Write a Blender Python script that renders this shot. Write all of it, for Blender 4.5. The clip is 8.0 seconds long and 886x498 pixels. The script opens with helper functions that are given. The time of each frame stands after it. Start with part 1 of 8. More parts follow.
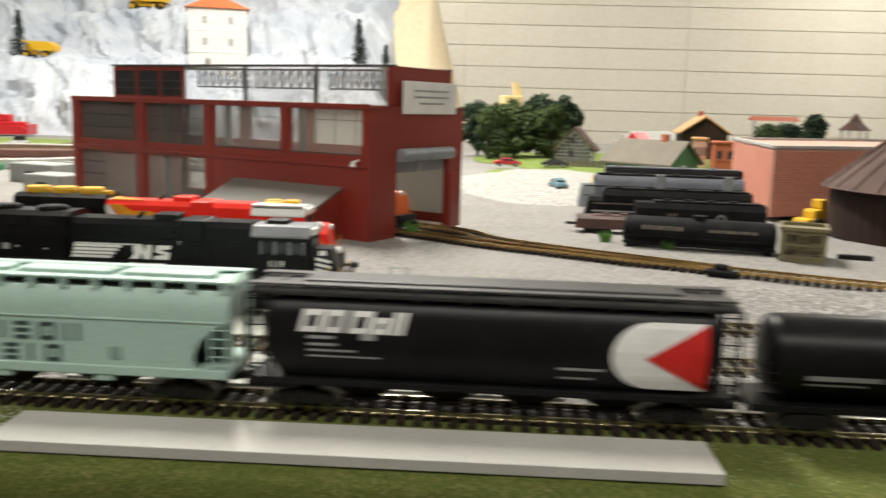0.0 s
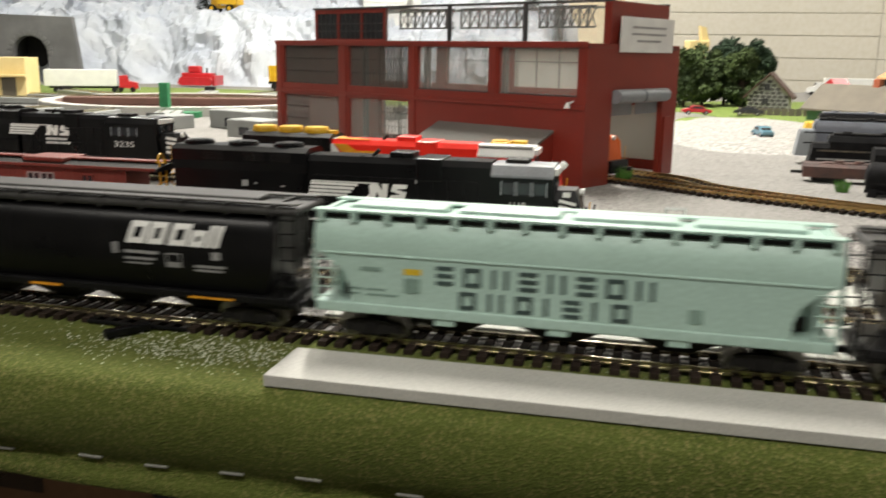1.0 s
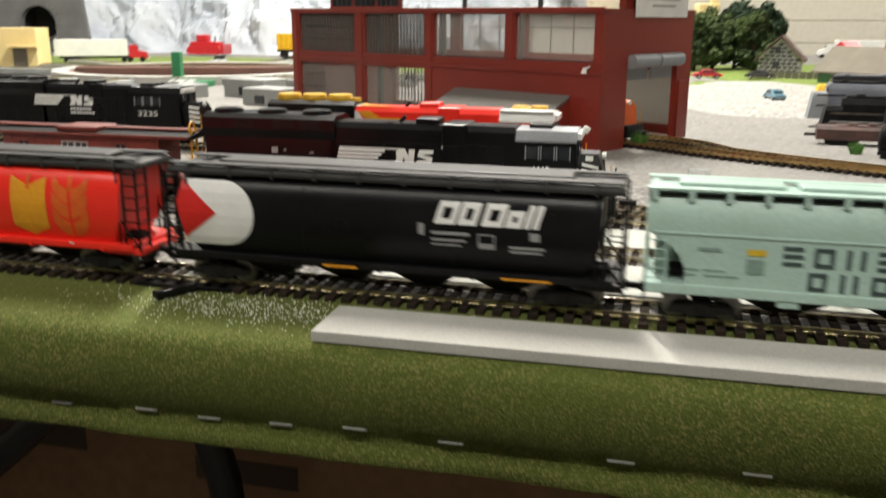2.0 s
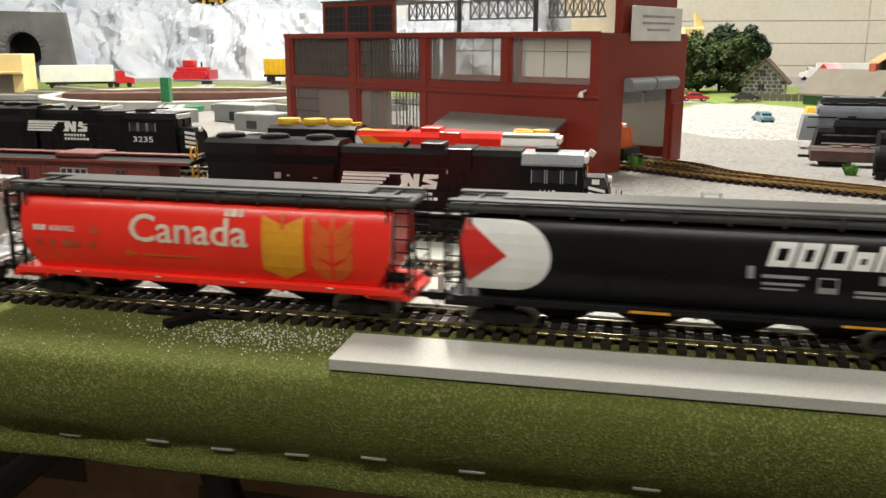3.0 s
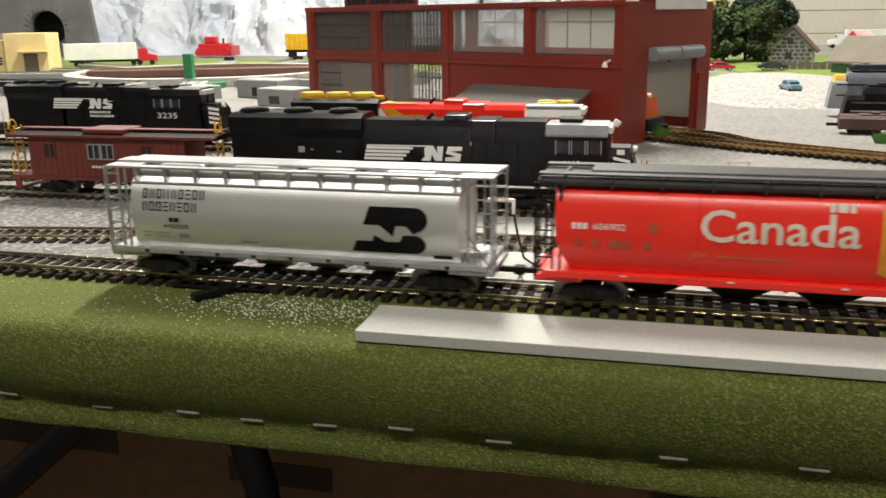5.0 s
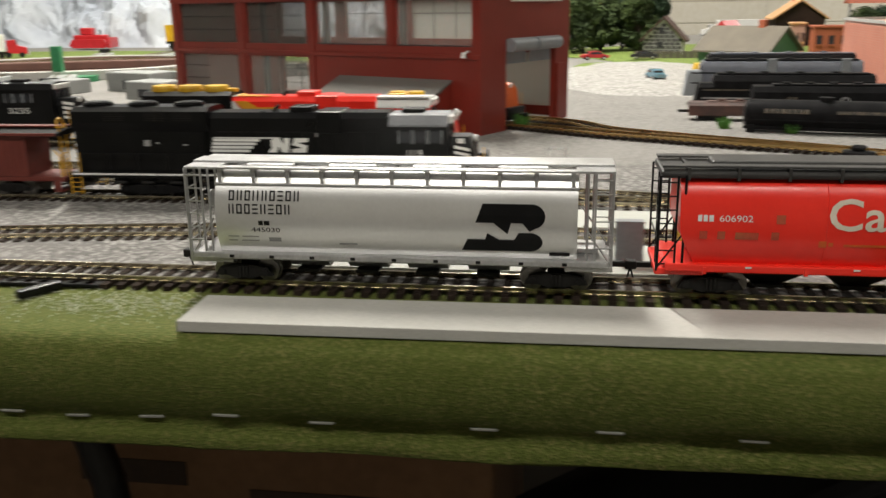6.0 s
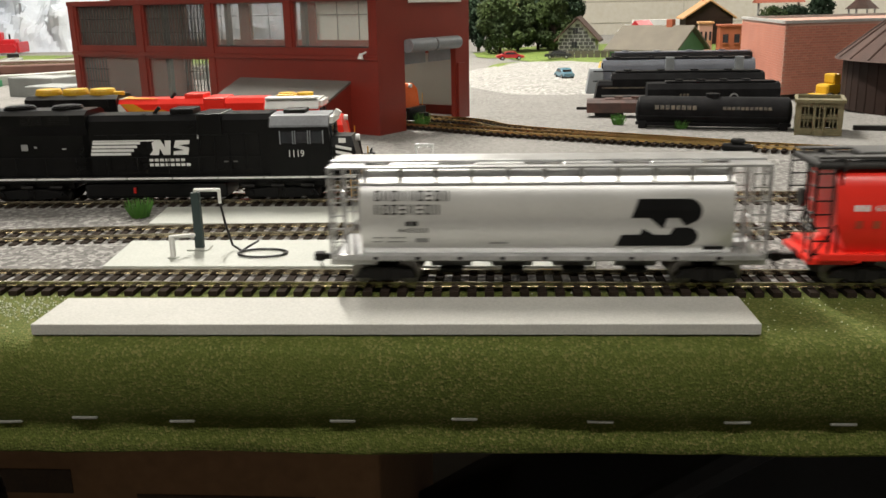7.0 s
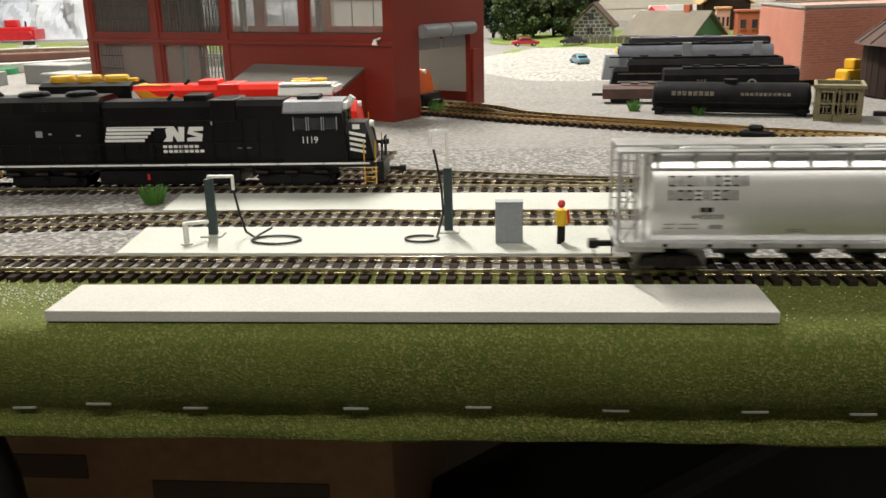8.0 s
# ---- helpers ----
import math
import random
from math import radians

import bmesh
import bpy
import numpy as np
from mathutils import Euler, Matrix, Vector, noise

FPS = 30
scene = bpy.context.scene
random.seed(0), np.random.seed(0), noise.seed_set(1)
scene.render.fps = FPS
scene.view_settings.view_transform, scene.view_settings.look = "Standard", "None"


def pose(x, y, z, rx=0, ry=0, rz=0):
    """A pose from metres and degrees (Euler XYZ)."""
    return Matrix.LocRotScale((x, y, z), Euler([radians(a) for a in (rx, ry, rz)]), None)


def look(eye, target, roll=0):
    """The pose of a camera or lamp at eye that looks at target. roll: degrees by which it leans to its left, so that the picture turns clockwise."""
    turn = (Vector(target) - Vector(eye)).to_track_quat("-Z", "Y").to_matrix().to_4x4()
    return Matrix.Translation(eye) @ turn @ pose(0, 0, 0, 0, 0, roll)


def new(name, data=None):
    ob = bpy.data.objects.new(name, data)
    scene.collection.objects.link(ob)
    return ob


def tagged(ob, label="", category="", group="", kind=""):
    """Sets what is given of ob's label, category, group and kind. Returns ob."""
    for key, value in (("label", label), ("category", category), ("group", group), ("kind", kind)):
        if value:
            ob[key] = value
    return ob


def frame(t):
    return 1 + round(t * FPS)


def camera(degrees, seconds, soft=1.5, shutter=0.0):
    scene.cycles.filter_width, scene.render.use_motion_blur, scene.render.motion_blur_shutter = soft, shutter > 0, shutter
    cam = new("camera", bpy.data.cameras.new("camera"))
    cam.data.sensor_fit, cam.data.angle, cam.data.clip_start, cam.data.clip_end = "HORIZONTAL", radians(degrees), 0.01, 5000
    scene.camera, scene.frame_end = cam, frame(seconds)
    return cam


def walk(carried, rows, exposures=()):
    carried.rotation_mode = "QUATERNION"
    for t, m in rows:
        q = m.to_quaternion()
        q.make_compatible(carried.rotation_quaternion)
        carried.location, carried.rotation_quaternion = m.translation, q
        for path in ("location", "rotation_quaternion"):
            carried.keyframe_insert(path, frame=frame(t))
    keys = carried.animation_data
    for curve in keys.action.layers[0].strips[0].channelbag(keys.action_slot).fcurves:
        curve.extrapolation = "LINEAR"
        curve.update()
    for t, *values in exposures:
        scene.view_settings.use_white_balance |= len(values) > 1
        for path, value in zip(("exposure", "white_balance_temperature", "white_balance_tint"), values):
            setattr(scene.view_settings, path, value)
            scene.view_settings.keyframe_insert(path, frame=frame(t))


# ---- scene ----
cam = camera(53.5, 8.0, soft=1.5, shutter=0.5)
PATH = [
    (0, (0.193, -0.314, 0.138), (0.095, 1.657, -0.187), 1.6),
    (0.2, (0.1781, -0.3068, 0.1348), (-0.021, 1.6555, -0.1965), 1.76),
    (0.3, (0.1692, -0.3032, 0.1332), (-0.0719, 1.6477, -0.2356), 1.91),
    (0.5, (0.155, -0.296, 0.13), (-0.127, 1.65, -0.238), 2.0),
    (0.7, (0.146, -0.2928, 0.1276), (-0.1931, 1.636, -0.2784), 1.57),
    (1, (0.135, -0.288, 0.124), (-0.304, 1.614, -0.312), 0.9),
    (1.2, (0.1301, -0.2892, 0.1228), (-0.3336, 1.5994, -0.3443), 0.77),
    (1.3, (0.1289, -0.2898, 0.1222), (-0.3257, 1.5984, -0.3554), 0.75),
    (1.5, (0.126, -0.291, 0.121), (-0.319, 1.589, -0.397), 0.8),
    (1.8, (0.1311, -0.3006, 0.1234), (-0.3456, 1.5662, -0.4131), 0.7),
    (2, (0.127, -0.307, 0.125), (-0.322, 1.575, -0.383), 0.3),
    (2.2, (0.1135, -0.3069, 0.125), (-0.2984, 1.5971, -0.3281), 0.4),
    (3.3, (0.1124, -0.3061, 0.125), (-0.317, 1.5921, -0.3359), -0.32),
    (3.5, (0.111, -0.306, 0.125), (-0.349, 1.583, -0.343), -0.4),
    (4, (0.108, -0.303, 0.123), (-0.383, 1.573, -0.366), -0.7),
    (4.2, (0.1082, -0.3037, 0.1231), (-0.3878, 1.5693, -0.373), -0.72),
    (5.3, (0.1179, -0.3073, 0.1239), (-0.3028, 1.5761, -0.4012), -0.78),
    (5.5, (0.124, -0.308, 0.124), (-0.249, 1.582, -0.411), -0.6),
    (5.8, (0.1373, -0.311, 0.1246), (-0.1745, 1.5912, -0.4087), -0.85),
    (6, (0.148, -0.313, 0.125), (-0.099, 1.598, -0.411), -0.8),
    (6.3, (0.1645, -0.316, 0.1244), (0.0244, 1.6066, -0.4085), -0.84),
    (6.5, (0.175, -0.318, 0.124), (0.06, 1.606, -0.409), -1.3),
    (6.8, (0.1795, -0.3186, 0.124), (0.0667, 1.608, -0.4009), -1.48),
    (7, (0.181, -0.319, 0.124), (0.08, 1.606, -0.411), -1.1),
    (7.2, (0.1797, -0.317, 0.1232), (0.0683, 1.6039, -0.4226), -1.03),
    (7.5, (0.178, -0.314, 0.122), (0.074, 1.603, -0.437), -0.8),
    (8, (0.181, -0.316, 0.123), (0.047, 1.599, -0.439), -1.3),
]
EXPOSURES = [(0, 0.36), (1.5, 0.40), (2, 0.43), (3.5, 0.41), (4.2, 0.37), (5.3, 0.31), (5.8, 0.12), (6.3, 0.09), (6.8, 0.13), (7.5, 0.26), (8, 0.28)]
walk(cam, [(t, look(eye, target, roll)) for t, eye, target, roll in PATH], EXPOSURES)

# ---- world, lights and exposure ----
world = bpy.data.worlds.new("world")
scene.world = world
world.use_nodes = True
world.node_tree.nodes["Background"].inputs[0].default_value = (0.9, 0.93, 1.0, 1)
world.node_tree.nodes["Background"].inputs[1].default_value = 0.02

CEILING, FLOOR = 1.9, -0.95
# x, y, watts, turn about z
LAMPS = [(-0.36, 1.50, 88, 19), (2.3, 2.0, 12, 0), (-2.9, 2.0, 15, 0), (-0.2, 4.3, 30, 0), (2.6, 4.3, 42, 0), (-2.9, 4.3, 20, 0),
         (0.2, -1.15, 15, 90), (1.5, -1.15, 11, 90), (-1.1, -1.15, 11, 90)]
for lx, ly, power, turn in LAMPS:
    lamp = bpy.data.lights.new("tube_light", "AREA")
    lamp.shape, lamp.size, lamp.size_y, lamp.energy = "RECTANGLE", 0.07, 1.15, power
    lamp.color = (1.0, 0.955, 0.87)
    new("tube_light", lamp).matrix_world = pose(lx, ly, CEILING - 0.09, 0, 0, turn)


# ---- materials ----
def mat(name, a, b=None, rough=0.6, metal=0.0, scale=60.0, fine=600.0, bump=0.2, depth=0.0006, coat=0.0, island=0.0, spec=0.5):
    """Two tones mixed by coarse noise, a fine grain in colour and relief."""
    m = bpy.data.materials.new(name)
    m.use_nodes = True
    nt = m.node_tree
    N, L = nt.nodes, nt.links
    p = N["Principled BSDF"]
    b = b or tuple(c * 0.82 for c in a)
    tc = N.new("ShaderNodeTexCoord")
    n1 = N.new("ShaderNodeTexNoise")
    n1.inputs["Scale"].default_value, n1.inputs["Detail"].default_value = scale, 5
    n2 = N.new("ShaderNodeTexNoise")
    n2.inputs["Scale"].default_value, n2.inputs["Detail"].default_value = fine, 3
    for n in (n1, n2):
        L.new(tc.outputs["Object"], n.inputs["Vector"])
    ramp = N.new("ShaderNodeValToRGB")
    ramp.color_ramp.elements[0].position, ramp.color_ramp.elements[1].position = 0.36, 0.66
    ramp.color_ramp.elements[0].color, ramp.color_ramp.elements[1].color = (*b, 1), (*a, 1)
    L.new(n1.outputs["Fac"], ramp.inputs["Fac"])
    mix = N.new("ShaderNodeMix")
    mix.data_type, mix.blend_type = "RGBA", "OVERLAY"
    mix.inputs["Factor"].default_value = 0.22
    L.new(ramp.outputs["Color"], mix.inputs["A"])
    L.new(n2.outputs["Fac"], mix.inputs["B"])
    colour = mix.outputs["Result"]
    if island:
        info = N.new("ShaderNodeObjectInfo")
        hsv = N.new("ShaderNodeHueSaturation")
        rng = N.new("ShaderNodeMapRange")
        rng.inputs["To Min"].default_value, rng.inputs["To Max"].default_value = 1 - island, 1 + island
        L.new(info.outputs["Random"], rng.inputs["Value"])
        L.new(rng.outputs["Result"], hsv.inputs["Value"])
        L.new(colour, hsv.inputs["Color"])
        colour = hsv.outputs["Color"]
    L.new(colour, p.inputs["Base Color"])
    p.inputs["Metallic"].default_value = metal
    p.inputs["Specular IOR Level"].default_value = spec
    p.inputs["Coat Weight"].default_value = coat
    rr = N.new("ShaderNodeMapRange")
    rr.inputs["To Min"].default_value, rr.inputs["To Max"].default_value = max(0.03, rough - 0.08), min(1, rough + 0.08)
    L.new(n1.outputs["Fac"], rr.inputs["Value"])
    L.new(rr.outputs["Result"], p.inputs["Roughness"])
    if bump:
        bp = N.new("ShaderNodeBump")
        bp.inputs["Strength"].default_value, bp.inputs["Distance"].default_value = bump, depth
        L.new(n2.outputs["Fac"], bp.inputs["Height"])
        L.new(bp.outputs["Normal"], p.inputs["Normal"])
    return m


def speckled(name, tones, scale, rough=0.9, bump=0.6, depth=0.0012, patch=9.0, dark=None):
    """Granular ground: cells of several tones, and broad patches."""
    m = bpy.data.materials.new(name)
    m.use_nodes = True
    nt = m.node_tree
    N, L = nt.nodes, nt.links
    p = N["Principled BSDF"]
    tc = N.new("ShaderNodeTexCoord")
    v = N.new("ShaderNodeTexVoronoi")
    v.inputs["Scale"].default_value = scale
    sep = N.new("ShaderNodeSeparateColor")
    ramp = N.new("ShaderNodeValToRGB")
    ramp.color_ramp.interpolation = "CONSTANT"
    el = ramp.color_ramp.elements
    while len(el) < len(tones):
        el.new(0.5)
    for i, c in enumerate(tones):
        el[i].position, el[i].color = i / len(tones), (*c, 1)
    n = N.new("ShaderNodeTexNoise")
    n.inputs["Scale"].default_value, n.inputs["Detail"].default_value = patch, 6
    L.new(tc.outputs["Object"], v.inputs["Vector"])
    L.new(tc.outputs["Object"], n.inputs["Vector"])
    L.new(v.outputs["Color"], sep.inputs["Color"])
    L.new(sep.outputs["Red"], ramp.inputs["Fac"])
    mix = N.new("ShaderNodeMix")
    mix.data_type, mix.blend_type = "RGBA", "MIX"
    mr = N.new("ShaderNodeMapRange")
    mr.inputs["From Min"].default_value, mr.inputs["From Max"].default_value = 0.42, 0.68
    mr.inputs["To Max"].default_value = 0.55
    L.new(n.outputs["Fac"], mr.inputs["Value"])
    L.new(mr.outputs["Result"], mix.inputs["Factor"])
    L.new(ramp.outputs["Color"], mix.inputs["A"])
    mix.inputs["B"].default_value = (*(dark or tones[0]), 1)
    L.new(mix.outputs["Result"], p.inputs["Base Color"])
    p.inputs["Roughness"].default_value = rough
    p.inputs["Specular IOR Level"].default_value = 0.25
    bp = N.new("ShaderNodeBump")
    bp.inputs["Strength"].default_value, bp.inputs["Distance"].default_value = bump, depth
    L.new(v.outputs["Distance"], bp.inputs["Height"])
    L.new(bp.outputs["Normal"], p.inputs["Normal"])
    return m


def glow(name, colour, strength):
    m = bpy.data.materials.new(name)
    m.use_nodes = True
    p = m.node_tree.nodes["Principled BSDF"]
    p.inputs["Base Color"].default_value = (0.8, 0.8, 0.8, 1)
    p.inputs["Emission Color"].default_value, p.inputs["Emission Strength"].default_value = (*colour, 1), strength
    return m


def pane_mat(name, tint, clear=0.55, rough=0.15):
    m = bpy.data.materials.new(name)
    m.use_nodes = True
    nt = m.node_tree
    N, L = nt.nodes, nt.links
    p = N["Principled BSDF"]
    p.inputs["Base Color"].default_value, p.inputs["Roughness"].default_value = (*tint, 1), rough
    n = N.new("ShaderNodeTexNoise")
    n.inputs["Scale"].default_value = 40
    tr, mx = N.new("ShaderNodeBsdfTransparent"), N.new("ShaderNodeMixShader")
    mr = N.new("ShaderNodeMapRange")
    mr.inputs["To Min"].default_value, mr.inputs["To Max"].default_value = clear - 0.12, clear + 0.12
    L.new(n.outputs["Fac"], mr.inputs["Value"])
    L.new(mr.outputs["Result"], mx.inputs[0])
    L.new(p.outputs[0], mx.inputs[1])
    L.new(tr.outputs[0], mx.inputs[2])
    L.new(mx.outputs[0], N["Material Output"].inputs["Surface"])
    return m


M_BLACK = mat("black_plastic", (0.0065, 0.0065, 0.007), (0.004, 0.004, 0.0045), 0.36, scale=90, bump=0.08, spec=0.22)
M_GLOSSBLACK = mat("satin_black", (0.006, 0.006, 0.0065), (0.004, 0.004, 0.0045), 0.30, scale=40, bump=0.04, spec=0.22)
M_RUNNING = mat("dull_black", (0.014, 0.013, 0.012), (0.007, 0.0065, 0.006), 0.6, scale=120, bump=0.3, spec=0.25)
M_ROOFGREY = mat("weathered_dark_grey", (0.050, 0.049, 0.047), (0.036, 0.035, 0.034), 0.5, scale=50, spec=0.3)
M_RED = mat("signal_red", (0.90, 0.034, 0.019), (0.84, 0.029, 0.016), 0.32, scale=30, bump=0.05, coat=0.15)
M_DECALRED = mat("decal_red", (0.62, 0.02, 0.015), None, 0.4, bump=0)
M_WHITE = mat("decal_white", (0.80, 0.80, 0.78), (0.72, 0.72, 0.70), 0.45, bump=0)
M_CREAMTEXT = mat("decal_cream", (0.78, 0.70, 0.58), None, 0.45, bump=0)
M_FADED = mat("faded_lettering", (0.42, 0.12, 0.05), (0.5, 0.05, 0.03), 0.45, bump=0)
M_GREYTEXT = mat("decal_grey", (0.32, 0.32, 0.32), None, 0.5, bump=0)
M_GOLD = mat("decal_gold", (0.75, 0.34, 0.02), (0.66, 0.28, 0.02), 0.4, bump=0)
M_HERALD = mat("herald_yellow", (0.72, 0.50, 0.03), None, 0.45, bump=0)
M_ORANGE = mat("decal_orange", (0.72, 0.13, 0.02), None, 0.4, bump=0)
M_MINT = mat("mint_green_paint", (0.40, 0.555, 0.495), (0.37, 0.515, 0.455), 0.42, scale=30, bump=0.06)
M_MINTDARK = mat("dark_lettering", (0.045, 0.075, 0.070), None, 0.5, bump=0)
M_SILVER = mat("silver_paint", (0.84, 0.84, 0.83), (0.80, 0.80, 0.79), 0.34, 0.72, scale=25, bump=0.0)
M_SILVERTRIM = mat("silver_trim", (0.50, 0.50, 0.50), (0.40, 0.40, 0.40), 0.36, 0.6, scale=90, bump=0.1)
M_STEEL = mat("wheel_steel", (0.30, 0.29, 0.27), (0.18, 0.17, 0.16), 0.35, 0.9, scale=200)
M_RAIL = mat("nickel_rail", (0.62, 0.56, 0.42), (0.42, 0.37, 0.27), 0.22, 0.95, scale=60)
M_BRASSRAIL = mat("brass_rail", (0.74, 0.54, 0.25), (0.52, 0.37, 0.15), 0.30, 0.95, scale=60)
M_TIE = mat("tie_brown_plastic", (0.028, 0.020, 0.015), (0.016, 0.012, 0.009), 0.85, scale=200, island=0.25, spec=0.08)
M_SLAB = mat("painted_concrete", (0.45, 0.442, 0.410), (0.41, 0.402, 0.372), 0.72, scale=25, fine=900, bump=0.1)
M_APRON = mat("pale_apron", (0.44, 0.45, 0.405), (0.40, 0.41, 0.37), 0.62, scale=25, fine=900, bump=0.1)
M_GRAVEL = speckled("grey_ballast", [(0.12, 0.115, 0.108), (0.21, 0.20, 0.19), (0.33, 0.32, 0.30), (0.16, 0.153, 0.145)], 420, dark=(0.19, 0.18, 0.17), patch=6)
M_YARD = speckled("yard_sheet", [(0.195, 0.187, 0.175), (0.25, 0.241, 0.225), (0.225, 0.216, 0.203), (0.165, 0.157, 0.147)], 330, bump=0.35, dark=(0.255, 0.246, 0.23), patch=7)
M_PALEGRAVEL = speckled("white_gravel", [(0.29, 0.282, 0.266), (0.42, 0.41, 0.385), (0.20, 0.193, 0.18), (0.33, 0.32, 0.30)], 260, patch=11, dark=(0.30, 0.29, 0.272))
M_GRASSMAT = speckled("grass_mat", [(0.068, 0.088, 0.017), (0.092, 0.115, 0.022), (0.118, 0.136, 0.032), (0.078, 0.099, 0.019), (0.175, 0.165, 0.056), (0.085, 0.106, 0.020)], 1100, bump=0.5, depth=0.0009, patch=14, dark=(0.087, 0.108, 0.019))
M_FARGRASS = speckled("field_grass", [(0.10, 0.16, 0.03), (0.16, 0.22, 0.05), (0.20, 0.26, 0.06), (0.13, 0.18, 0.04)], 260, patch=6, dark=(0.15, 0.20, 0.05))
M_FLECK = mat("white_flecks", (0.62, 0.64, 0.52), None, 0.8, bump=0)
M_STAPLE = mat("staple_wire", (0.60, 0.60, 0.56), (0.45, 0.45, 0.42), 0.35, 0.8)
M_BRICKRED = mat("oxide_red_plastic", (0.230, 0.028, 0.017), (0.19, 0.022, 0.013), 0.42, scale=12, bump=0.08)
M_TRUSS = mat("truss_grey", (0.060, 0.063, 0.066), (0.040, 0.042, 0.045), 0.5)
# grey roof, its tone lightened further for the bright light on it
M_CABROOF = mat("cab_roof_grey", (0.20, 0.21, 0.225), (0.165, 0.172, 0.185), 0.35, scale=60)
M_ROOFSHEET = mat("roof_sheet", (0.15, 0.145, 0.13), (0.12, 0.115, 0.105), 0.6, scale=20)
M_PANE = pane_mat("hazy_glazing", (0.50, 0.50, 0.46), 0.80)
# dark tint puts the shed's dim interior into its upper left panes
M_DARKPANE = pane_mat("dark_glazing", (0.16, 0.15, 0.13), 0.58)
M_CLEARPANE = pane_mat("clear_glazing", (0.45, 0.47, 0.45), 0.84, 0.1)
M_FROST = bpy.data.materials.new("frosted_glazing")
M_FROST.use_nodes = True
frost = M_FROST.node_tree.nodes.new("ShaderNodeBsdfTranslucent")
frost.inputs["Color"].default_value = (0.40, 0.41, 0.38, 1)
frost_mix = M_FROST.node_tree.nodes.new("ShaderNodeMixShader")
frost_mix.inputs[0].default_value = 0.6
M_FROST.node_tree.nodes["Principled BSDF"].inputs["Base Color"].default_value = (0.48, 0.49, 0.46, 1)
M_FROST.node_tree.links.new(M_FROST.node_tree.nodes["Principled BSDF"].outputs[0], frost_mix.inputs[1])
M_FROST.node_tree.links.new(frost.outputs[0], frost_mix.inputs[2])
M_FROST.node_tree.links.new(frost_mix.outputs[0], M_FROST.node_tree.nodes["Material Output"].inputs["Surface"])
M_CABGLASS = mat("cab_glass", (0.03, 0.035, 0.04), (0.02, 0.02, 0.025), 0.12, bump=0)
# white cloth toned grey-blue, which also holds the folds' bluish shade
M_MOUNTAIN = mat("white_plaster_cloth", (0.55, 0.58, 0.62), (0.42, 0.46, 0.53), 0.65, scale=5, fine=16, bump=0.35, depth=0.02)
M_YELLOW = mat("machine_yellow", (0.74, 0.45, 0.025), (0.66, 0.38, 0.02), 0.4, scale=80)
M_REDTOY = mat("toy_red", (0.52, 0.02, 0.03), (0.42, 0.015, 0.02), 0.35, scale=80)
M_CREAM = mat("pale_yellow_wall", (0.76, 0.61, 0.29), (0.70, 0.55, 0.25), 0.55, scale=25)
M_WHITETOY = mat("toy_white", (0.76, 0.76, 0.73), (0.68, 0.68, 0.66), 0.4, scale=40)
M_BLOCK = mat("cream_painted_block", (0.70, 0.66, 0.56), (0.66, 0.62, 0.52), 0.65, scale=1.5, fine=40, bump=0.3, depth=0.004, island=0.02)
M_MORTAR = mat("mortar", (0.63, 0.595, 0.51), None, 0.85, scale=6, fine=60)
M_BARK = mat("bark", (0.05, 0.035, 0.022), (0.03, 0.02, 0.012), 0.9, scale=60)
M_LEAF = mat("foliage_green", (0.055, 0.085, 0.018), (0.028, 0.050, 0.012), 0.8, scale=18, fine=300, bump=0)
M_LEAFDARK = mat("foliage_dark", (0.020, 0.046, 0.018), (0.012, 0.030, 0.012), 0.8, scale=18, fine=300, bump=0)
M_PINE = mat("pine_dark", (0.012, 0.022, 0.014), (0.007, 0.012, 0.009), 0.85, scale=40, bump=0)
M_TUFT = mat("bright_tuft", (0.10, 0.26, 0.04), (0.07, 0.19, 0.03), 0.7, scale=90, bump=0)
M_STONE = mat("dark_stone", (0.085, 0.08, 0.078), (0.05, 0.048, 0.048), 0.7, scale=60, island=0.3)
M_PALEMORTAR = mat("pale_mortar", (0.52, 0.51, 0.50), None, 0.85, scale=60)
M_BROWNROOF = mat("brown_roof", (0.100, 0.060, 0.050), (0.068, 0.042, 0.035), 0.75, scale=30, spec=0.2)
M_OLIVEROOF = mat("olive_roof", (0.15, 0.13, 0.10), (0.12, 0.105, 0.08), 0.75, scale=30)
M_GREENWALL = mat("green_boards", (0.085, 0.20, 0.11), (0.07, 0.17, 0.09), 0.6, scale=40)
M_PINKBRICK = mat("pink_brick", (0.52, 0.215, 0.15), (0.46, 0.18, 0.125), 0.7, scale=30, island=0.12)
M_PINKWALL = mat("pink_mortar", (0.52, 0.30, 0.235), (0.47, 0.27, 0.21), 0.75, scale=20)
M_PARAPET = mat("grey_parapet", (0.42, 0.41, 0.39), None, 0.7)
M_DARKWOOD = mat("dark_brown_boards", (0.036, 0.019, 0.014), (0.022, 0.012, 0.009), 0.7, scale=30, island=0.2, spec=0.2)
M_RUSTBRICK = mat("rust_brick", (0.38, 0.10, 0.045), (0.32, 0.08, 0.035), 0.7, scale=40)
M_ORANGEROOF = mat("orange_roof", (0.66, 0.16, 0.05), (0.60, 0.13, 0.04), 0.55, scale=20)
M_TANROOF = mat("tan_roof", (0.66, 0.36, 0.17), (0.58, 0.31, 0.14), 0.6, scale=20)
M_TANKBLACK = mat("sooty_black", (0.014, 0.0138, 0.0148), (0.007, 0.007, 0.0075), 0.55, scale=70, spec=0.08)
M_RUST = mat("rusty_brown", (0.10, 0.045, 0.034), (0.05, 0.028, 0.024), 0.6, scale=70)
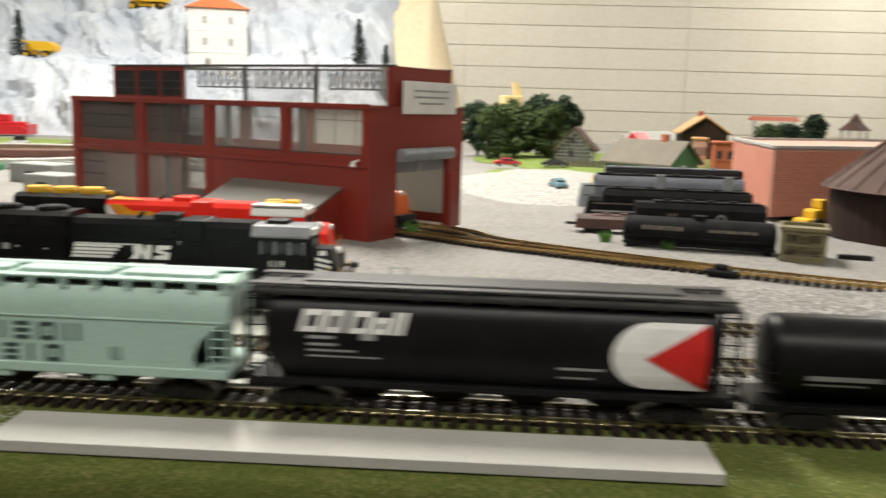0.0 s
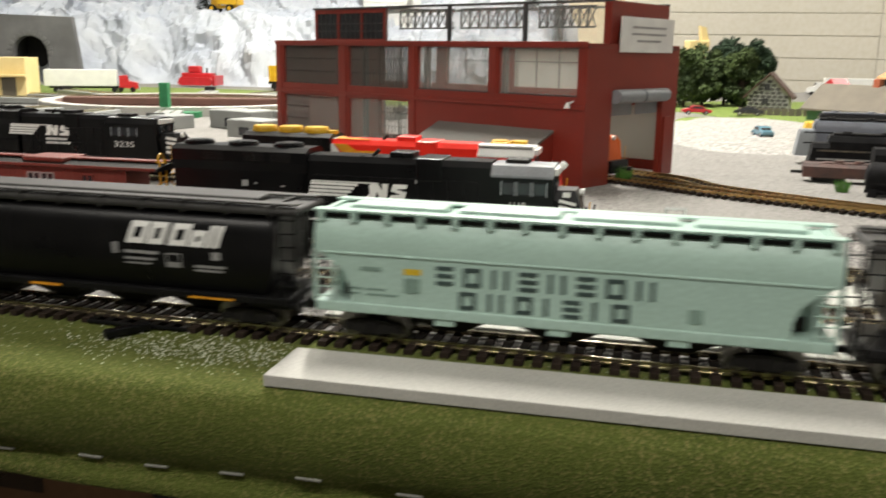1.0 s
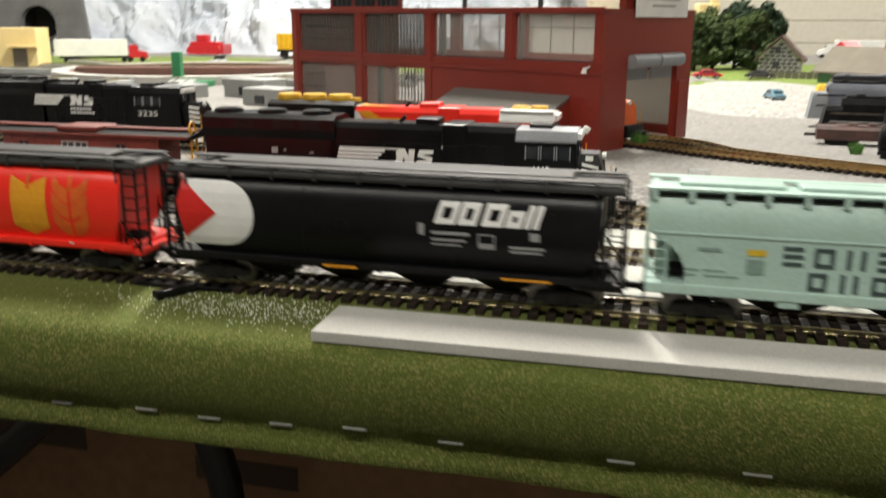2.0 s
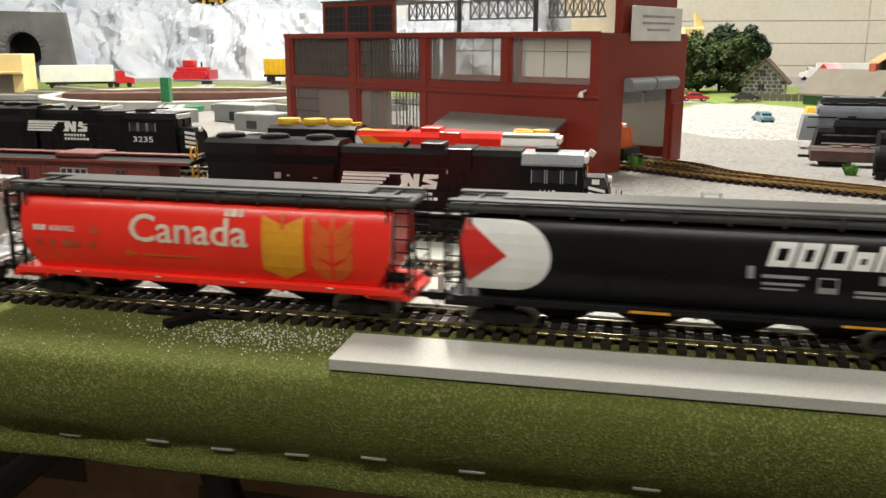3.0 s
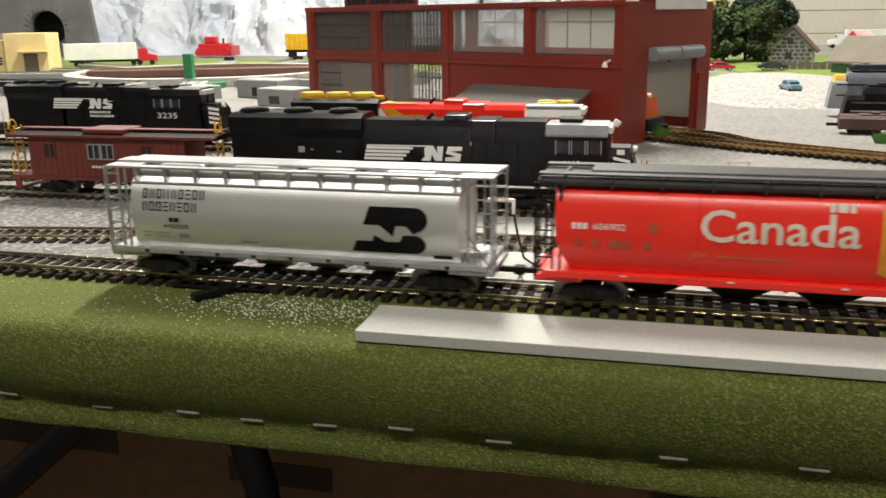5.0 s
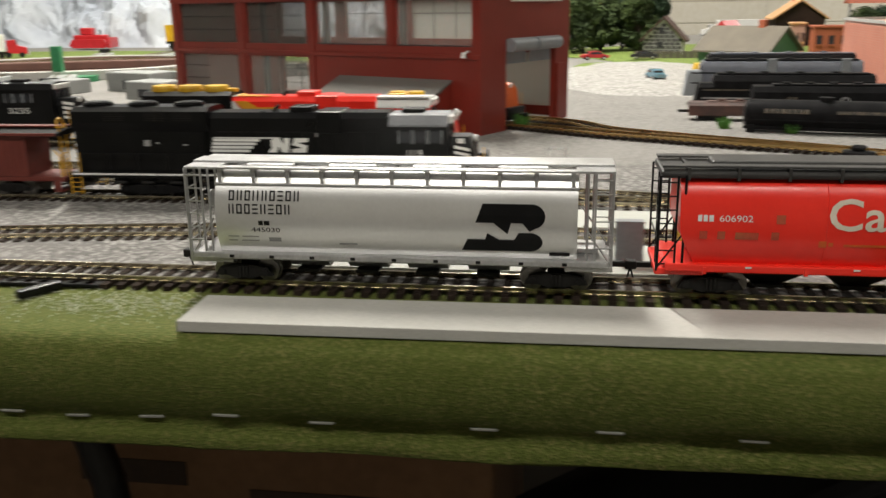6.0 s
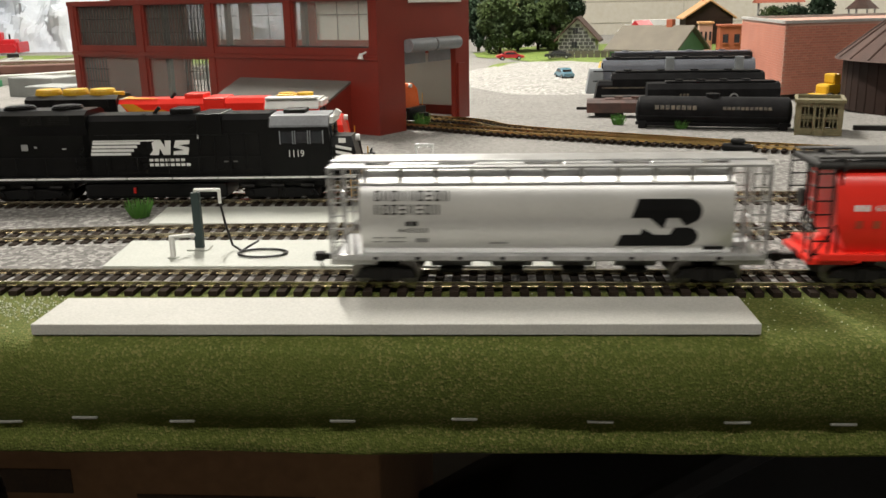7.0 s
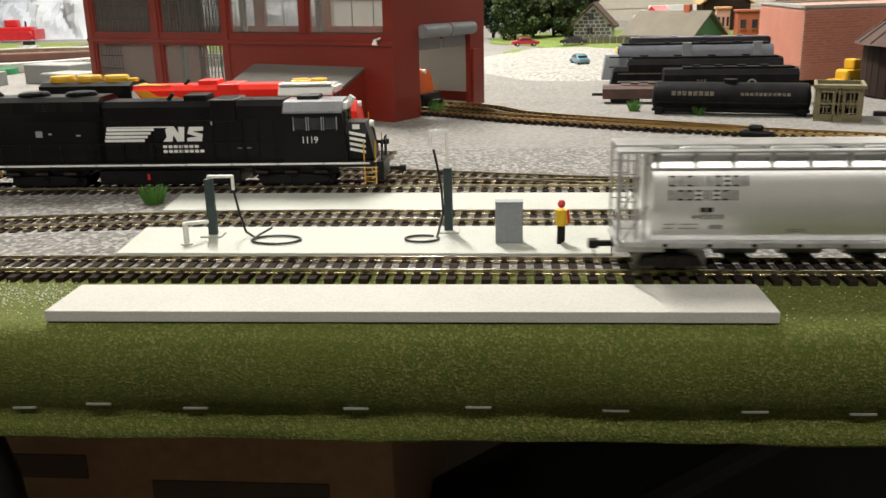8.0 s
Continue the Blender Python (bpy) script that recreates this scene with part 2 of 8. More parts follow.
M_WORNGOLD = mat("worn_lettering", (0.16, 0.13, 0.09), (0.05, 0.045, 0.04), 0.6, scale=300, bump=0)
M_GREYBLUE = mat("blue_grey_body", (0.15, 0.165, 0.20), (0.12, 0.13, 0.16), 0.4, scale=60)
M_OLIVE = mat("olive_tan_plastic", (0.20, 0.175, 0.095), (0.16, 0.14, 0.075), 0.5, scale=60)
M_CABOOSE = mat("caboose_red", (0.165, 0.032, 0.022), (0.13, 0.025, 0.018), 0.5, scale=50)
M_POSTGREEN = mat("slate_green_post", (0.030, 0.050, 0.050), (0.022, 0.038, 0.038), 0.5, scale=90)
M_TTGREEN = mat("bright_green_plastic", (0.03, 0.22, 0.09), (0.025, 0.18, 0.07), 0.5, scale=90)
M_PIT = mat("reddish_brown_pit", (0.16, 0.085, 0.065), (0.12, 0.065, 0.05), 0.7, scale=30)
M_CONCRETE = mat("grey_concrete", (0.30, 0.31, 0.30), (0.25, 0.26, 0.25), 0.8, scale=25)
M_GREYBOX = mat("blue_grey_box", (0.25, 0.27, 0.285), (0.22, 0.24, 0.255), 0.5, scale=60)
M_HOSE = mat("black_rubber", (0.008, 0.008, 0.009), None, 0.4)
M_TRANSLUCENT = pane_mat("clear_plastic", (0.7, 0.72, 0.7), 0.65, 0.12)
M_VEST = mat("vest_yellow", (0.80, 0.50, 0.02), None, 0.6)
M_BLUECAR = mat("car_blue", (0.13, 0.26, 0.34), (0.11, 0.23, 0.30), 0.25, coat=0.4)
M_DARKCAR = mat("car_black", (0.015, 0.017, 0.018), None, 0.25, coat=0.4)
M_CARDBOARD = mat("cardboard", (0.26, 0.145, 0.075), (0.22, 0.12, 0.062), 0.85, scale=8, fine=120)
M_INK = mat("box_print", (0.07, 0.045, 0.03), None, 0.8, bump=0)
M_BAG = mat("black_cloth", (0.026, 0.028, 0.034), (0.016, 0.017, 0.021), 0.75, scale=14, fine=300, bump=0.4)
M_CHAIR = mat("chair_black_metal", (0.010, 0.010, 0.010), None, 0.4)
M_CARPET = mat("carpet", (0.10, 0.09, 0.08), (0.07, 0.065, 0.06), 0.95, scale=4, fine=200)
M_PLAINWALL = mat("plain_wall_paint", (0.45, 0.43, 0.37), (0.41, 0.39, 0.34), 0.8, scale=2, fine=60)
M_CEILING = mat("ceiling_tile", (0.52, 0.51, 0.48), (0.47, 0.46, 0.43), 0.9, scale=3, fine=80)
M_PLY = mat("plywood", (0.33, 0.22, 0.12), (0.28, 0.18, 0.10), 0.7, scale=8)
M_TUBE = glow("tube_diffuser", (1.0, 0.95, 0.86), 6.0)
M_PORTAL = mat("portal_grey", (0.17, 0.17, 0.17), (0.12, 0.12, 0.12), 0.85, scale=12)
M_VOID = mat("tunnel_dark", (0.02, 0.02, 0.02), None, 0.95)
M_BEIGE = mat("beige_plaster", (0.72, 0.60, 0.40), (0.68, 0.57, 0.39), 0.8, scale=4, fine=50)
M_YELLOWRAIL = mat("handrail_yellow", (0.72, 0.38, 0.02), None, 0.4, bump=0)


# ---- mesh helpers ----
def box(bm, x0, x1, y0, y1, z0, z1, bevel=0.0, m=None):
    r = bmesh.ops.create_cube(bm, size=1, matrix=Matrix.LocRotScale(((x0 + x1) / 2, (y0 + y1) / 2, (z0 + z1) / 2), None, (abs(x1 - x0), abs(y1 - y0), abs(z1 - z0))))
    vs = r["verts"]
    if bevel:
        es = {e for v in vs for e in v.link_edges}
        r2 = bmesh.ops.bevel(bm, geom=list(es), offset=bevel, segments=2, affect="EDGES", profile=0.5)
        vs = list({v for v in vs if v.is_valid} | set(r2["verts"]))
    if m is not None:
        bmesh.ops.transform(bm, matrix=m, verts=vs)
    return bm


def rod(bm, a, b, r, n=6, r2=None):
    a, b = Vector(a), Vector(b)
    d = b - a
    q = d.to_track_quat("Z", "Y").to_matrix().to_4x4()
    bmesh.ops.create_cone(bm, cap_ends=True, segments=n, radius1=r, radius2=r if r2 is None else r2, depth=d.length, matrix=Matrix.Translation((a + b) / 2) @ q)
    return bm


def line(bm, pts, r, n=6):
    for a, b in zip(pts, pts[1:]):
        rod(bm, a, b, r, n)
    for p in pts[1:-1]:
        bmesh.ops.create_uvsphere(bm, u_segments=n, v_segments=4, radius=r, matrix=Matrix.Translation(p))
    return bm


def prism(bm, pts, x0, x1, taper0=None, taper1=None):
    """A closed (y, z) outline pulled along x; a taper gives x as a function of z at an end."""
    f0, f1 = taper0 or (lambda z: x0), taper1 or (lambda z: x1)
    a = [bm.verts.new((f0(z), y, z)) for y, z in pts]
    b = [bm.verts.new((f1(z), y, z)) for y, z in pts]
    n = len(pts)
    for i in range(n):
        bm.faces.new((a[i], a[(i + 1) % n], b[(i + 1) % n], b[i]))
    bm.faces.new(a[::-1])
    bm.faces.new(b)
    bmesh.ops.recalc_face_normals(bm, faces=bm.faces)
    return bm


def slabxz(bm, pts, y0, y1):
    """A closed (x, z) outline with a thickness along y."""
    a = [bm.verts.new((x, y0, z)) for x, z in pts]
    b = [bm.verts.new((x, y1, z)) for x, z in pts]
    n = len(pts)
    for i in range(n):
        bm.faces.new((a[i], a[(i + 1) % n], b[(i + 1) % n], b[i]))
    bm.faces.new(a[::-1])
    bm.faces.new(b)
    bmesh.ops.recalc_face_normals(bm, faces=bm.faces)
    return bm


def slabxy(bm, pts, z0, z1):
    a = [bm.verts.new((x, y, z0)) for x, y in pts]
    b = [bm.verts.new((x, y, z1)) for x, y in pts]
    n = len(pts)
    for i in range(n):
        bm.faces.new((a[i], a[(i + 1) % n], b[(i + 1) % n], b[i]))
    bm.faces.new(a[::-1])
    bm.faces.new(b)
    bmesh.ops.recalc_face_normals(bm, faces=bm.faces)
    return bm


def B():
    return bmesh.new()


def holed(bm, axis, cuts_a, cuts_z, filled, d0, d1):
    """One connected wall of the cells that filled(a, z) keeps; axis 'x' or 'y' is its length, d0 to d1 its thickness."""
    grid = {}

    def vert(i, j, d):
        if (i, j, d) not in grid:
            grid[i, j, d] = bm.verts.new((cuts_a[i], d, cuts_z[j]) if axis == "x" else (d, cuts_a[i], cuts_z[j]))
        return grid[i, j, d]
    na, nzz = len(cuts_a) - 1, len(cuts_z) - 1
    on = lambda i, j: 0 <= i < na and 0 <= j < nzz and filled((cuts_a[i] + cuts_a[i + 1]) / 2, (cuts_z[j] + cuts_z[j + 1]) / 2)
    for i in range(na):
        for j in range(nzz):
            if not on(i, j):
                continue
            for d in (d0, d1):
                bm.faces.new((vert(i, j, d), vert(i + 1, j, d), vert(i + 1, j + 1, d), vert(i, j + 1, d)))
            for di, dj, p, q in ((-1, 0, (i, j), (i, j + 1)), (1, 0, (i + 1, j), (i + 1, j + 1)), (0, -1, (i, j), (i + 1, j)), (0, 1, (i, j + 1), (i + 1, j + 1))):
                if not on(i + di, j + dj):
                    bm.faces.new((vert(*p, d0), vert(*q, d0), vert(*q, d1), vert(*p, d1)))
    bmesh.ops.recalc_face_normals(bm, faces=bm.faces)
    return bm


def mesh_of(name, bm, material, smooth=False):
    me = bpy.data.meshes.new(name)
    bm.to_mesh(me)
    bm.free()
    me.materials.append(material)
    if smooth:
        me.shade_smooth()
        me.set_sharp_from_angle(angle=radians(smooth if smooth > 1 else 40))
    return me


def part(name, bm, material, parent, label="", smooth=False):
    ob = new(name, mesh_of(name, bm, material, smooth))
    ob.parent = parent
    return tagged(ob, label=label)


def thing(name, m, label, category, group="", kind=""):
    ob = new(name)
    ob.empty_display_size = 0.02
    ob.matrix_basis = m
    return tagged(ob, label, category, group, kind)


def structure(name, bm, material, label, category="", m=None, smooth=False):
    ob = new(name, mesh_of(name, bm, material, smooth))
    if m is not None:
        ob.matrix_basis = m
    return tagged(ob, label, category or name.split("_")[0], kind="structure")


def wrap(bm, yfun, step=0.002, proud=0.0003):
    """Lays a flat mesh of the xz plane on a side whose depth is yfun(z)."""
    zs = [v.co.z for v in bm.verts]
    z = min(zs) + step
    while z < max(zs):
        bmesh.ops.bisect_plane(bm, geom=bm.verts[:] + bm.edges[:] + bm.faces[:], plane_co=(0, 0, z), plane_no=(0, 0, 1))
        z += step
    for v in bm.verts:
        v.co.y = yfun(v.co.z) - proud
    return bm


def decal(name, outlines, material, parent, yfun, label="", curved=True):
    if len(outlines) > 1:
        return [decal(name, [o], material, parent, yfun, label, curved) for o in outlines]
    bm = B()
    for pts in outlines:
        vs = [bm.verts.new((x, 0, z)) for x, z in pts]
        f = bm.faces.new(vs)
        f.normal_update()
        if f.normal.y > 0:
            f.normal_flip()
    bmesh.ops.triangulate(bm, faces=bm.faces[:])
    if curved:
        wrap(bm, yfun)
    else:
        for v in bm.verts:
            v.co.y = yfun(v.co.z) - 0.0003
    return part(name, bm, material, parent, label)


def rect(x0, x1, z0, z1, slant=0.0):
    return [(x0, z0), (x1, z0), (x1 + slant, z1), (x0 + slant, z1)]


def letters(name, text, x0, x1, z0, height, material, parent, yfun, shear=0.0, bold=0.0, label=""):
    """Readable writing, fitted to its width and height on a side of a thing."""
    cu = bpy.data.curves.new(name, "FONT")
    cu.body, cu.shear, cu.offset, cu.resolution_u = text, shear, bold, 3
    tmp = new(name, cu)
    bpy.context.view_layer.update()
    me = bpy.data.meshes.new_from_object(tmp.evaluated_get(bpy.context.evaluated_depsgraph_get()))
    bpy.data.objects.remove(tmp)
    bm = B()
    bm.from_mesh(me)
    bpy.data.meshes.remove(me)
    xs, ys = [v.co.x for v in bm.verts], [v.co.y for v in bm.verts]
    kx, kz = (x1 - x0) / (max(xs) - min(xs)), height / (max(ys) - min(ys))
    lx, ly = min(xs), min(ys)
    for v in bm.verts:
        v.co = ((v.co.x - lx) * kx + x0, 0, (v.co.y - ly) * kz + z0)
    bmesh.ops.triangulate(bm, faces=bm.faces[:])
    wrap(bm, yfun)
    for f in bm.faces:
        f.normal_update()
        if f.normal.y > 0:
            f.normal_flip()
    return part(name, bm, material, parent, label)


def lerp(table):
    def f(z):
        for (z0, y0), (z1, y1) in zip(table, table[1:]):
            if z <= z1:
                return y0 + (y1 - y0) * (z - z0) / (z1 - z0)
        return table[-1][1]
    return f


# ---- the room ----
def room():
    x0, x1, y0, y1 = -5.0, 5.0, -3.6, 5.6
    structure("floor", box(B(), x0, x1, y0, y1, FLOOR - 0.1, FLOOR), M_CARPET, "dark short-pile carpet floor under the tables")
    structure("ceiling", box(B(), x0, x1, y0, y1, CEILING, CEILING + 0.1), M_CEILING, "off-white ceiling above the hall")
    structure("wall_south", box(B(), x0, x1, y0 - 0.2, y0, FLOOR, CEILING), M_PLAINWALL, "plain cream painted wall")
    structure("wall_west", box(B(), x0 - 0.2, x0, y0, y1, FLOOR, CEILING), M_PLAINWALL, "plain cream painted wall")
    structure("wall_east", box(B(), x1, x1 + 0.2, y0, y1, FLOOR, CEILING), M_PLAINWALL, "plain cream painted wall")
    wall = structure("wall_north", box(B(), x0, x1, y1, y1 + 0.2, FLOOR, CEILING), M_MORTAR, "cream painted block wall with recessed joints", "wall")
    course, length, gap = 0.1345, 1.44, 0.006
    bm = box(B(), 0, length - gap, -0.005, 0.0, 0, course - gap, 0.002)
    me = mesh_of("block", bm, M_BLOCK)
    z = FLOOR
    while z + course < CEILING + 0.02:
        x = x0 + 0.69
        while x < x1:
            b = new("block", me)
            b.parent = wall
            b.matrix_basis = pose(x, y1, z)
            x += length
        z += course
    for lx, ly, power, turn in LAMPS:
        t = thing("ceiling_light", pose(lx, ly, CEILING, 0, 0, turn), "white ceiling light fitting with tubes", "ceiling light", "ceiling lights")
        part("housing", box(B(), -0.15, 0.15, -0.62, 0.62, -0.06, 0, 0.008), M_WHITETOY, t)
        for dx in (-0.06, 0.06):
            part("tube", rod(B(), (dx, -0.58, -0.07), (dx, 0.58, -0.07), 0.013, 10), M_TUBE, t, "lit fluorescent tube")


room()


# ---- the layout's table, ground and grass ----
def smooth_line(pts, n=12):
    """A smooth curve through the points."""
    p = [Vector(q) for q in pts]
    p = [2 * p[0] - p[1]] + p + [2 * p[-1] - p[-2]]
    out = []
    for a, b, c, d in zip(p, p[1:], p[2:], p[3:]):
        for i in range(n):
            t = i / n
            out.append(0.5 * (2 * b + (c - a) * t + (2 * a - 5 * b + 4 * c - d) * t * t + (3 * b - a - 3 * c + d) * t ** 3))
    out.append(p[-2])
    return out


def sheet(bm, x0, x1, y0, y1, nx, ny, height):
    g = [[bm.verts.new((x0 + (x1 - x0) * i / nx, y0 + (y1 - y0) * j / ny, 0)) for i in range(nx + 1)] for j in range(ny + 1)]
    for row in g:
        for v in row:
            v.co.z = height(v.co.x, v.co.y)
    for j in range(ny):
        for i in range(nx):
            bm.faces.new((g[j][i], g[j][i + 1], g[j + 1][i + 1], g[j + 1][i]))
    return bm


def nz(x, y, s, k=0.0):
    return noise.noise((x * s, y * s, k))


def patch(name, cx, cy, rx, ry, z, material, label, category, wobble=0.25, seed=0.0, hump=0.0):
    """A sheet of loose cover with an uneven edge and a slight crown."""
    bm = B()
    rings, n = 8, 56
    mid = bm.verts.new((cx, cy, z + hump))
    prev = None
    for r in range(1, rings + 1):
        k = r / rings
        ring = []
        for i in range(n):
            a = 2 * math.pi * i / n
            w = 1 + wobble * noise.noise((math.cos(a) * 1.6, math.sin(a) * 1.6, seed)) + 0.3 * wobble * noise.noise((math.cos(a) * 6, math.sin(a) * 6, seed))
            x, y = cx + rx * k * w * math.cos(a), cy + ry * k * w * math.sin(a)
            zz = z + hump * (1 - k * k) + 0.0015 * nz(x, y, 30, seed) * (1 - k) - (0.004 if r == rings else 0)
            ring.append(bm.verts.new((x, y, zz)))
        for i in range(n):
            j = (i + 1) % n
            if prev is None:
                bm.faces.new((mid, ring[i], ring[j]))
            else:
                bm.faces.new((prev[i], ring[i], ring[j], prev[j]))
        prev = ring
    bmesh.ops.recalc_face_normals(bm, faces=bm.faces)
    return structure(name, bm, material, label, category, smooth=60)


def layout_table():
    t = thing("layout_table", pose(0, 0, FLOOR), "plywood layout table carrying the model railway", "table")
    h = -FLOOR
    part("tabletop", box(B(), -3.4, 3.4, 0.012, 3.5, h - 0.032, h - 0.016, 0.001), M_PLY, t)
    part("fascia", box(B(), -3.4, 3.4, 0.012, 0.03, h - 0.055, h - 0.033, 0.001), M_PLY, t)
    for x in (-3.0, -1.5, 1.2, 2.9):
        for y in (0.35, 1.9, 3.3):
            part("leg", box(B(), x - 0.03, x + 0.03, y - 0.03, y + 0.03, 0, h - 0.033, 0.003), M_PLY, t)


DROP = 0.0086  # ground drop that meets the far half, scaled about the camera's eye


def ground():
    structure("ground", sheet(B(), -3.4, 3.4, 0.046, 3.5, 170, 90, lambda x, y: 0.0006 * nz(x, y, 40) + 0.0012 * nz(x, y, 9) - DROP * min(1, max(0, (y - 0.62) / 0.33))), M_YARD,
              "grey textured yard ground sheet with worn patches", "ground", smooth=60)
    structure("ballast", sheet(B(), -1.4, 1.9, 0.059, 0.40, 240, 30, lambda x, y: 0.0022 + 0.0005 * nz(x, y, 160) - (0.0065 if y > 0.38 else 0)), M_GRAVEL,
              "loose grey and white ballast between the tracks", "ballast", smooth=60)
    # the grass mat lies on the edge and hangs over it, stapled
    prof = [(0.0640, 0.0006), (0.0500, 0.0006), (0.036, 0.0008), (0.020, 0.0006), (0.006, 0.0004), (0.000, -0.0002), (-0.0042, -0.0022), (-0.0068, -0.006), (-0.0080, -0.011),
            (-0.0082, -0.017), (-0.0070, -0.024), (-0.0042, -0.031), (-0.0005, -0.0365), (0.0014, -0.0395), (0.0000, -0.0440), (-0.0012, -0.0490), (-0.0004, -0.0500), (0.004, -0.049)]
    bm = B()
    xs = np.linspace(-2.2, 2.4, 620)
    rows = []
    for x in xs:
        col = []
        for i, (y, z) in enumerate(prof):
            k = min(1, max(0, -z / 0.02))
            col.append(bm.verts.new((x, y - 0.0022 * k * nz(x, z, 26, 3) + 0.0004 * nz(x, y + z, 220, 1), z + 0.0007 * nz(x, i * 0.1, 18, 5) * (i > 13) + 0.0004 * nz(x, y + z, 240, 2))))
        rows.append(col)
    for a, b in zip(rows, rows[1:]):
        for i in range(len(prof) - 1):
            bm.faces.new((a[i], a[i + 1], b[i + 1], b[i]))
    bmesh.ops.recalc_face_normals(bm, faces=bm.faces)
    mat_ob = structure("grass_mat", bm, M_GRASSMAT, "green flocked grass mat hanging over the table edge", "grass mat", smooth=80)
    # staples along the lower edge
    spans = [(-0.33, -0.037), (-0.27, -0.038), (-0.215, -0.0385), (-0.165, -0.037), (-0.118, -0.039), (-0.076, -0.037), (-0.047, -0.038), (-0.0145, -0.037), (0.019, -0.033), (0.0575, -0.036),
             (0.123, -0.035), (0.1715, -0.034), (0.225, -0.035), (0.278, -0.035), (0.319, -0.036), (0.372, -0.036), (0.43, -0.035)]
    hang = lerp([(z, y) for y, z in prof[5:16]][::-1])
    for i, (x, z) in enumerate(spans):
        bm = B()
        rod(bm, (-0.0048, 0, 0), (0.0048, 0, 0), 0.0006, 6)
        rod(bm, (-0.0048, 0, 0), (-0.0048, 0.004, 0), 0.0005, 6)
        rod(bm, (0.0048, 0, 0), (0.0048, 0.004, 0), 0.0005, 6)
        part("staple", bm, M_STAPLE, mat_ob).matrix_basis = pose(x, hang(z) - 0.0006 - 0.0022 * nz(x, z, 26, 3), z, 0, 4 * nz(x, 0, 50), 0)
    # pale flecks scattered at the slab's end
    bm = B()
    rnd = random.Random(5)
    for _ in range(900):
        x = rnd.gauss(-0.035, 0.035)
        y = rnd.gauss(0.030, 0.010)
        if x > -0.004 or y < 0.002 or y > 0.05:
            continue
        r = rnd.uniform(0.0002, 0.00055)
        bmesh.ops.create_cone(bm, cap_ends=True, segments=5, radius1=r, radius2=r * 0.3, depth=r, matrix=Matrix.Translation((x, y, 0.0013)))
    for _ in range(700):
        x, y = rnd.uniform(-0.5, 0.6), rnd.uniform(0.001, 0.05)
        r = rnd.uniform(0.00015, 0.0004)
        bmesh.ops.create_cone(bm, cap_ends=True, segments=4, radius1=r, radius2=r * 0.3, depth=r, matrix=Matrix.Translation((x, y, 0.0012)))
    tagged(new("grass_flecks", mesh_of("grass_flecks", bm, M_FLECK)), "pale flecks of loose scatter on the grass mat", "scatter", kind="stuff")


layout_table()
ground()
patch("gravel_patch", 0.335, 1.26, 0.21, 0.34, 0.004, M_PALEGRAVEL, "white gravel spread on the yard", "gravel", seed=2.0, hump=0.006)
patch("lawn_east", 0.75, 1.98, 0.62, 0.55, 0.005, M_FARGRASS, "green field grass behind the yard", "grass", seed=4.0)
patch("lawn_west", -1.25, 1.95, 0.95, 0.36, 0.005, M_FARGRASS, "green field grass by the mountain foot", "grass", seed=7.0)
patch("verge", 0.245, 1.47, 0.06, 0.09, 0.006, M_FARGRASS, "small patch of grass beside the gravel", "grass", seed=9.0)


# ---- concrete slabs ----
def slab(name, pts, z0, z1, material, label):
    bm = slabxy(B(), pts, z0, z1)
    bmesh.ops.bevel(bm, geom=bm.edges[:], offset=0.0004, segments=2, affect="EDGES", profile=0.5)
    ob = new(name, mesh_of(name, bm, material))
    return tagged(ob, label, "platform")


slab("platform_slab", [(0, 0), (0.285, 0), (0.285, 0.033), (0, 0.033)], 0.0006, 0.0052, M_SLAB, "long pale concrete platform slab on the grass mat")
slab("service_apron", [(-0.008, 0.086), (0.232, 0.083), (0.238, 0.134), (-0.012, 0.135)], 0.001, 0.0036, M_APRON, "pale concrete fuelling apron between two tracks")
slab("service_apron", [(-0.018, 0.174), (0.262, 0.170), (0.262, 0.212), (-0.022, 0.218)], 0.001, 0.0036, M_APRON, "pale concrete apron beside the engine track")

# ---- tracks ----
GAUGE, TIE_TOP, RAIL_TOP = 0.0192, 0.0030, 0.0054
RAIL_OUTLINE = [(-0.0010, 0), (0.0010, 0), (0.0010, 0.0004), (0.0003, 0.0007), (0.0003, 0.0016), (0.0006, 0.0018), (0.0006, 0.0024), (-0.0006, 0.0024), (-0.0006, 0.0018), (-0.0003, 0.0016), (-0.0003, 0.0007), (-0.0010, 0.0004)]


def main_y(x):
    return 0.0655 - 0.0165 * x


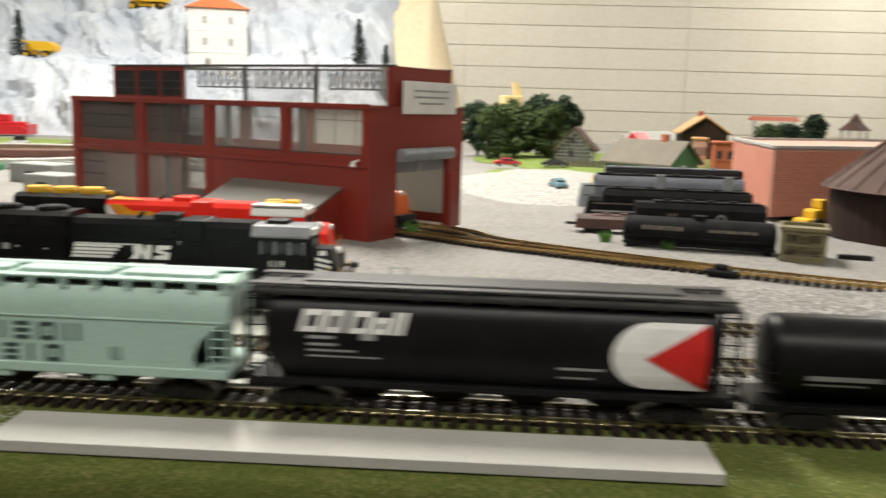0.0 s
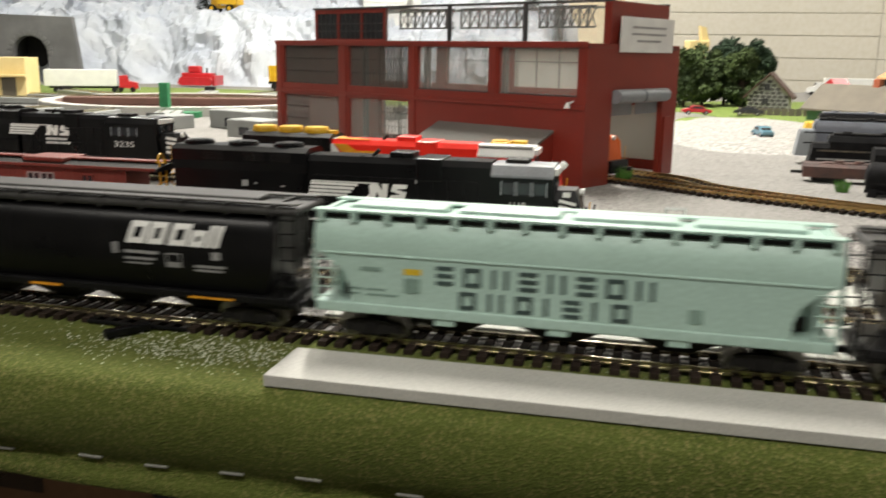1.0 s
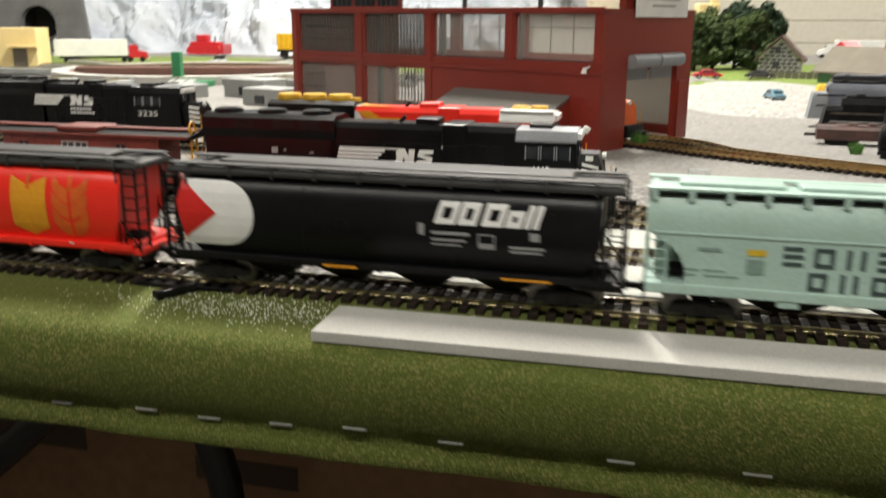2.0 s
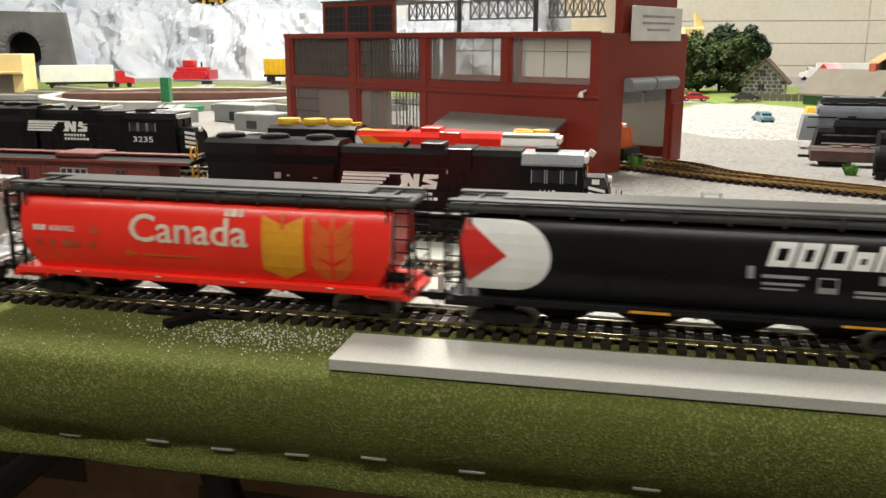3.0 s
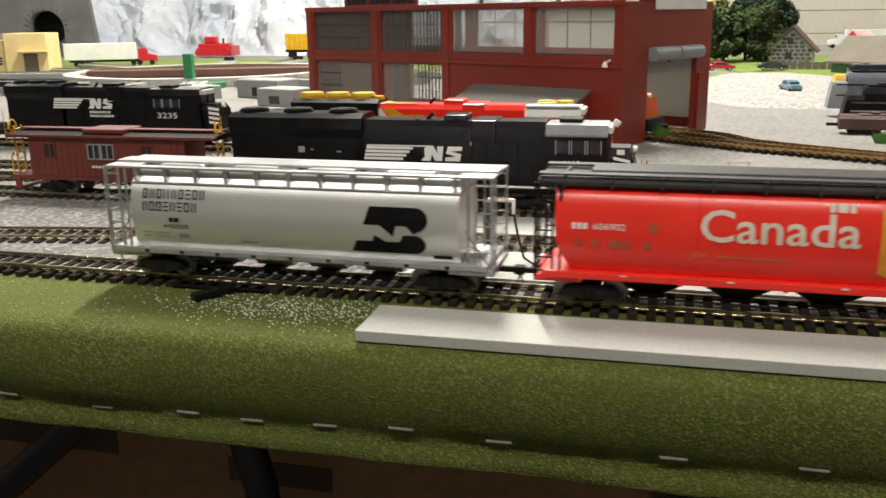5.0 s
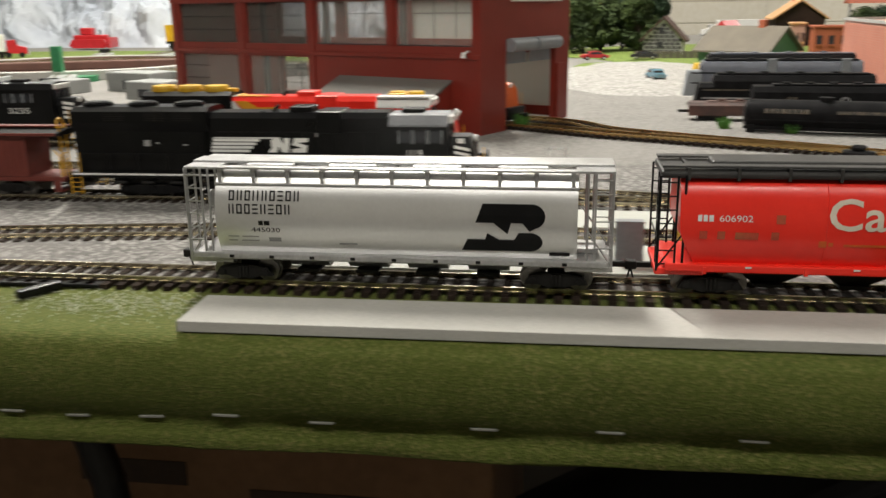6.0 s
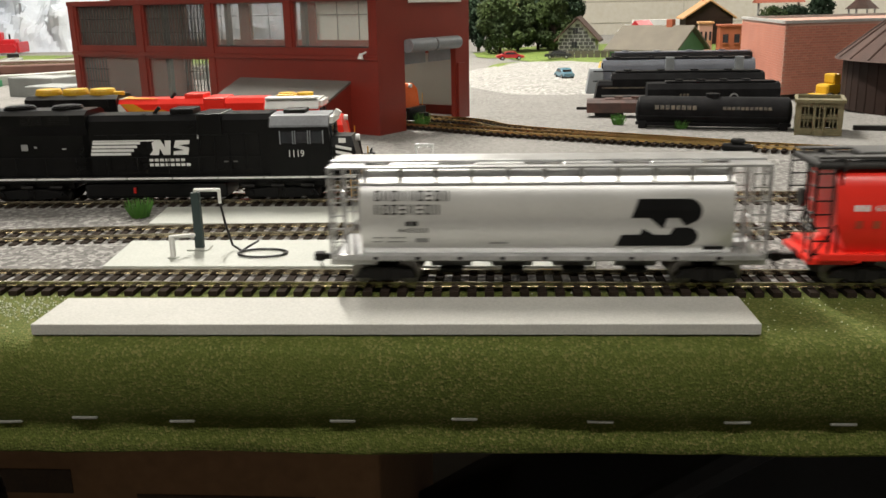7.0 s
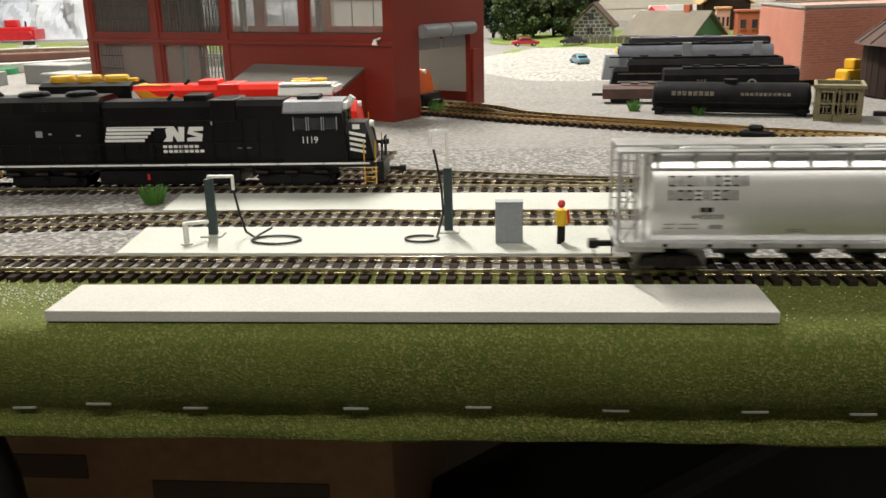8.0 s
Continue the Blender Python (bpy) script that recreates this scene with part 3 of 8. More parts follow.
def track(name, pts, rail_mat, label, near=(-0.5, 0.62), tie_len=0.0335, pitch=0.0077):
    t = thing(name, pose(0, 0, 0), label, "track", "layout tracks")
    line_pts = smooth_line([(x, y, 0) for x, y in pts], 14)
    for side in (-1, 1):
        bm = B()
        rings = []
        for i, p in enumerate(line_pts):
            a, b = line_pts[max(0, i - 1)], line_pts[min(len(line_pts) - 1, i + 1)]
            d = (b - a).normalized()
            nrm = Vector((-d.y, d.x, 0))
            c = p + nrm * side * GAUGE / 2
            rings.append([bm.verts.new((c.x + nrm.x * o, c.y + nrm.y * o, TIE_TOP + h)) for o, h in RAIL_OUTLINE])
        n = len(RAIL_OUTLINE)
        for r0, r1 in zip(rings, rings[1:]):
            for i in range(n):
                bm.faces.new((r0[i], r0[(i + 1) % n], r1[(i + 1) % n], r1[i]))
        bm.faces.new(rings[0][::-1])
        bm.faces.new(rings[-1])
        bmesh.ops.recalc_face_normals(bm, faces=bm.faces)
        part("rail", bm, rail_mat, t)
    tie = B()
    box(tie, -0.0020, 0.0020, -tie_len / 2, tie_len / 2, 0, 0.0024)
    for s in (-1, 1):
        box(tie, -0.0013, 0.0013, s * GAUGE / 2 - 0.0021, s * GAUGE / 2 + 0.0021, 0.0024, 0.0031)
    me = mesh_of("tie", tie, M_TIE)
    rest, left, count = B(), 0.0, 0
    for a, b in zip(line_pts, line_pts[1:]):
        seg = b - a
        while left <= seg.length:
            p = a + seg * (left / seg.length)
            m = pose(p.x, p.y, TIE_TOP - 0.0024, 0, 0, math.degrees(math.atan2(seg.y, seg.x)))
            left += pitch
            if near[0] < p.x < near[1] and count < 150:
                ob = new("tie", me)
                ob.parent = t
                ob.matrix_basis = m
                count += 1
            else:
                box(rest, -0.0020, 0.0020, -tie_len / 2, tie_len / 2, 0, 0.0024, 0, m)
        left -= seg.length
    if rest.verts:
        tagged(part("tie_bed", rest, M_TIE, t), kind="stuff")
    else:
        rest.free()
    return t


track("track", [(-1.25, main_y(-1.25)), (-0.6, main_y(-0.6)), (0, main_y(0)), (0.6, main_y(0.6)), (1.75, main_y(1.75))], M_RAIL, "main line track with brown ties and nickel rails")
track("track", [(-0.56, 0.090), (-0.4, 0.101), (-0.22, 0.126), (-0.1, 0.1435), (0, 0.1525), (0.09, 0.1555), (0.215, 0.152), (0.6, 0.146), (1.3, 0.135)], M_RAIL, "siding track with brown ties beside the apron")
track("track", [(-1.2, 0.236), (-0.3, 0.2385), (0.1, 0.240), (0.25, 0.2355), (0.6, 0.225), (1.3, 0.20)], M_RAIL, "engine track holding locomotives and a caboose")
track("track", [(-0.5, 0.292), (-0.2, 0.294), (-0.05, 0.2925), (0.05, 0.284), (0.127, 0.270), (0.2, 0.253), (0.275, 0.2365)], M_RAIL, "curved track joining the engine track at a switch", near=(0.0, 0.3))
track("track", [(-1.2, 0.345), (-0.4, 0.345), (0.10, 0.345)], M_RAIL, "rear engine track behind the black locomotive")
BU, BV = Vector((math.cos(radians(-29)), math.sin(radians(-29)), 0)), Vector((-math.sin(radians(-29)), math.cos(radians(-29)), 0))
BP = Vector((0.076, 0.545, 0))


def at_shed(u, v):
    q = BP + BU * u + BV * v
    return (q.x, q.y)


track("track", [at_shed(-0.44, 0.068), at_shed(-0.2, 0.068), at_shed(0.0, 0.068), (0.188, 0.550), (0.241, 0.522), (0.336, 0.474), (0.49, 0.405), (0.9, 0.24)], M_BRASSRAIL, "brass-railed track leading into the engine shed", near=(-0.5, 0.75))
track("track", [at_shed(-0.44, 0.118), at_shed(-0.1, 0.118), at_shed(0.03, 0.116), (0.20, 0.574), (0.27, 0.524), (0.336, 0.486), (0.40, 0.449)], M_BRASSRAIL, "second brass-railed track curving out of the shed", near=(-0.5, 0.75))


def switch_motor():
    t = thing("switch_machine", pose(-0.083, 0.038, 0.0012), "black switch machine with a long lever beside the track", "switch machine")
    part("base", box(B(), -0.026, 0.024, 0.011, 0.017, 0, 0.0018, 0.0005), M_BLACK, t)
    part("lever", box(B(), -0.0085, 0.0120, -0.0024, 0.0024, 0.0003, 0.0040, 0.0008, pose(0, 0, 0, 0, 0, 58)), M_BLACK, t)
    part("throw_rod", box(B(), 0.0010, 0.0030, 0.004, 0.026, 0.0008, 0.0018, 0.0003), M_BLACK, t)


switch_motor()


# ---- rolling stock ----
def truck(parent, x, axles, wheelbase, half, wheel_r=0.0052, solid=None, tread=None):
    """A truck with its side frames and its wheelsets, which turn."""
    solid = solid or M_RUNNING
    tr = part("truck", box(B(), x - 0.004, x + 0.004, -half * 0.5, half * 0.5, 0.005, 0.0085, 0.0005), solid, parent)
    n = len(axles)
    for s in (-1, 1):
        y0, y1 = (s * half, s * (half - 0.0022))
        w = wheelbase / 2
        bm = slabxz(B(), [(x - w - 0.0035, 0.0035), (x - w - 0.001, 0.0072), (x - w * 0.45, 0.0085), (x + w * 0.45, 0.0085), (x + w + 0.001, 0.0072), (x + w + 0.0035, 0.0035),
                          (x + w - 0.002, 0.0035), (x + w * 0.35, 0.0022), (x - w * 0.35, 0.0022), (x - w + 0.002, 0.0035)], min(y0, y1), max(y0, y1))
        for k in (-0.0016, 0.0, 0.0016):
            rod(bm, (x + k, s * (half + 0.0004), 0.0030), (x + k, s * (half + 0.0004), 0.0078), 0.0007, 6)
        for a in axles:
            rod(bm, (x + a, s * (half - 0.001), 0.0052), (x + a, s * (half + 0.0012), 0.0052), 0.0016, 8)
        part("side_frame", bm, solid, tr)
    sets = []
    for a in axles:
        bm = B()
        rod(bm, (0, -0.011, 0), (0, 0.011, 0), 0.0011, 8)
        for s in (-1, 1):
            rod(bm, (0, s * 0.0082, 0), (0, s * 0.0108, 0), wheel_r, 20)
            rod(bm, (0, s * 0.0078, 0), (0, s * 0.0083, 0), wheel_r + 0.0006, 20)
            for k in range(4):
                c, q = math.cos(k * math.pi / 2) * wheel_r * 0.55, math.sin(k * math.pi / 2) * wheel_r * 0.55
                rod(bm, (c, s * 0.0107, q), (c, s * 0.0112, q), wheel_r * 0.16, 6)
        ws = part("wheelset", bm, tread or M_STEEL, tr)
        ws.matrix_basis = pose(x + a, 0, wheel_r)
        sets.append(ws)
    return sets


def coupler(parent, x, s):
    bm = box(B(), x, x + s * 0.008, -0.0012, 0.0012, 0.0080, 0.0104, 0.0003)
    box(bm, x + s * 0.006, x + s * 0.0105, -0.0026, 0.0020, 0.0074, 0.0112, 0.0006)
    rod(bm, (x + s * 0.0085, 0, 0.0076), (x + s * 0.0072, 0.0004, 0.0030), 0.0004, 5)
    part("coupler", bm, M_RUNNING, parent)


def ladder(parent, x, y, z0, z1, width, material, along="x", rungs=6, r=0.00042, name="ladder"):
    bm = B()
    d = Vector((width, 0, 0)) if along == "x" else Vector((0, width, 0))
    a = Vector((x, y, z0))
    up = Vector((0, 0, z1 - z0))
    for q in (a, a + d):
        box(bm, q.x - r, q.x + r, q.y - r, q.y + r, z0, z1)
    for i in range(rungs):
        k = (i + 0.5) / rungs
        rod(bm, a + up * k, a + d + up * k, r * 0.8, 5)
    part(name, bm, material, parent)


HOPPER = [(0.0150, 0.0150), (0.0170, 0.0164), (0.0220, 0.0182), (0.0280, 0.0192), (0.0330, 0.0194), (0.0380, 0.0189), (0.0430, 0.0176), (0.0470, 0.0156), (0.0495, 0.0132)]
hopper_side = lerp([(z, -y) for z, y in HOPPER])
CAR = 0.200


def ends_and_gear(t, L, material, sill_mat, zroof, cage=False):
    """End platforms, ladders, brake wheel, couplers, trucks of a hopper wagon."""
    sets = []
    for s in (-1, 1):
        xe = 0 if s < 0 else L
        k = -s
        part("end_platform", box(B(), xe, xe + k * 0.020, -0.0172, 0.0172, 0.0100, 0.0128, 0.0004), sill_mat, t)
        for y in (-0.0172, 0.0158):
            ladder(t, xe + k * 0.0006 if k > 0 else xe - 0.0078, y, 0.0118, zroof, 0.0072, material, "x", 7)
        ladder(t, xe + k * 0.0010, -0.0165, 0.0118, zroof, 0.0085, material, "y", 7)
        bm = B()
        for y in (-0.0168, 0.0168):
            rod(bm, (xe + k * 0.0110, y, 0.0118), (xe + k * 0.0110, y, zroof), 0.00055, 5)
            rod(bm, (xe + k * 0.0008, y, 0.0128), (xe + k * 0.0125, y, 0.030), 0.0004, 5)
        rod(bm, (xe + k * 0.0010, -0.0168, 0.0245), (xe + k * 0.0010, 0.0168, 0.0245), 0.0004, 5)
        part("end_post", bm, material, t)
        coupler(t, xe, s)
    part("brake_wheel", rod(B(), (0.0022, 0.006, 0.034), (0.0030, 0.006, 0.034), 0.0042, 14), material, t)
    part("air_reservoir", rod(B(), (L - 0.016, -0.004, 0.0165), (L - 0.006, -0.004, 0.0165), 0.0028, 10), material, t)
    for x in (0.0235, L - 0.0235):
        sets += truck(t, x, (-0.0100, 0.0100), 0.020, 0.0150)
    return sets


def cylinder_hopper(label, group, body, roof, sill, m, lettering):
    t = thing("hopper_wagon", m, label, "hopper wagon", group)
    L = CAR
    outline = [(-y, z) for z, y in HOPPER] + [(y, z) for z, y in reversed(HOPPER)]
    cut = lambda z: 0.0090 + 0.0075 * max(0.0, (0.030 - z) / 0.016) ** 1.3
    bm = prism(B(), outline, 0, L, cut, lambda z: L - cut(z))
    part("body", bm, body, t, smooth=50)
    # seams of the side panels
    for x in (0.066, 0.133):
        bm = B()
        for a, b in zip(HOPPER, HOPPER[1:]):
            rod(bm, (x, -a[1], a[0]), (x, -b[1], b[0]), 0.00022, 4)
        part("seam", bm, body, t)
    bm = box(B(), 0.004, L - 0.004, -0.0186, 0.0186, 0.0118, 0.0152, 0.0006)
    part("side_sill", bm, sill, t)
    for x in (0.020, 0.060, 0.100, 0.140, 0.180):
        part("stiffener", box(B(), x - 0.0007, x + 0.0007, -0.0190, 0.0190, 0.0113, 0.0140), sill, t)
    # roof deck with running boards and hatches
    part("roof", box(B(), 0.0010, L - 0.0010, -0.0160, 0.0160, 0.0500, 0.0532, 0.0012), roof, t)
    for y in (-0.0150, 0.0092):
        part("running_board", box(B(), 0.0015, L - 0.0015, y, y + 0.0058, 0.0542, 0.0552, 0.0003), roof, t)
    part("hatch", box(B(), 0.022, L - 0.022, -0.0070, 0.0070, 0.0532, 0.0558, 0.0010), roof, t)
    for i in range(10):
        x = 0.012 + i * (L - 0.024) / 9
        part("roof_bracket", box(B(), x - 0.0006, x + 0.0006, -0.0163, 0.0163, 0.0494, 0.0545), roof, t)
    for i in range(4):
        x = 0.048 + i * (L - 0.096) / 3
        bm = prism(B(), [(-0.0135, 0.0120), (0.0135, 0.0120), (0.0045, 0.0032), (-0.0045, 0.0032)], x - 0.013, x + 0.013,
                   lambda z, x=x: x - 0.0045 - 0.0115 * (z - 0.0032) / 0.0088, lambda z, x=x: x + 0.0045 + 0.0115 * (z - 0.0032) / 0.0088)
        part("hopper_chute", bm, M_RUNNING, t)
        part("gate", box(B(), x - 0.006, x + 0.006, -0.0085, 0.0085, 0.0028, 0.0046, 0.0003), M_RUNNING, t)
    part("centre_sill", box(B(), 0, L, -0.003, 0.003, 0.0085, 0.0125), M_RUNNING, t)
    sets = ends_and_gear(t, L, M_BLACK if roof != M_SILVERTRIM else M_SILVERTRIM, sill, 0.0515)
    lettering(t)
    return t, sets


def arc(cx, cz, rx, rz, a0, a1, n=12):
    return [(cx + rx * math.cos(radians(a0 + (a1 - a0) * i / n)), cz + rz * math.sin(radians(a0 + (a1 - a0) * i / n))) for i in range(n + 1)]


def name_shape(form, x, z, w, h, b):
    """The bars of one plain shape of a trade name: a ring, a post, two posts or three rails."""
    if form == "ring":
        return [rect(x, x + b, z, z + h), rect(x + w - b, x + w, z, z + h), rect(x + b, x + w - b, z, z + b), rect(x + b, x + w - b, z + h - b, z + h)]
    if form == "posts":
        return [rect(x + w * 0.04, x + w * 0.04 + b, z, z + h), rect(x + w * 0.96 - b, x + w * 0.96, z, z + h)]
    if form == "post":
        return [rect(x, x + b, z, z + h)]
    gap = (h - 3 * b) / 2
    return [rect(x, x + w, z + k * (b + gap), z + k * (b + gap) + b) for k in range(3)]


def name_shapes(forms, x0, z0, h, b, gap, material, parent, yfun, slant=0.0, curved=True):
    """A trade name as a row of plain shapes; forms gives each one's kind, width and height."""
    x = x0
    for form, w, hh in forms:
        bm = B()
        for pts in name_shape(form, x, z0, w, h * hh, b):
            bm.faces.new([bm.verts.new((px + slant * (pz - z0) / h, 0, pz)) for px, pz in pts])
        bmesh.ops.recalc_face_normals(bm, faces=bm.faces)
        for f in bm.faces:
            f.normal_update()
            if f.normal.y > 0:
                f.normal_flip()
        if curved:
            wrap(bm, yfun)
        else:
            for v in bm.verts:
                v.co.y = yfun(v.co.z) - 0.0003
        part("name_shape", bm, material, parent)
        x += w + gap


def small_print(t, rows, material, yfun):
    decal("stencil", [rect(x0, x1, z0, z1) for x0, x1, z0, z1 in rows], material, t, yfun)


def pac_logo_left(t):
    y = hopper_side
    x0 = 0.0072
    decal("emblem", [[(x0 + 0.0030, 0.0185), (x0 + 0.022, 0.0185)] + arc(x0 + 0.0215, 0.0332, 0.0150, 0.0147, -88, 88, 14) + [(x0 + 0.0020, 0.0479)]], M_WHITE, t, y, "white emblem ground")
    decal("emblem", [[(x0 + 0.0020, 0.0481), (x0, 0.0380), (x0 + 0.0034, 0.0215), (x0 + 0.0190, 0.0335)]], M_DECALRED, t, lambda z: hopper_side(z) - 0.0003, "red triangle of the emblem")
    name_shapes([("ring", 0.0086, 1), ("ring", 0.0078, 1)], 0.1235, 0.0352, 0.0094, 0.0024, 0.0010, M_WHITE, t, y, 0.0026)
    name_shapes([("ring", 0.0086, 1), ("ring", 0.0068, 0.75), ("post", 0.0025, 1), ("post", 0.0025, 1)], 0.1430, 0.0352, 0.0094, 0.0024, 0.0009, M_WHITE, t, y, 0.0026)
    small_print(t, [(0.1170, 0.1195, 0.0300, 0.0350), (0.1225, 0.1385, 0.0306, 0.0320), (0.1225, 0.1370, 0.0278, 0.0289), (0.1225, 0.1350, 0.0258, 0.0266)], M_GREYTEXT, y)
    small_print(t, [(0.1420, 0.1426, 0.0256, 0.0316), (0.1484, 0.1490, 0.0256, 0.0316), (0.1420, 0.1490, 0.0312, 0.0318), (0.1420, 0.1490, 0.0254, 0.0278), (0.1550, 0.1690, 0.0262, 0.0274), (0.1550, 0.1680, 0.0244, 0.0254),
                    (0.1630, 0.1670, 0.0300, 0.0335)], M_GREYTEXT, y)
    small_print(t, [(0.075, 0.090, 0.0125, 0.0137), (0.152, 0.172, 0.0125, 0.0135)], M_GOLD, lambda z: -0.0190)


def pac_logo_right(t):
    y = hopper_side
    x1 = 0.1862
    decal("emblem", [[(x1, 0.0170), (x1, 0.0455), (x1 - 0.022, 0.0455)] + arc(x1 - 0.022, 0.0312, 0.0155, 0.0142, 92, 268, 14)], M_WHITE, t, y, "white emblem ground")
    decal("emblem", [[(x1 + 0.0002, 0.0456), (x1 - 0.0240, 0.0305), (x1 + 0.0002, 0.0175)]], M_DECALRED, t, lambda z: hopper_side(z) - 0.0003, "red triangle of the emblem")
    name_shapes([("ring", 0.0088, 1), ("ring", 0.0078, 1)], 0.0225, 0.0358, 0.0092, 0.0023, 0.0009, M_WHITE, t, y, 0.0022)
    name_shapes([("ring", 0.0088, 1), ("ring", 0.0066, 0.75), ("post", 0.0023, 1), ("post", 0.0023, 1)], 0.0425, 0.0358, 0.0092, 0.0023, 0.0009, M_WHITE, t, y, 0.0022)
    small_print(t, [(0.0265, 0.0370, 0.0330, 0.0344), (0.0265, 0.0385, 0.0300, 0.0312), (0.0265, 0.0460, 0.0275, 0.0285), (0.0265, 0.0560, 0.0250, 0.0258), (0.0480, 0.0540, 0.0330, 0.0362), (0.128, 0.146, 0.0240, 0.0252), (0.128, 0.142, 0.0200, 0.0210)], M_GREYTEXT, y)


def wheat_lettering(t):
    y = hopper_side
    letters("word", "Canada", 0.0665, 0.1250, 0.0305, 0.0128, M_CREAMTEXT, t, y, bold=0.012)
    decal("flag", [rect(0.1135, 0.1155, 0.0438, 0.0470), rect(0.1163, 0.1198, 0.0438, 0.0470), rect(0.1206, 0.1226, 0.0438, 0.0470)], M_CREAMTEXT, t, y)
    for x, full in ((0.1318, True), (0.1548, False)):
        outs = []
        for s in (-1, 1):
            c = x + 0.0098
            for i, z in enumerate((0.0405, 0.0330)):
                outs.append([(c + s * 0.0008, z - 0.0005), (c + s * 0.0008, z - 0.0075), (c + s * 0.0060, z - 0.0050), (c + s * 0.0096, z), (c + s * 0.0096, z + 0.0060), (c + s * 0.0050, z + 0.0015)])
            outs.append([(c + s * 0.0008, 0.0240), (c + s * 0.0008, 0.0165), (c + s * 0.0060, 0.0190), (c + s * 0.0096, 0.0240), (c + s * 0.0096, 0.0320), (c + s * 0.0050, 0.0262)])
        outs.append(rect(x + 0.0088, x + 0.0108, 0.0395, 0.0465))
        if full:
            decal("wheat_emblem", [[(x, 0.021), (x + 0.0098, 0.0165), (x + 0.0196, 0.021), (x + 0.0196, 0.0455), (x + 0.0098, 0.0410), (x, 0.0455)]], M_GOLD, t, y, "gold wheat emblem")
            decal("wheat_emblem", [[(q[0], q[1]) for q in o] for o in outs[6:7]], M_ORANGE, t, lambda z: hopper_side(z) - 0.0003)
        else:
            decal("wheat_emblem", outs, M_ORANGE, t, y, "faint orange wheat emblem")
    letters("number", "606902", 0.0245, 0.0375, 0.0335, 0.0026, M_WHITE, t, y)
    small_print(t, [(0.0160, 0.0176, 0.0335, 0.0361), (0.0182, 0.0198, 0.0335, 0.0361), (0.0204, 0.0222, 0.0335, 0.0361)], M_WHITE, y)
    small_print(t, [(0.0170, 0.0200, 0.0262, 0.0295), (0.0240, 0.0270, 0.0262, 0.0295), (0.0310, 0.0400, 0.0262, 0.0292), (0.0450, 0.0480, 0.0262, 0.0295), (0.0465, 0.0500, 0.0330, 0.0365)], M_FADED, y)
    small_print(t, [(0.0635, 0.0665, 0.0235, 0.0262), (0.0672, 0.0690, 0.0240, 0.0257), (0.0730, 0.1010, 0.0240, 0.0250)], M_ORANGE, y)
    small_print(t, [(0.036 + i * 0.042, 0.0385 + i * 0.042, 0.0140, 0.0147) for i in range(4)], M_WHITE, lambda z: -0.0187)


FLOW = [(0.0128, 0.0178), (0.0165, 0.0182), (0.0400, 0.0184), (0.0440, 0.0180), (0.0480, 0.0164), (0.0515, 0.0140)]
flow_side = lerp([(z, -y) for z, y in FLOW])


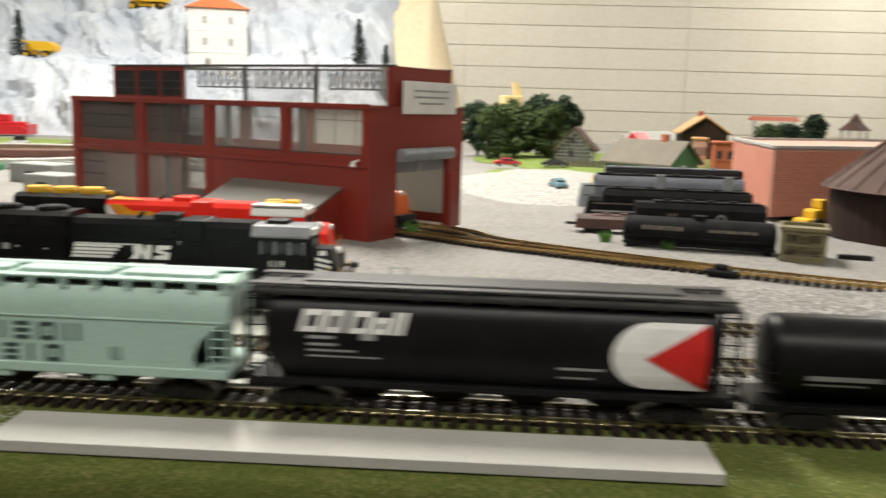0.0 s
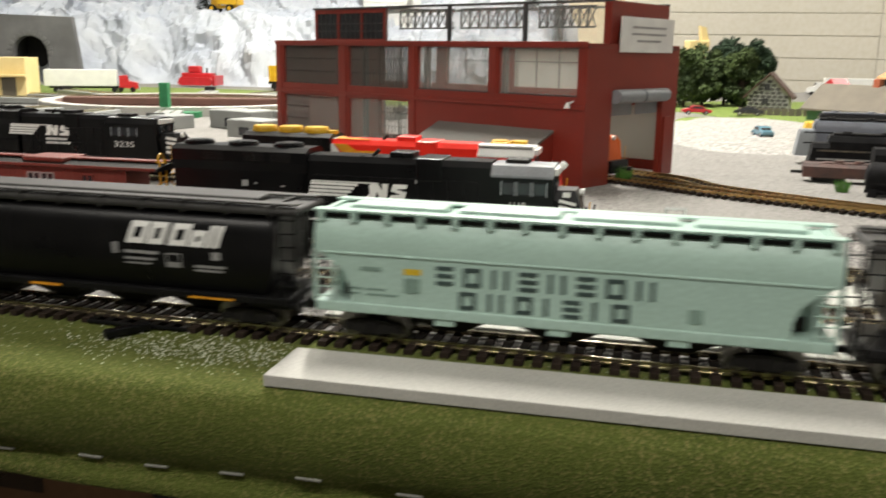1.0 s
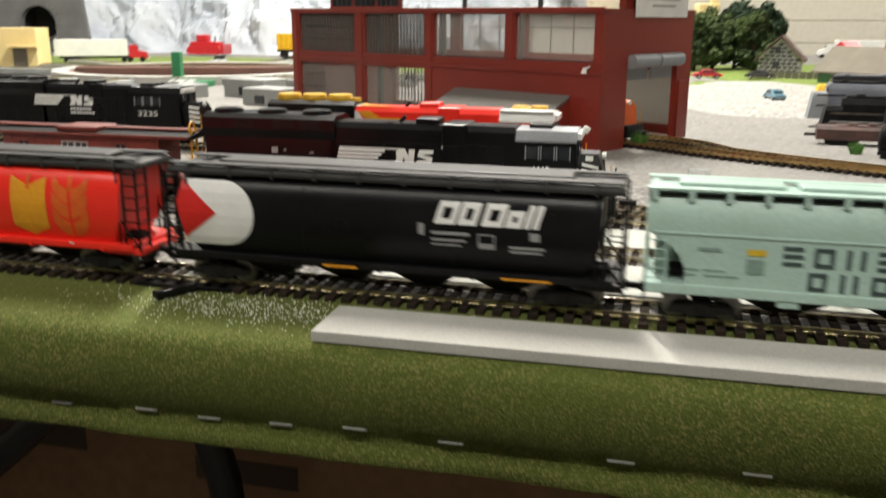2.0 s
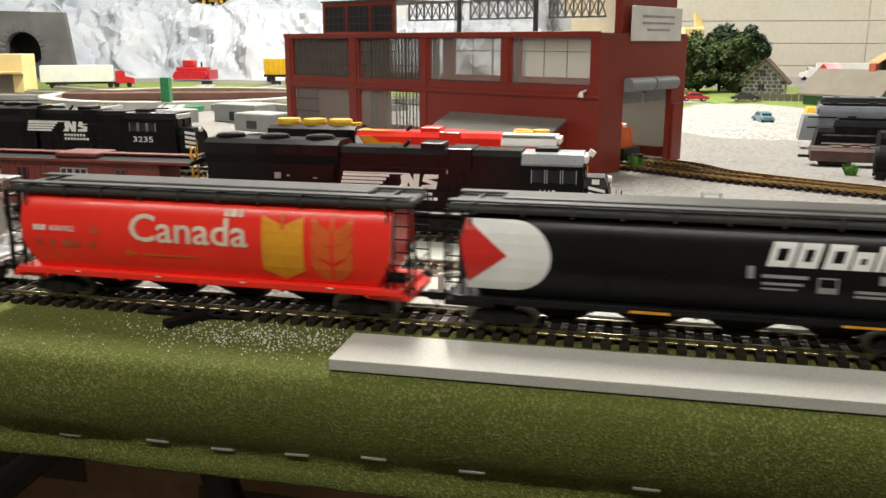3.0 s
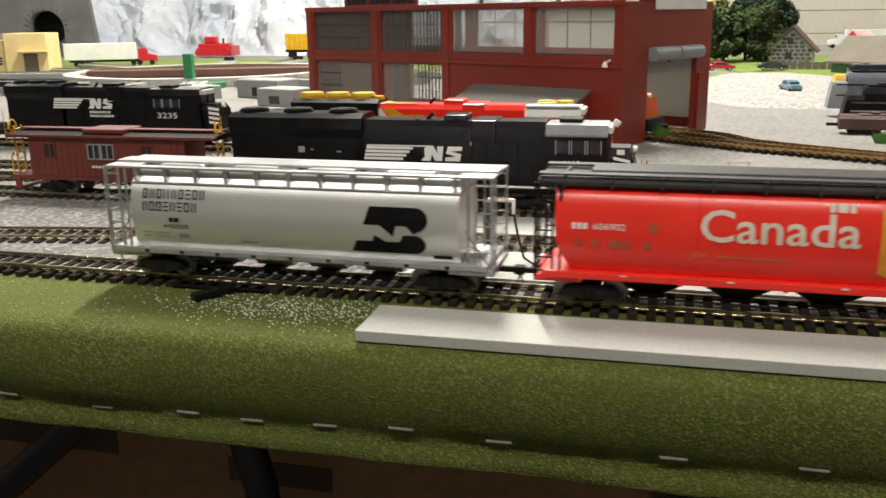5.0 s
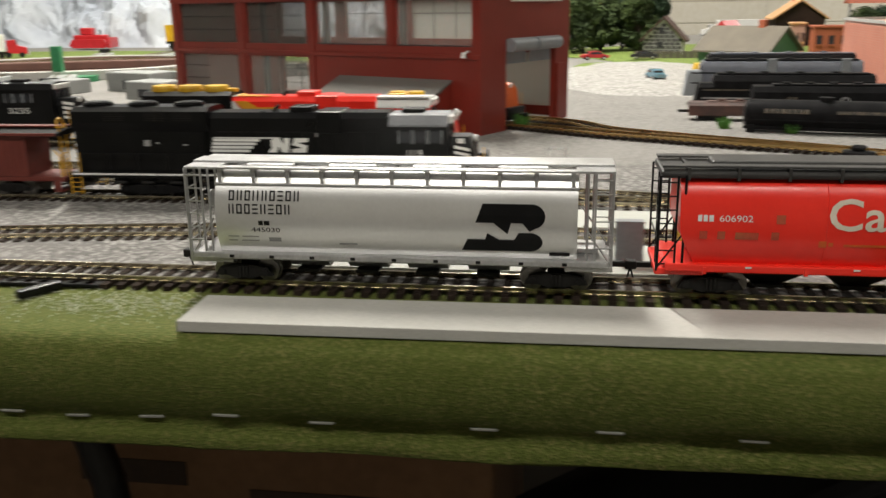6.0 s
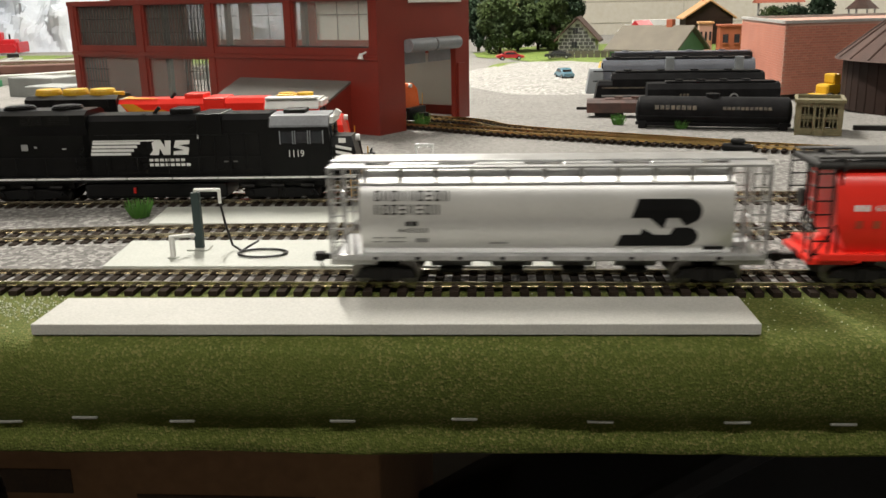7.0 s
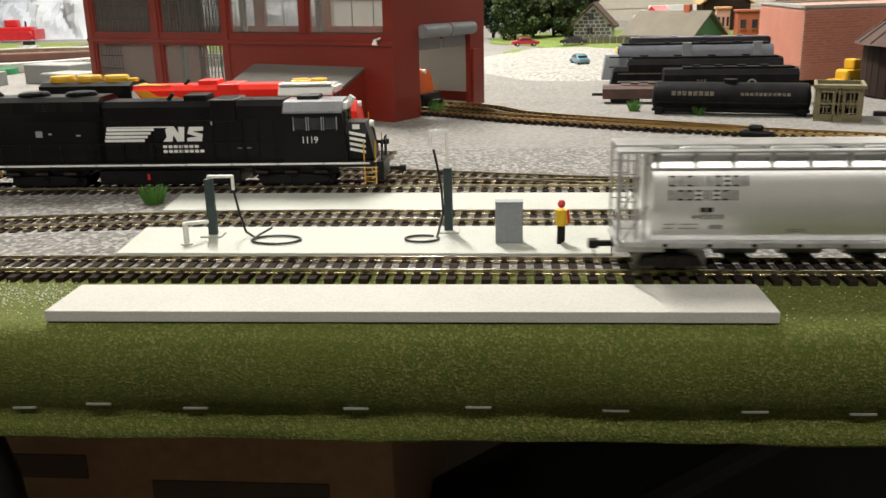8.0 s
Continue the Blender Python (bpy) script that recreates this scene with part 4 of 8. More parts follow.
def mint_hopper(m):
    t = thing("hopper_wagon", m, "mint green covered hopper wagon with dark lettering", "hopper wagon", "moving train")
    L = CAR
    outline = [(-y, z) for z, y in FLOW] + [(y, z) for z, y in reversed(FLOW)]
    # full-length upper body over a shorter lower body
    up = [(y, z) for y, z in outline if z > 0.039]
    part("upper_body", prism(B(), [(-0.0184, 0.0375)] + [q for q in up if q[0] < 0] + [q for q in up if q[0] > 0] + [(0.0184, 0.0375)], 0, L,
                             lambda z: 0.0005 + 0.0100 * 0, lambda z: L - 0.0005), M_MINT, t, smooth=35)
    for s in (-1, 1):
        y0, y1 = (s * 0.0184, s * 0.0172)
        pts = [(0.0010, 0.0375), (0.0085, 0.0335), (0.0135, 0.0285), (0.0158, 0.0230), (0.0162, 0.0165), (L - 0.0162, 0.0165), (L - 0.0158, 0.0230), (L - 0.0135, 0.0285), (L - 0.0085, 0.0335), (L - 0.0010, 0.0375)]
        part("side_sheet", slabxz(B(), pts, min(y0, y1), max(y0, y1)), M_MINT, t)
    part("slope_sheet", prism(B(), [(-0.0171, 0.0165), (0.0171, 0.0165), (0.0171, 0.0374), (-0.0171, 0.0374)], 0, L,
                              lambda z: 0.050 - 0.036 * (z - 0.0165) / 0.021, lambda z: L - 0.050 + 0.036 * (z - 0.0165) / 0.021), M_MINT, t)
    bm = box(B(), 0.001, L - 0.001, -0.0190, 0.0190, 0.0122, 0.0166, 0.0006)
    part("side_sill", bm, M_MINT, t)
    part("rib", box(B(), 0.004, L - 0.004, -0.0189, 0.0189, 0.0367, 0.0377, 0.0003), M_MINT, t)
    part("roof", box(B(), 0.0005, L - 0.0005, -0.0142, 0.0142, 0.0510, 0.0530, 0.0008), M_MINT, t)
    for y in (-0.0172, 0.0112):
        part("running_board", box(B(), 0, L, y, y + 0.0060, 0.0538, 0.0548, 0.0003), M_MINT, t)
    for i in range(4):
        x = 0.012 + i * 0.0455
        part("hatch", box(B(), x, x + 0.040, -0.0062, 0.0062, 0.0530, 0.0556, 0.0008), M_MINT, t)
        # solid black strip stands in for the dark slot along each hatch
        part("hatch_gap", box(B(), x + 0.002, x + 0.038, -0.0104, -0.0086, 0.0528, 0.0534), M_RUNNING, t)
    for i in range(15):
        x = 0.003 + i * (L - 0.006) / 14
        part("bracket", box(B(), x - 0.0012, x + 0.0012, -0.0172, 0.0172, 0.0500, 0.0540), M_MINT, t)
    # black strip puts the shade under the running boards into colour
    part("shade_strip", box(B(), 0.003, L - 0.003, -0.0150, 0.0150, 0.0512, 0.0527), M_RUNNING, t)
    for i in range(3):
        x = 0.055 + i * 0.045
        bm = prism(B(), [(-0.0150, 0.0122), (0.0150, 0.0122), (0.0060, 0.0040), (-0.0060, 0.0040)], x - 0.02, x + 0.02,
                   lambda z, x=x: x - 0.006 - 0.012 * (z - 0.004) / 0.0082, lambda z, x=x: x + 0.006 + 0.012 * (z - 0.004) / 0.0082)
        part("hopper_chute", bm, M_RUNNING, t)
        part("gate_lug", box(B(), x - 0.004, x + 0.004, -0.0184, -0.0150, 0.0095, 0.0125, 0.0004), M_MINT, t)
    part("centre_sill", box(B(), 0, L, -0.003, 0.003, 0.0085, 0.0125), M_RUNNING, t)
    sets = []
    for s in (-1, 1):
        xe = 0 if s < 0 else L
        k = -s
        ladder(t, xe + (0.0006 if k > 0 else -0.0086), -0.0184, 0.0166, 0.0360, 0.0080, M_MINT, "x", 5)
        ladder(t, xe + k * 0.001, 0.004, 0.0166, 0.052, 0.008, M_MINT, "y", 7)
        # added plate blocks the view through the end pocket, keeping it dark
        part("pocket_screen", box(B(), xe + k * 0.004, xe + k * 0.052, -0.0008, 0.0008, 0.0126, 0.0373), M_MINT, t)
        part("air_tank", rod(B(), (xe + k * 0.010, -0.0060, 0.0195), (xe + k * 0.022, -0.0060, 0.0195), 0.0030, 10), M_RUNNING, t)
        part("end_post", rod(rod(B(), (xe + k * 0.001, -0.0178, 0.0160), (xe + k * 0.001, -0.0178, 0.0380), 0.0006, 6), (xe + k * 0.001, 0.0178, 0.0160), (xe + k * 0.001, 0.0178, 0.0380), 0.0006, 6), M_MINT, t)
        coupler(t, xe, s)
    for x in (0.0235, L - 0.0235):
        sets += truck(t, x, (-0.0100, 0.0100), 0.020, 0.0150)
    y = lambda z: -0.0184
    # the trade name as plain dark shapes
    kinds = ("rails", "ring", "posts", "rails", "posts", "rails", "ring", "posts")
    name_shapes([(k, 0.0072, 1) for k in kinds], 0.0515, 0.0268, 0.0078, 0.0017, 0.0038, M_MINTDARK, t, y, curved=False)
    kinds = ("ring", "posts", "ring", "post", "rails", "post", "ring")
    name_shapes([(k, 0.0068 if k != "post" else 0.0030, 1) for k in kinds], 0.0610, 0.0174, 0.0074, 0.0017, 0.0043, M_MINTDARK, t, y, curved=False)
    decal("herald", [rect(0.0385, 0.0455, 0.0300, 0.0325)], M_HERALD, t, y, "small yellow herald", curved=False)
    decal("stencil", [rect(0.0205, 0.0290, 0.0306, 0.0322), rect(0.0160, 0.0210, 0.0225, 0.0233), rect(0.0230, 0.0310, 0.0225, 0.0233), rect(0.0160, 0.0200, 0.0205, 0.0212), rect(0.0230, 0.0360, 0.0203, 0.0211),
                      rect(0.0385, 0.0450, 0.0225, 0.0285), rect(0.1480, 0.1530, 0.0195, 0.0250)], mat("pale_stencil", (0.22, 0.33, 0.28), None, 0.5, bump=0), t, y, curved=False)
    return t, sets


SILVER = [(0.0150, 0.0152), (0.0180, 0.0168), (0.0230, 0.0183), (0.0290, 0.0192), (0.0340, 0.0192), (0.0390, 0.0184), (0.0430, 0.0170), (0.0460, 0.0150)]
silver_side = lerp([(z, -y) for z, y in SILVER])
CAR_S = 0.186


def silver_hopper(m):
    t = thing("hopper_wagon", m, "silver cylindrical hopper wagon with black lettering", "hopper wagon", "moving train")
    L = CAR_S
    outline = [(-y, z) for z, y in SILVER] + [(-0.0128, 0.0498), (-0.0112, 0.0510), (0.0112, 0.0510), (0.0128, 0.0498)] + [(y, z) for z, y in reversed(SILVER)]
    part("body", prism(B(), outline, 0.0140, L - 0.0150), M_SILVER, t, smooth=45)
    part("upper_rib", box(B(), 0.0135, L - 0.0145, -0.0166, 0.0166, 0.0446, 0.0456, 0.0003), M_SILVERTRIM, t)
    bm = box(B(), 0.002, L - 0.002, -0.0184, 0.0184, 0.0118, 0.0150, 0.0007)
    part("side_sill", bm, M_SILVERTRIM, t)
    for i in range(9):
        x = 0.020 + i * (L - 0.04) / 8
        part("rivet_plate", box(B(), x - 0.0010, x + 0.0010, -0.0188, -0.0170, 0.0128, 0.0140), M_RUNNING, t)
    # running boards on brackets, and a roof walk
    for y in (-0.0168, 0.0118):
        part("running_board", box(B(), 0, L, y, y + 0.0050, 0.0516, 0.0526, 0.0003), M_SILVERTRIM, t)
    part("roof_walk", box(B(), 0, L, -0.0060, 0.0060, 0.0524, 0.0536, 0.0003), M_SILVERTRIM, t)
    for x in (0.0, L - 0.016):
        part("roof_end", box(B(), x, x + 0.016, -0.0168, 0.0168, 0.0517, 0.0527, 0.0003), M_SILVERTRIM, t)
    for i in range(11):
        x = 0.016 + i * (L - 0.033) / 10
        bm = box(B(), x - 0.0005, x + 0.0005, -0.0166, 0.0166, 0.0509, 0.0517)
        slabxz(bm, [(x - 0.0006, 0.0455), (x + 0.0006, 0.0455), (x + 0.0010, 0.0514), (x - 0.0010, 0.0514)], -0.0160, -0.0140)
        part("bracket", bm, M_SILVERTRIM, t)
    for i in range(4):
        x = 0.026 + i * 0.037
        part("hatch", box(B(), x, x + 0.022, -0.0105, -0.0062, 0.0500, 0.0530, 0.0010), M_SILVERTRIM, t)
    for i in range(4):
        x = 0.052 + i * 0.027
        bm = prism(B(), [(-0.0120, 0.0120), (0.0120, 0.0120), (0.0045, 0.0060), (-0.0045, 0.0060)], x - 0.009, x + 0.009)
        part("hopper_chute", bm, M_SILVERTRIM, t)
        part("gate", box(B(), x - 0.005, x + 0.005, -0.0105, 0.0105, 0.0045, 0.0062, 0.0003), M_RUNNING, t)
    part("centre_sill", box(B(), 0, L, -0.003, 0.003, 0.0085, 0.0125), M_RUNNING, t)
    sets = ends_and_gear(t, L, M_SILVERTRIM, M_SILVERTRIM, 0.0518)
    y = silver_side
    # trade name as plain blocks
    kinds = ("ring", "posts", "ring", "post", "post", "posts", "ring", "rails", "ring", "posts")
    name_shapes([(k, 0.0024 if k != "post" else 0.0008, 1) for k in kinds], 0.0205, 0.0385, 0.0042, 0.0006, 0.0012, M_BLACK, t, y)
    kinds = ("posts", "ring", "ring", "rails", "posts", "rails", "ring", "posts")
    name_shapes([(k, 0.0025, 1) for k in kinds], 0.0203, 0.0328, 0.0042, 0.0006, 0.0011, M_BLACK, t, y)
    letters("number", "445030", 0.0300, 0.0430, 0.0247, 0.0020, M_RUNNING, t, y)
    small_print(t, [(0.0335, 0.0355, 0.0278, 0.0298), (0.0360, 0.0385, 0.0278, 0.0298)], M_RUNNING, y)
    small_print(t, [(0.0190, 0.0240, 0.0222, 0.0227), (0.0255, 0.0330, 0.0222, 0.0227), (0.0190, 0.0230, 0.0203, 0.0208), (0.0250, 0.0330, 0.0203, 0.0208), (0.0375, 0.0430, 0.0203, 0.0222), (0.0690, 0.0770, 0.0195, 0.0203)], M_GREYTEXT, y)
    small_print(t, [(0.1595, 0.1680, 0.0165, 0.0182)], M_RUNNING, y)
    # emblem: two black bars with rounded ends and a silver zigzag between
    a, b = 0.1285, 0.1572
    decal("emblem", [[(a, 0.0310), (a + 0.004, 0.0310), (a + 0.0075, 0.0310), (a + 0.0135, 0.0262), (a + 0.0150, 0.0310), (b - 0.009, 0.0310), (b - 0.0060, 0.0275)] + arc(b - 0.0050, 0.0338, 0.0055, 0.0052, -75, 85, 8) + [(a + 0.0030, 0.0390)]], M_BLACK, t, y, "black emblem")
    decal("emblem", [[(a - 0.0060, 0.0184)] + arc(b - 0.0060, 0.0227, 0.0055, 0.0043, -85, 75, 8) + [(b - 0.0105, 0.0268), (b - 0.0125, 0.0236), (a + 0.0100, 0.0236), (a + 0.0050, 0.0265), (a + 0.0040, 0.0236), (a - 0.0035, 0.0236)]], M_BLACK, t, y, "black emblem")
    return t, sets


def tank_wagon(m):
    t = thing("tank_wagon", m, "black tank wagon with a white stencil", "tank wagon", "moving train")
    L = 0.19
    bm = rod(B(), (0.012, 0, 0.0300), (L - 0.012, 0, 0.0300), 0.0180, 28)
    for x in (0.012, L - 0.012):
        bmesh.ops.create_uvsphere(bm, u_segments=20, v_segments=10, radius=1, matrix=Matrix.Translation((x, 0, 0.0300)) @ Matrix.Diagonal((0.006, 0.0179, 0.0179, 1)))
    part("tank", bm, M_BLACK, t, smooth=40)
    part("dome", rod(B(), (L / 2, 0, 0.046), (L / 2, 0, 0.053), 0.008, 16), M_BLACK, t)
    part("frame", box(B(), 0, L, -0.015, 0.015, 0.0090, 0.0122, 0.0004), M_BLACK, t)
    for s in (-1, 1):
        coupler(t, 0 if s < 0 else L, s)
        ladder(t, 0.004 if s < 0 else L - 0.012, -0.0150, 0.011, 0.032, 0.008, M_BLACK, "x", 5)
    decal("stencil", [rect(0.022, 0.052, 0.0240, 0.0262), rect(0.022, 0.046, 0.0215, 0.0225)], M_GREYTEXT, t, lambda z: -math.sqrt(max(0, 0.018 ** 2 - (z - 0.03) ** 2)))
    sets = []
    for x in (0.026, L - 0.026):
        sets += truck(t, x, (-0.0100, 0.0100), 0.020, 0.0150)
    return t, sets


# places of the wagons' rear ends behind the red wagon's, and how far that one has come
def train_pose(x):
    return pose(x, main_y(x), RAIL_TOP, 0, 0, math.degrees(math.atan(-0.0165)))


RUN = [(0.0, -0.5505), (0.5, -0.488), (1.0, -0.428), (1.5, -0.3655), (2.0, -0.304), (3.5, -0.1162), (4.0, -0.0565), (5.5, 0.1262), (6.0, 0.1905), (6.5, 0.2535), (7.0, 0.316), (7.5, 0.378), (8.0, 0.4325)]
STRETCH = {0.642: 1.045, 0.4305: 1.027, 0.214: 1.045}  # lengthened to fit where their ends fall in the camera's view
TRAIN = []
for offset, made in (
        (0.856, tank_wagon(train_pose(0))),
        (0.642, cylinder_hopper("black cylindrical hopper wagon with a red and white emblem", "moving train", M_BLACK, M_ROOFGREY, M_BLACK, train_pose(0), pac_logo_right)),
        (0.4305, mint_hopper(train_pose(0))),
        (0.214, cylinder_hopper("black cylindrical hopper wagon with white lettering and emblem", "moving train", M_GLOSSBLACK, M_ROOFGREY, M_BLACK, train_pose(0), pac_logo_left)),
        (0.0, cylinder_hopper("red cylindrical hopper wagon with cream lettering and wheat emblems", "moving train", M_RED, M_ROOFGREY, M_RED, train_pose(0), wheat_lettering)),
        (-0.203, silver_hopper(train_pose(0)))):
    for ob in made[0].children_recursive:
        if ob not in made[1]:
            ob.data.transform(Matrix.Diagonal((STRETCH.get(offset, 1), 1, 1.008, 1)))
        else:
            ob.location.x *= STRETCH.get(offset, 1)
    TRAIN.append((offset, *made))


# ---- parked locomotives and caboose ----
def locomotive(m, label, L, cab0, cab1, rad1, hood_mat, rad_mat, cab_mat, nose_mat, fan_mat, roof_cab=None, deck=0.0165, top=0.0550, rails=M_BLACK, stripe=None, group="parked locomotives"):
    """A hood-unit diesel, tail at x = 0 and nose at x = L, on the rails at z = 0."""
    t = thing("locomotive", m, label, "locomotive", group)
    h = 0.0125
    part("underframe", box(B(), 0.004, L - 0.004, -0.0165, 0.0165, deck - 0.0035, deck, 0.0004), M_BLACK, t)
    part("pilot", box(B(), L - 0.006, L - 0.002, -0.016, 0.016, 0.004, deck, 0.0006), M_BLACK, t)
    part("pilot", box(B(), 0.002, 0.006, -0.016, 0.016, 0.004, deck, 0.0006), M_BLACK, t)
    # long hood and flared radiator section
    part("hood", prism(B(), [(-h, deck), (-h, top - 0.0035), (-h + 0.003, top), (h - 0.003, top), (h, top - 0.0035), (h, deck)], rad1 - 0.004, cab0), hood_mat, t)
    part("radiator_hood", prism(B(), [(-h, deck), (-h, top - 0.012), (-h - 0.0030, top - 0.006), (-h - 0.0030, top + 0.001), (-h + 0.003, top + 0.0035), (h - 0.003, top + 0.0035), (h + 0.0030, top + 0.001), (h + 0.0030, top - 0.006), (h, top - 0.012), (h, deck)],
                                0.008, rad1), rad_mat, t)
    for i in range(3):
        x = 0.020 + i * (rad1 - 0.034) / 2.1
        bm = rod(B(), (x, 0, top + 0.0033), (x, 0, top + 0.0058), 0.0098, 22)
        bmesh.ops.bevel(bm, geom=[e for e in bm.edges if e.verts[0].co.z > top + 0.005 and e.verts[1].co.z > top + 0.005], offset=0.0009, segments=2, affect="EDGES")
        f = part("fan", bm, fan_mat, t, smooth=30)
        part("fan_grille", rod(B(), (x, 0, top + 0.0056), (x, 0, top + 0.0062), 0.0062, 16), fan_mat, f)
    mid = (rad1 + cab0) / 2
    part("exhaust_housing", box(B(), mid - 0.006, mid + 0.009, -0.0085, 0.0085, top - 0.001, top + 0.0035, 0.0008), hood_mat, t)
    part("blower_duct", box(B(), cab0 - 0.046, cab0 - 0.030, -h - 0.0012, h + 0.0012, top - 0.013, top + 0.0008, 0.0008), hood_mat, t)
    part("horn", rod(B(), (mid - 0.018, -0.003, top), (mid - 0.014, -0.003, top + 0.004), 0.0012, 8), M_RUNNING, t)
    # door lines, latches and louvres on the hood side
    x = rad1 + 0.004
    while x < cab0 - 0.012:
        part("hood_door", box(B(), x, x + 0.0085, -h - 0.0005, -h + 0.0004, deck + 0.0035, top - 0.012, 0.0002), hood_mat, t)
        x += 0.0097
    for x in (0.030, 0.058, 0.076):
        if x < rad1 - 0.01:
            bm = B()
            for k in range(5):
                box(bm, x, x + 0.014, -h - 0.0034, -h - 0.0026, top - 0.0050 + k * 0.0012, top - 0.0044 + k * 0.0012)
            part("louvre", bm, M_RUNNING, t)
    # cab
    cw = 0.0168
    ct = top - 0.0015
    part("cab", prism(B(), [(-cw, deck), (-cw, ct - 0.006), (-cw + 0.0035, ct - 0.0008), (-cw + 0.009, ct), (cw - 0.009, ct), (cw - 0.0035, ct - 0.0008), (cw, ct - 0.006), (cw, deck)], cab0, cab1,
                      None, lambda z: cab1 - 0.0035 * max(0, (z - deck - 0.018) / 0.02)), cab_mat, t)
    rc = roof_cab or cab_mat
    part("cab_roof", prism(B(), [(-cw - 0.0006, ct - 0.0064), (-cw - 0.0004, ct - 0.0052), (-cw + 0.0038, ct + 0.0002), (-cw + 0.009, ct + 0.001), (cw - 0.009, ct + 0.001), (cw - 0.0038, ct + 0.0002), (cw + 0.0004, ct - 0.0052), (cw + 0.0006, ct - 0.0064),
                                 (cw - 0.0015, ct - 0.0055), (cw - 0.009, ct - 0.0005), (-cw + 0.009, ct - 0.0005), (-cw + 0.0015, ct - 0.0055)], cab0 + 0.001, cab1 - 0.002), rc, t)
    part("roof_unit", box(B(), cab0 + 0.008, cab0 + 0.022, -0.007, 0.007, ct + 0.0008, ct + 0.0034, 0.0006), fan_mat if fan_mat is M_YELLOW else M_RUNNING, t)
    for k in range(3):
        x0 = cab0 + 0.0075 + k * 0.0095
        w = part("window", box(B(), x0, x0 + 0.0075, -cw - 0.0004, -cw + 0.0008, ct - 0.0165, ct - 0.0092, 0.0003), M_CABGLASS, t)
        bm = B()
        for a, b in ((x0 - 0.0006, x0), (x0 + 0.0075, x0 + 0.0081)):
            box(bm, a, b, -cw - 0.0008, -cw + 0.0008, ct - 0.0170, ct - 0.0087)
        part("window_frame", bm, M_GREYBOX, w)
    for y in (-0.011, 0.002):
        part("windscreen", box(B(), cab1 - 0.0030, cab1 - 0.0008, y, y + 0.009, ct - 0.0135, ct - 0.0065, 0.0003), M_CABGLASS, t)
    part("number_board", box(B(), cab1 - 0.004, cab1 + 0.0006, -0.012, 0.012, ct - 0.0050, ct - 0.0006, 0.0005), M_WHITETOY, t, "white number board and light housing")
    # nose
    nt = deck + 0.0235
    part("nose", prism(B(), [(-0.0125, deck), (-0.0135, nt - 0.006), (-0.009, nt), (0.009, nt), (0.0135, nt - 0.006), (0.0125, deck)], cab1 - 0.002, L - 0.008, None, lambda z: L - 0.008 - 0.005 * max(0, (z - deck - 0.01) / 0.012)), nose_mat, t)
    part("headlight", rod(B(), (L - 0.012, 0, nt - 0.002), (L - 0.0095, 0, nt - 0.002), 0.0022, 12), M_WHITETOY, t)
    # tanks and trucks
    part("fuel_tank", box(B(), L * 0.335, L * 0.665, -0.0150, 0.0150, 0.0022, deck - 0.004, 0.0018), M_BLACK, t)
    for x in (L * 0.21, L * 0.79):
        # added black box fills the see-through space behind the side frames
        part("truck_filler", box(B(), x - 0.028, x + 0.028, -0.0126, 0.0126, 0.0085, deck - 0.0036, 0.0008), M_BLACK, t)
        for k in (-0.019, 0, 0.019):
            part("brake_cylinder", rod(B(), (x + k - 0.006, -0.0150, 0.0098), (x + k + 0.002, -0.0150, 0.0098), 0.0012, 8), M_RUNNING, t)
    part("air_tank", rod(B(), (L * 0.36, -0.0135, deck - 0.0055), (L * 0.60, -0.0135, deck - 0.0055), 0.0018, 10), M_BLACK, t)
    # wheels are dull black: the underside's shade is in their colour
    sets = truck(t, L * 0.21, (-0.019, 0, 0.019), 0.040, 0.0152, 0.0058, M_BLACK, M_RUNNING) + truck(t, L * 0.79, (-0.019, 0, 0.019), 0.040, 0.0152, 0.0058, M_BLACK, M_RUNNING)
    # handrails and steps
    for s in (-1, 1):
        bm = B()
        n = 11
        for i in range(n):
            x = 0.012 + i * (cab0 - 0.018) / (n - 1)
            rod(bm, (x, s * 0.0160, deck), (x, s * 0.0160, deck + 0.0125), 0.0003, 5)
        rod(bm, (0.012, s * 0.0160, deck + 0.0125), (cab0 - 0.006, s * 0.0160, deck + 0.0125), 0.0003, 5)
        part("handrail", bm, rails, t)
        if stripe:
            n = 9
            for i in range(n):
                a = 0.006 + i * (L - 0.016) / n
                part("sill_stripe", box(B(), a, a + (L - 0.016) / n - 0.0006, s * 0.0166, s * 0.0170, deck - 0.0016, deck - 0.0004), stripe, t)
        for x in (0.004, L - 0.014):
            ladder(t, x, s * 0.0162, 0.002, deck + 0.001, 0.0072, M_YELLOWRAIL if rails is not M_WHITETOY else rails, "x", 5, 0.0003, "step")
            part("grab_iron", rod(rod(B(), (x, s * 0.0164, deck), (x, s * 0.0164, deck + 0.013), 0.0004, 5), (x + 0.0072, s * 0.0164, deck), (x + 0.0072, s * 0.0164, deck + 0.013), 0.0004, 5), M_YELLOWRAIL, t)
    coupler(t, 0, -1)
    coupler(t, L, 1)
    return t


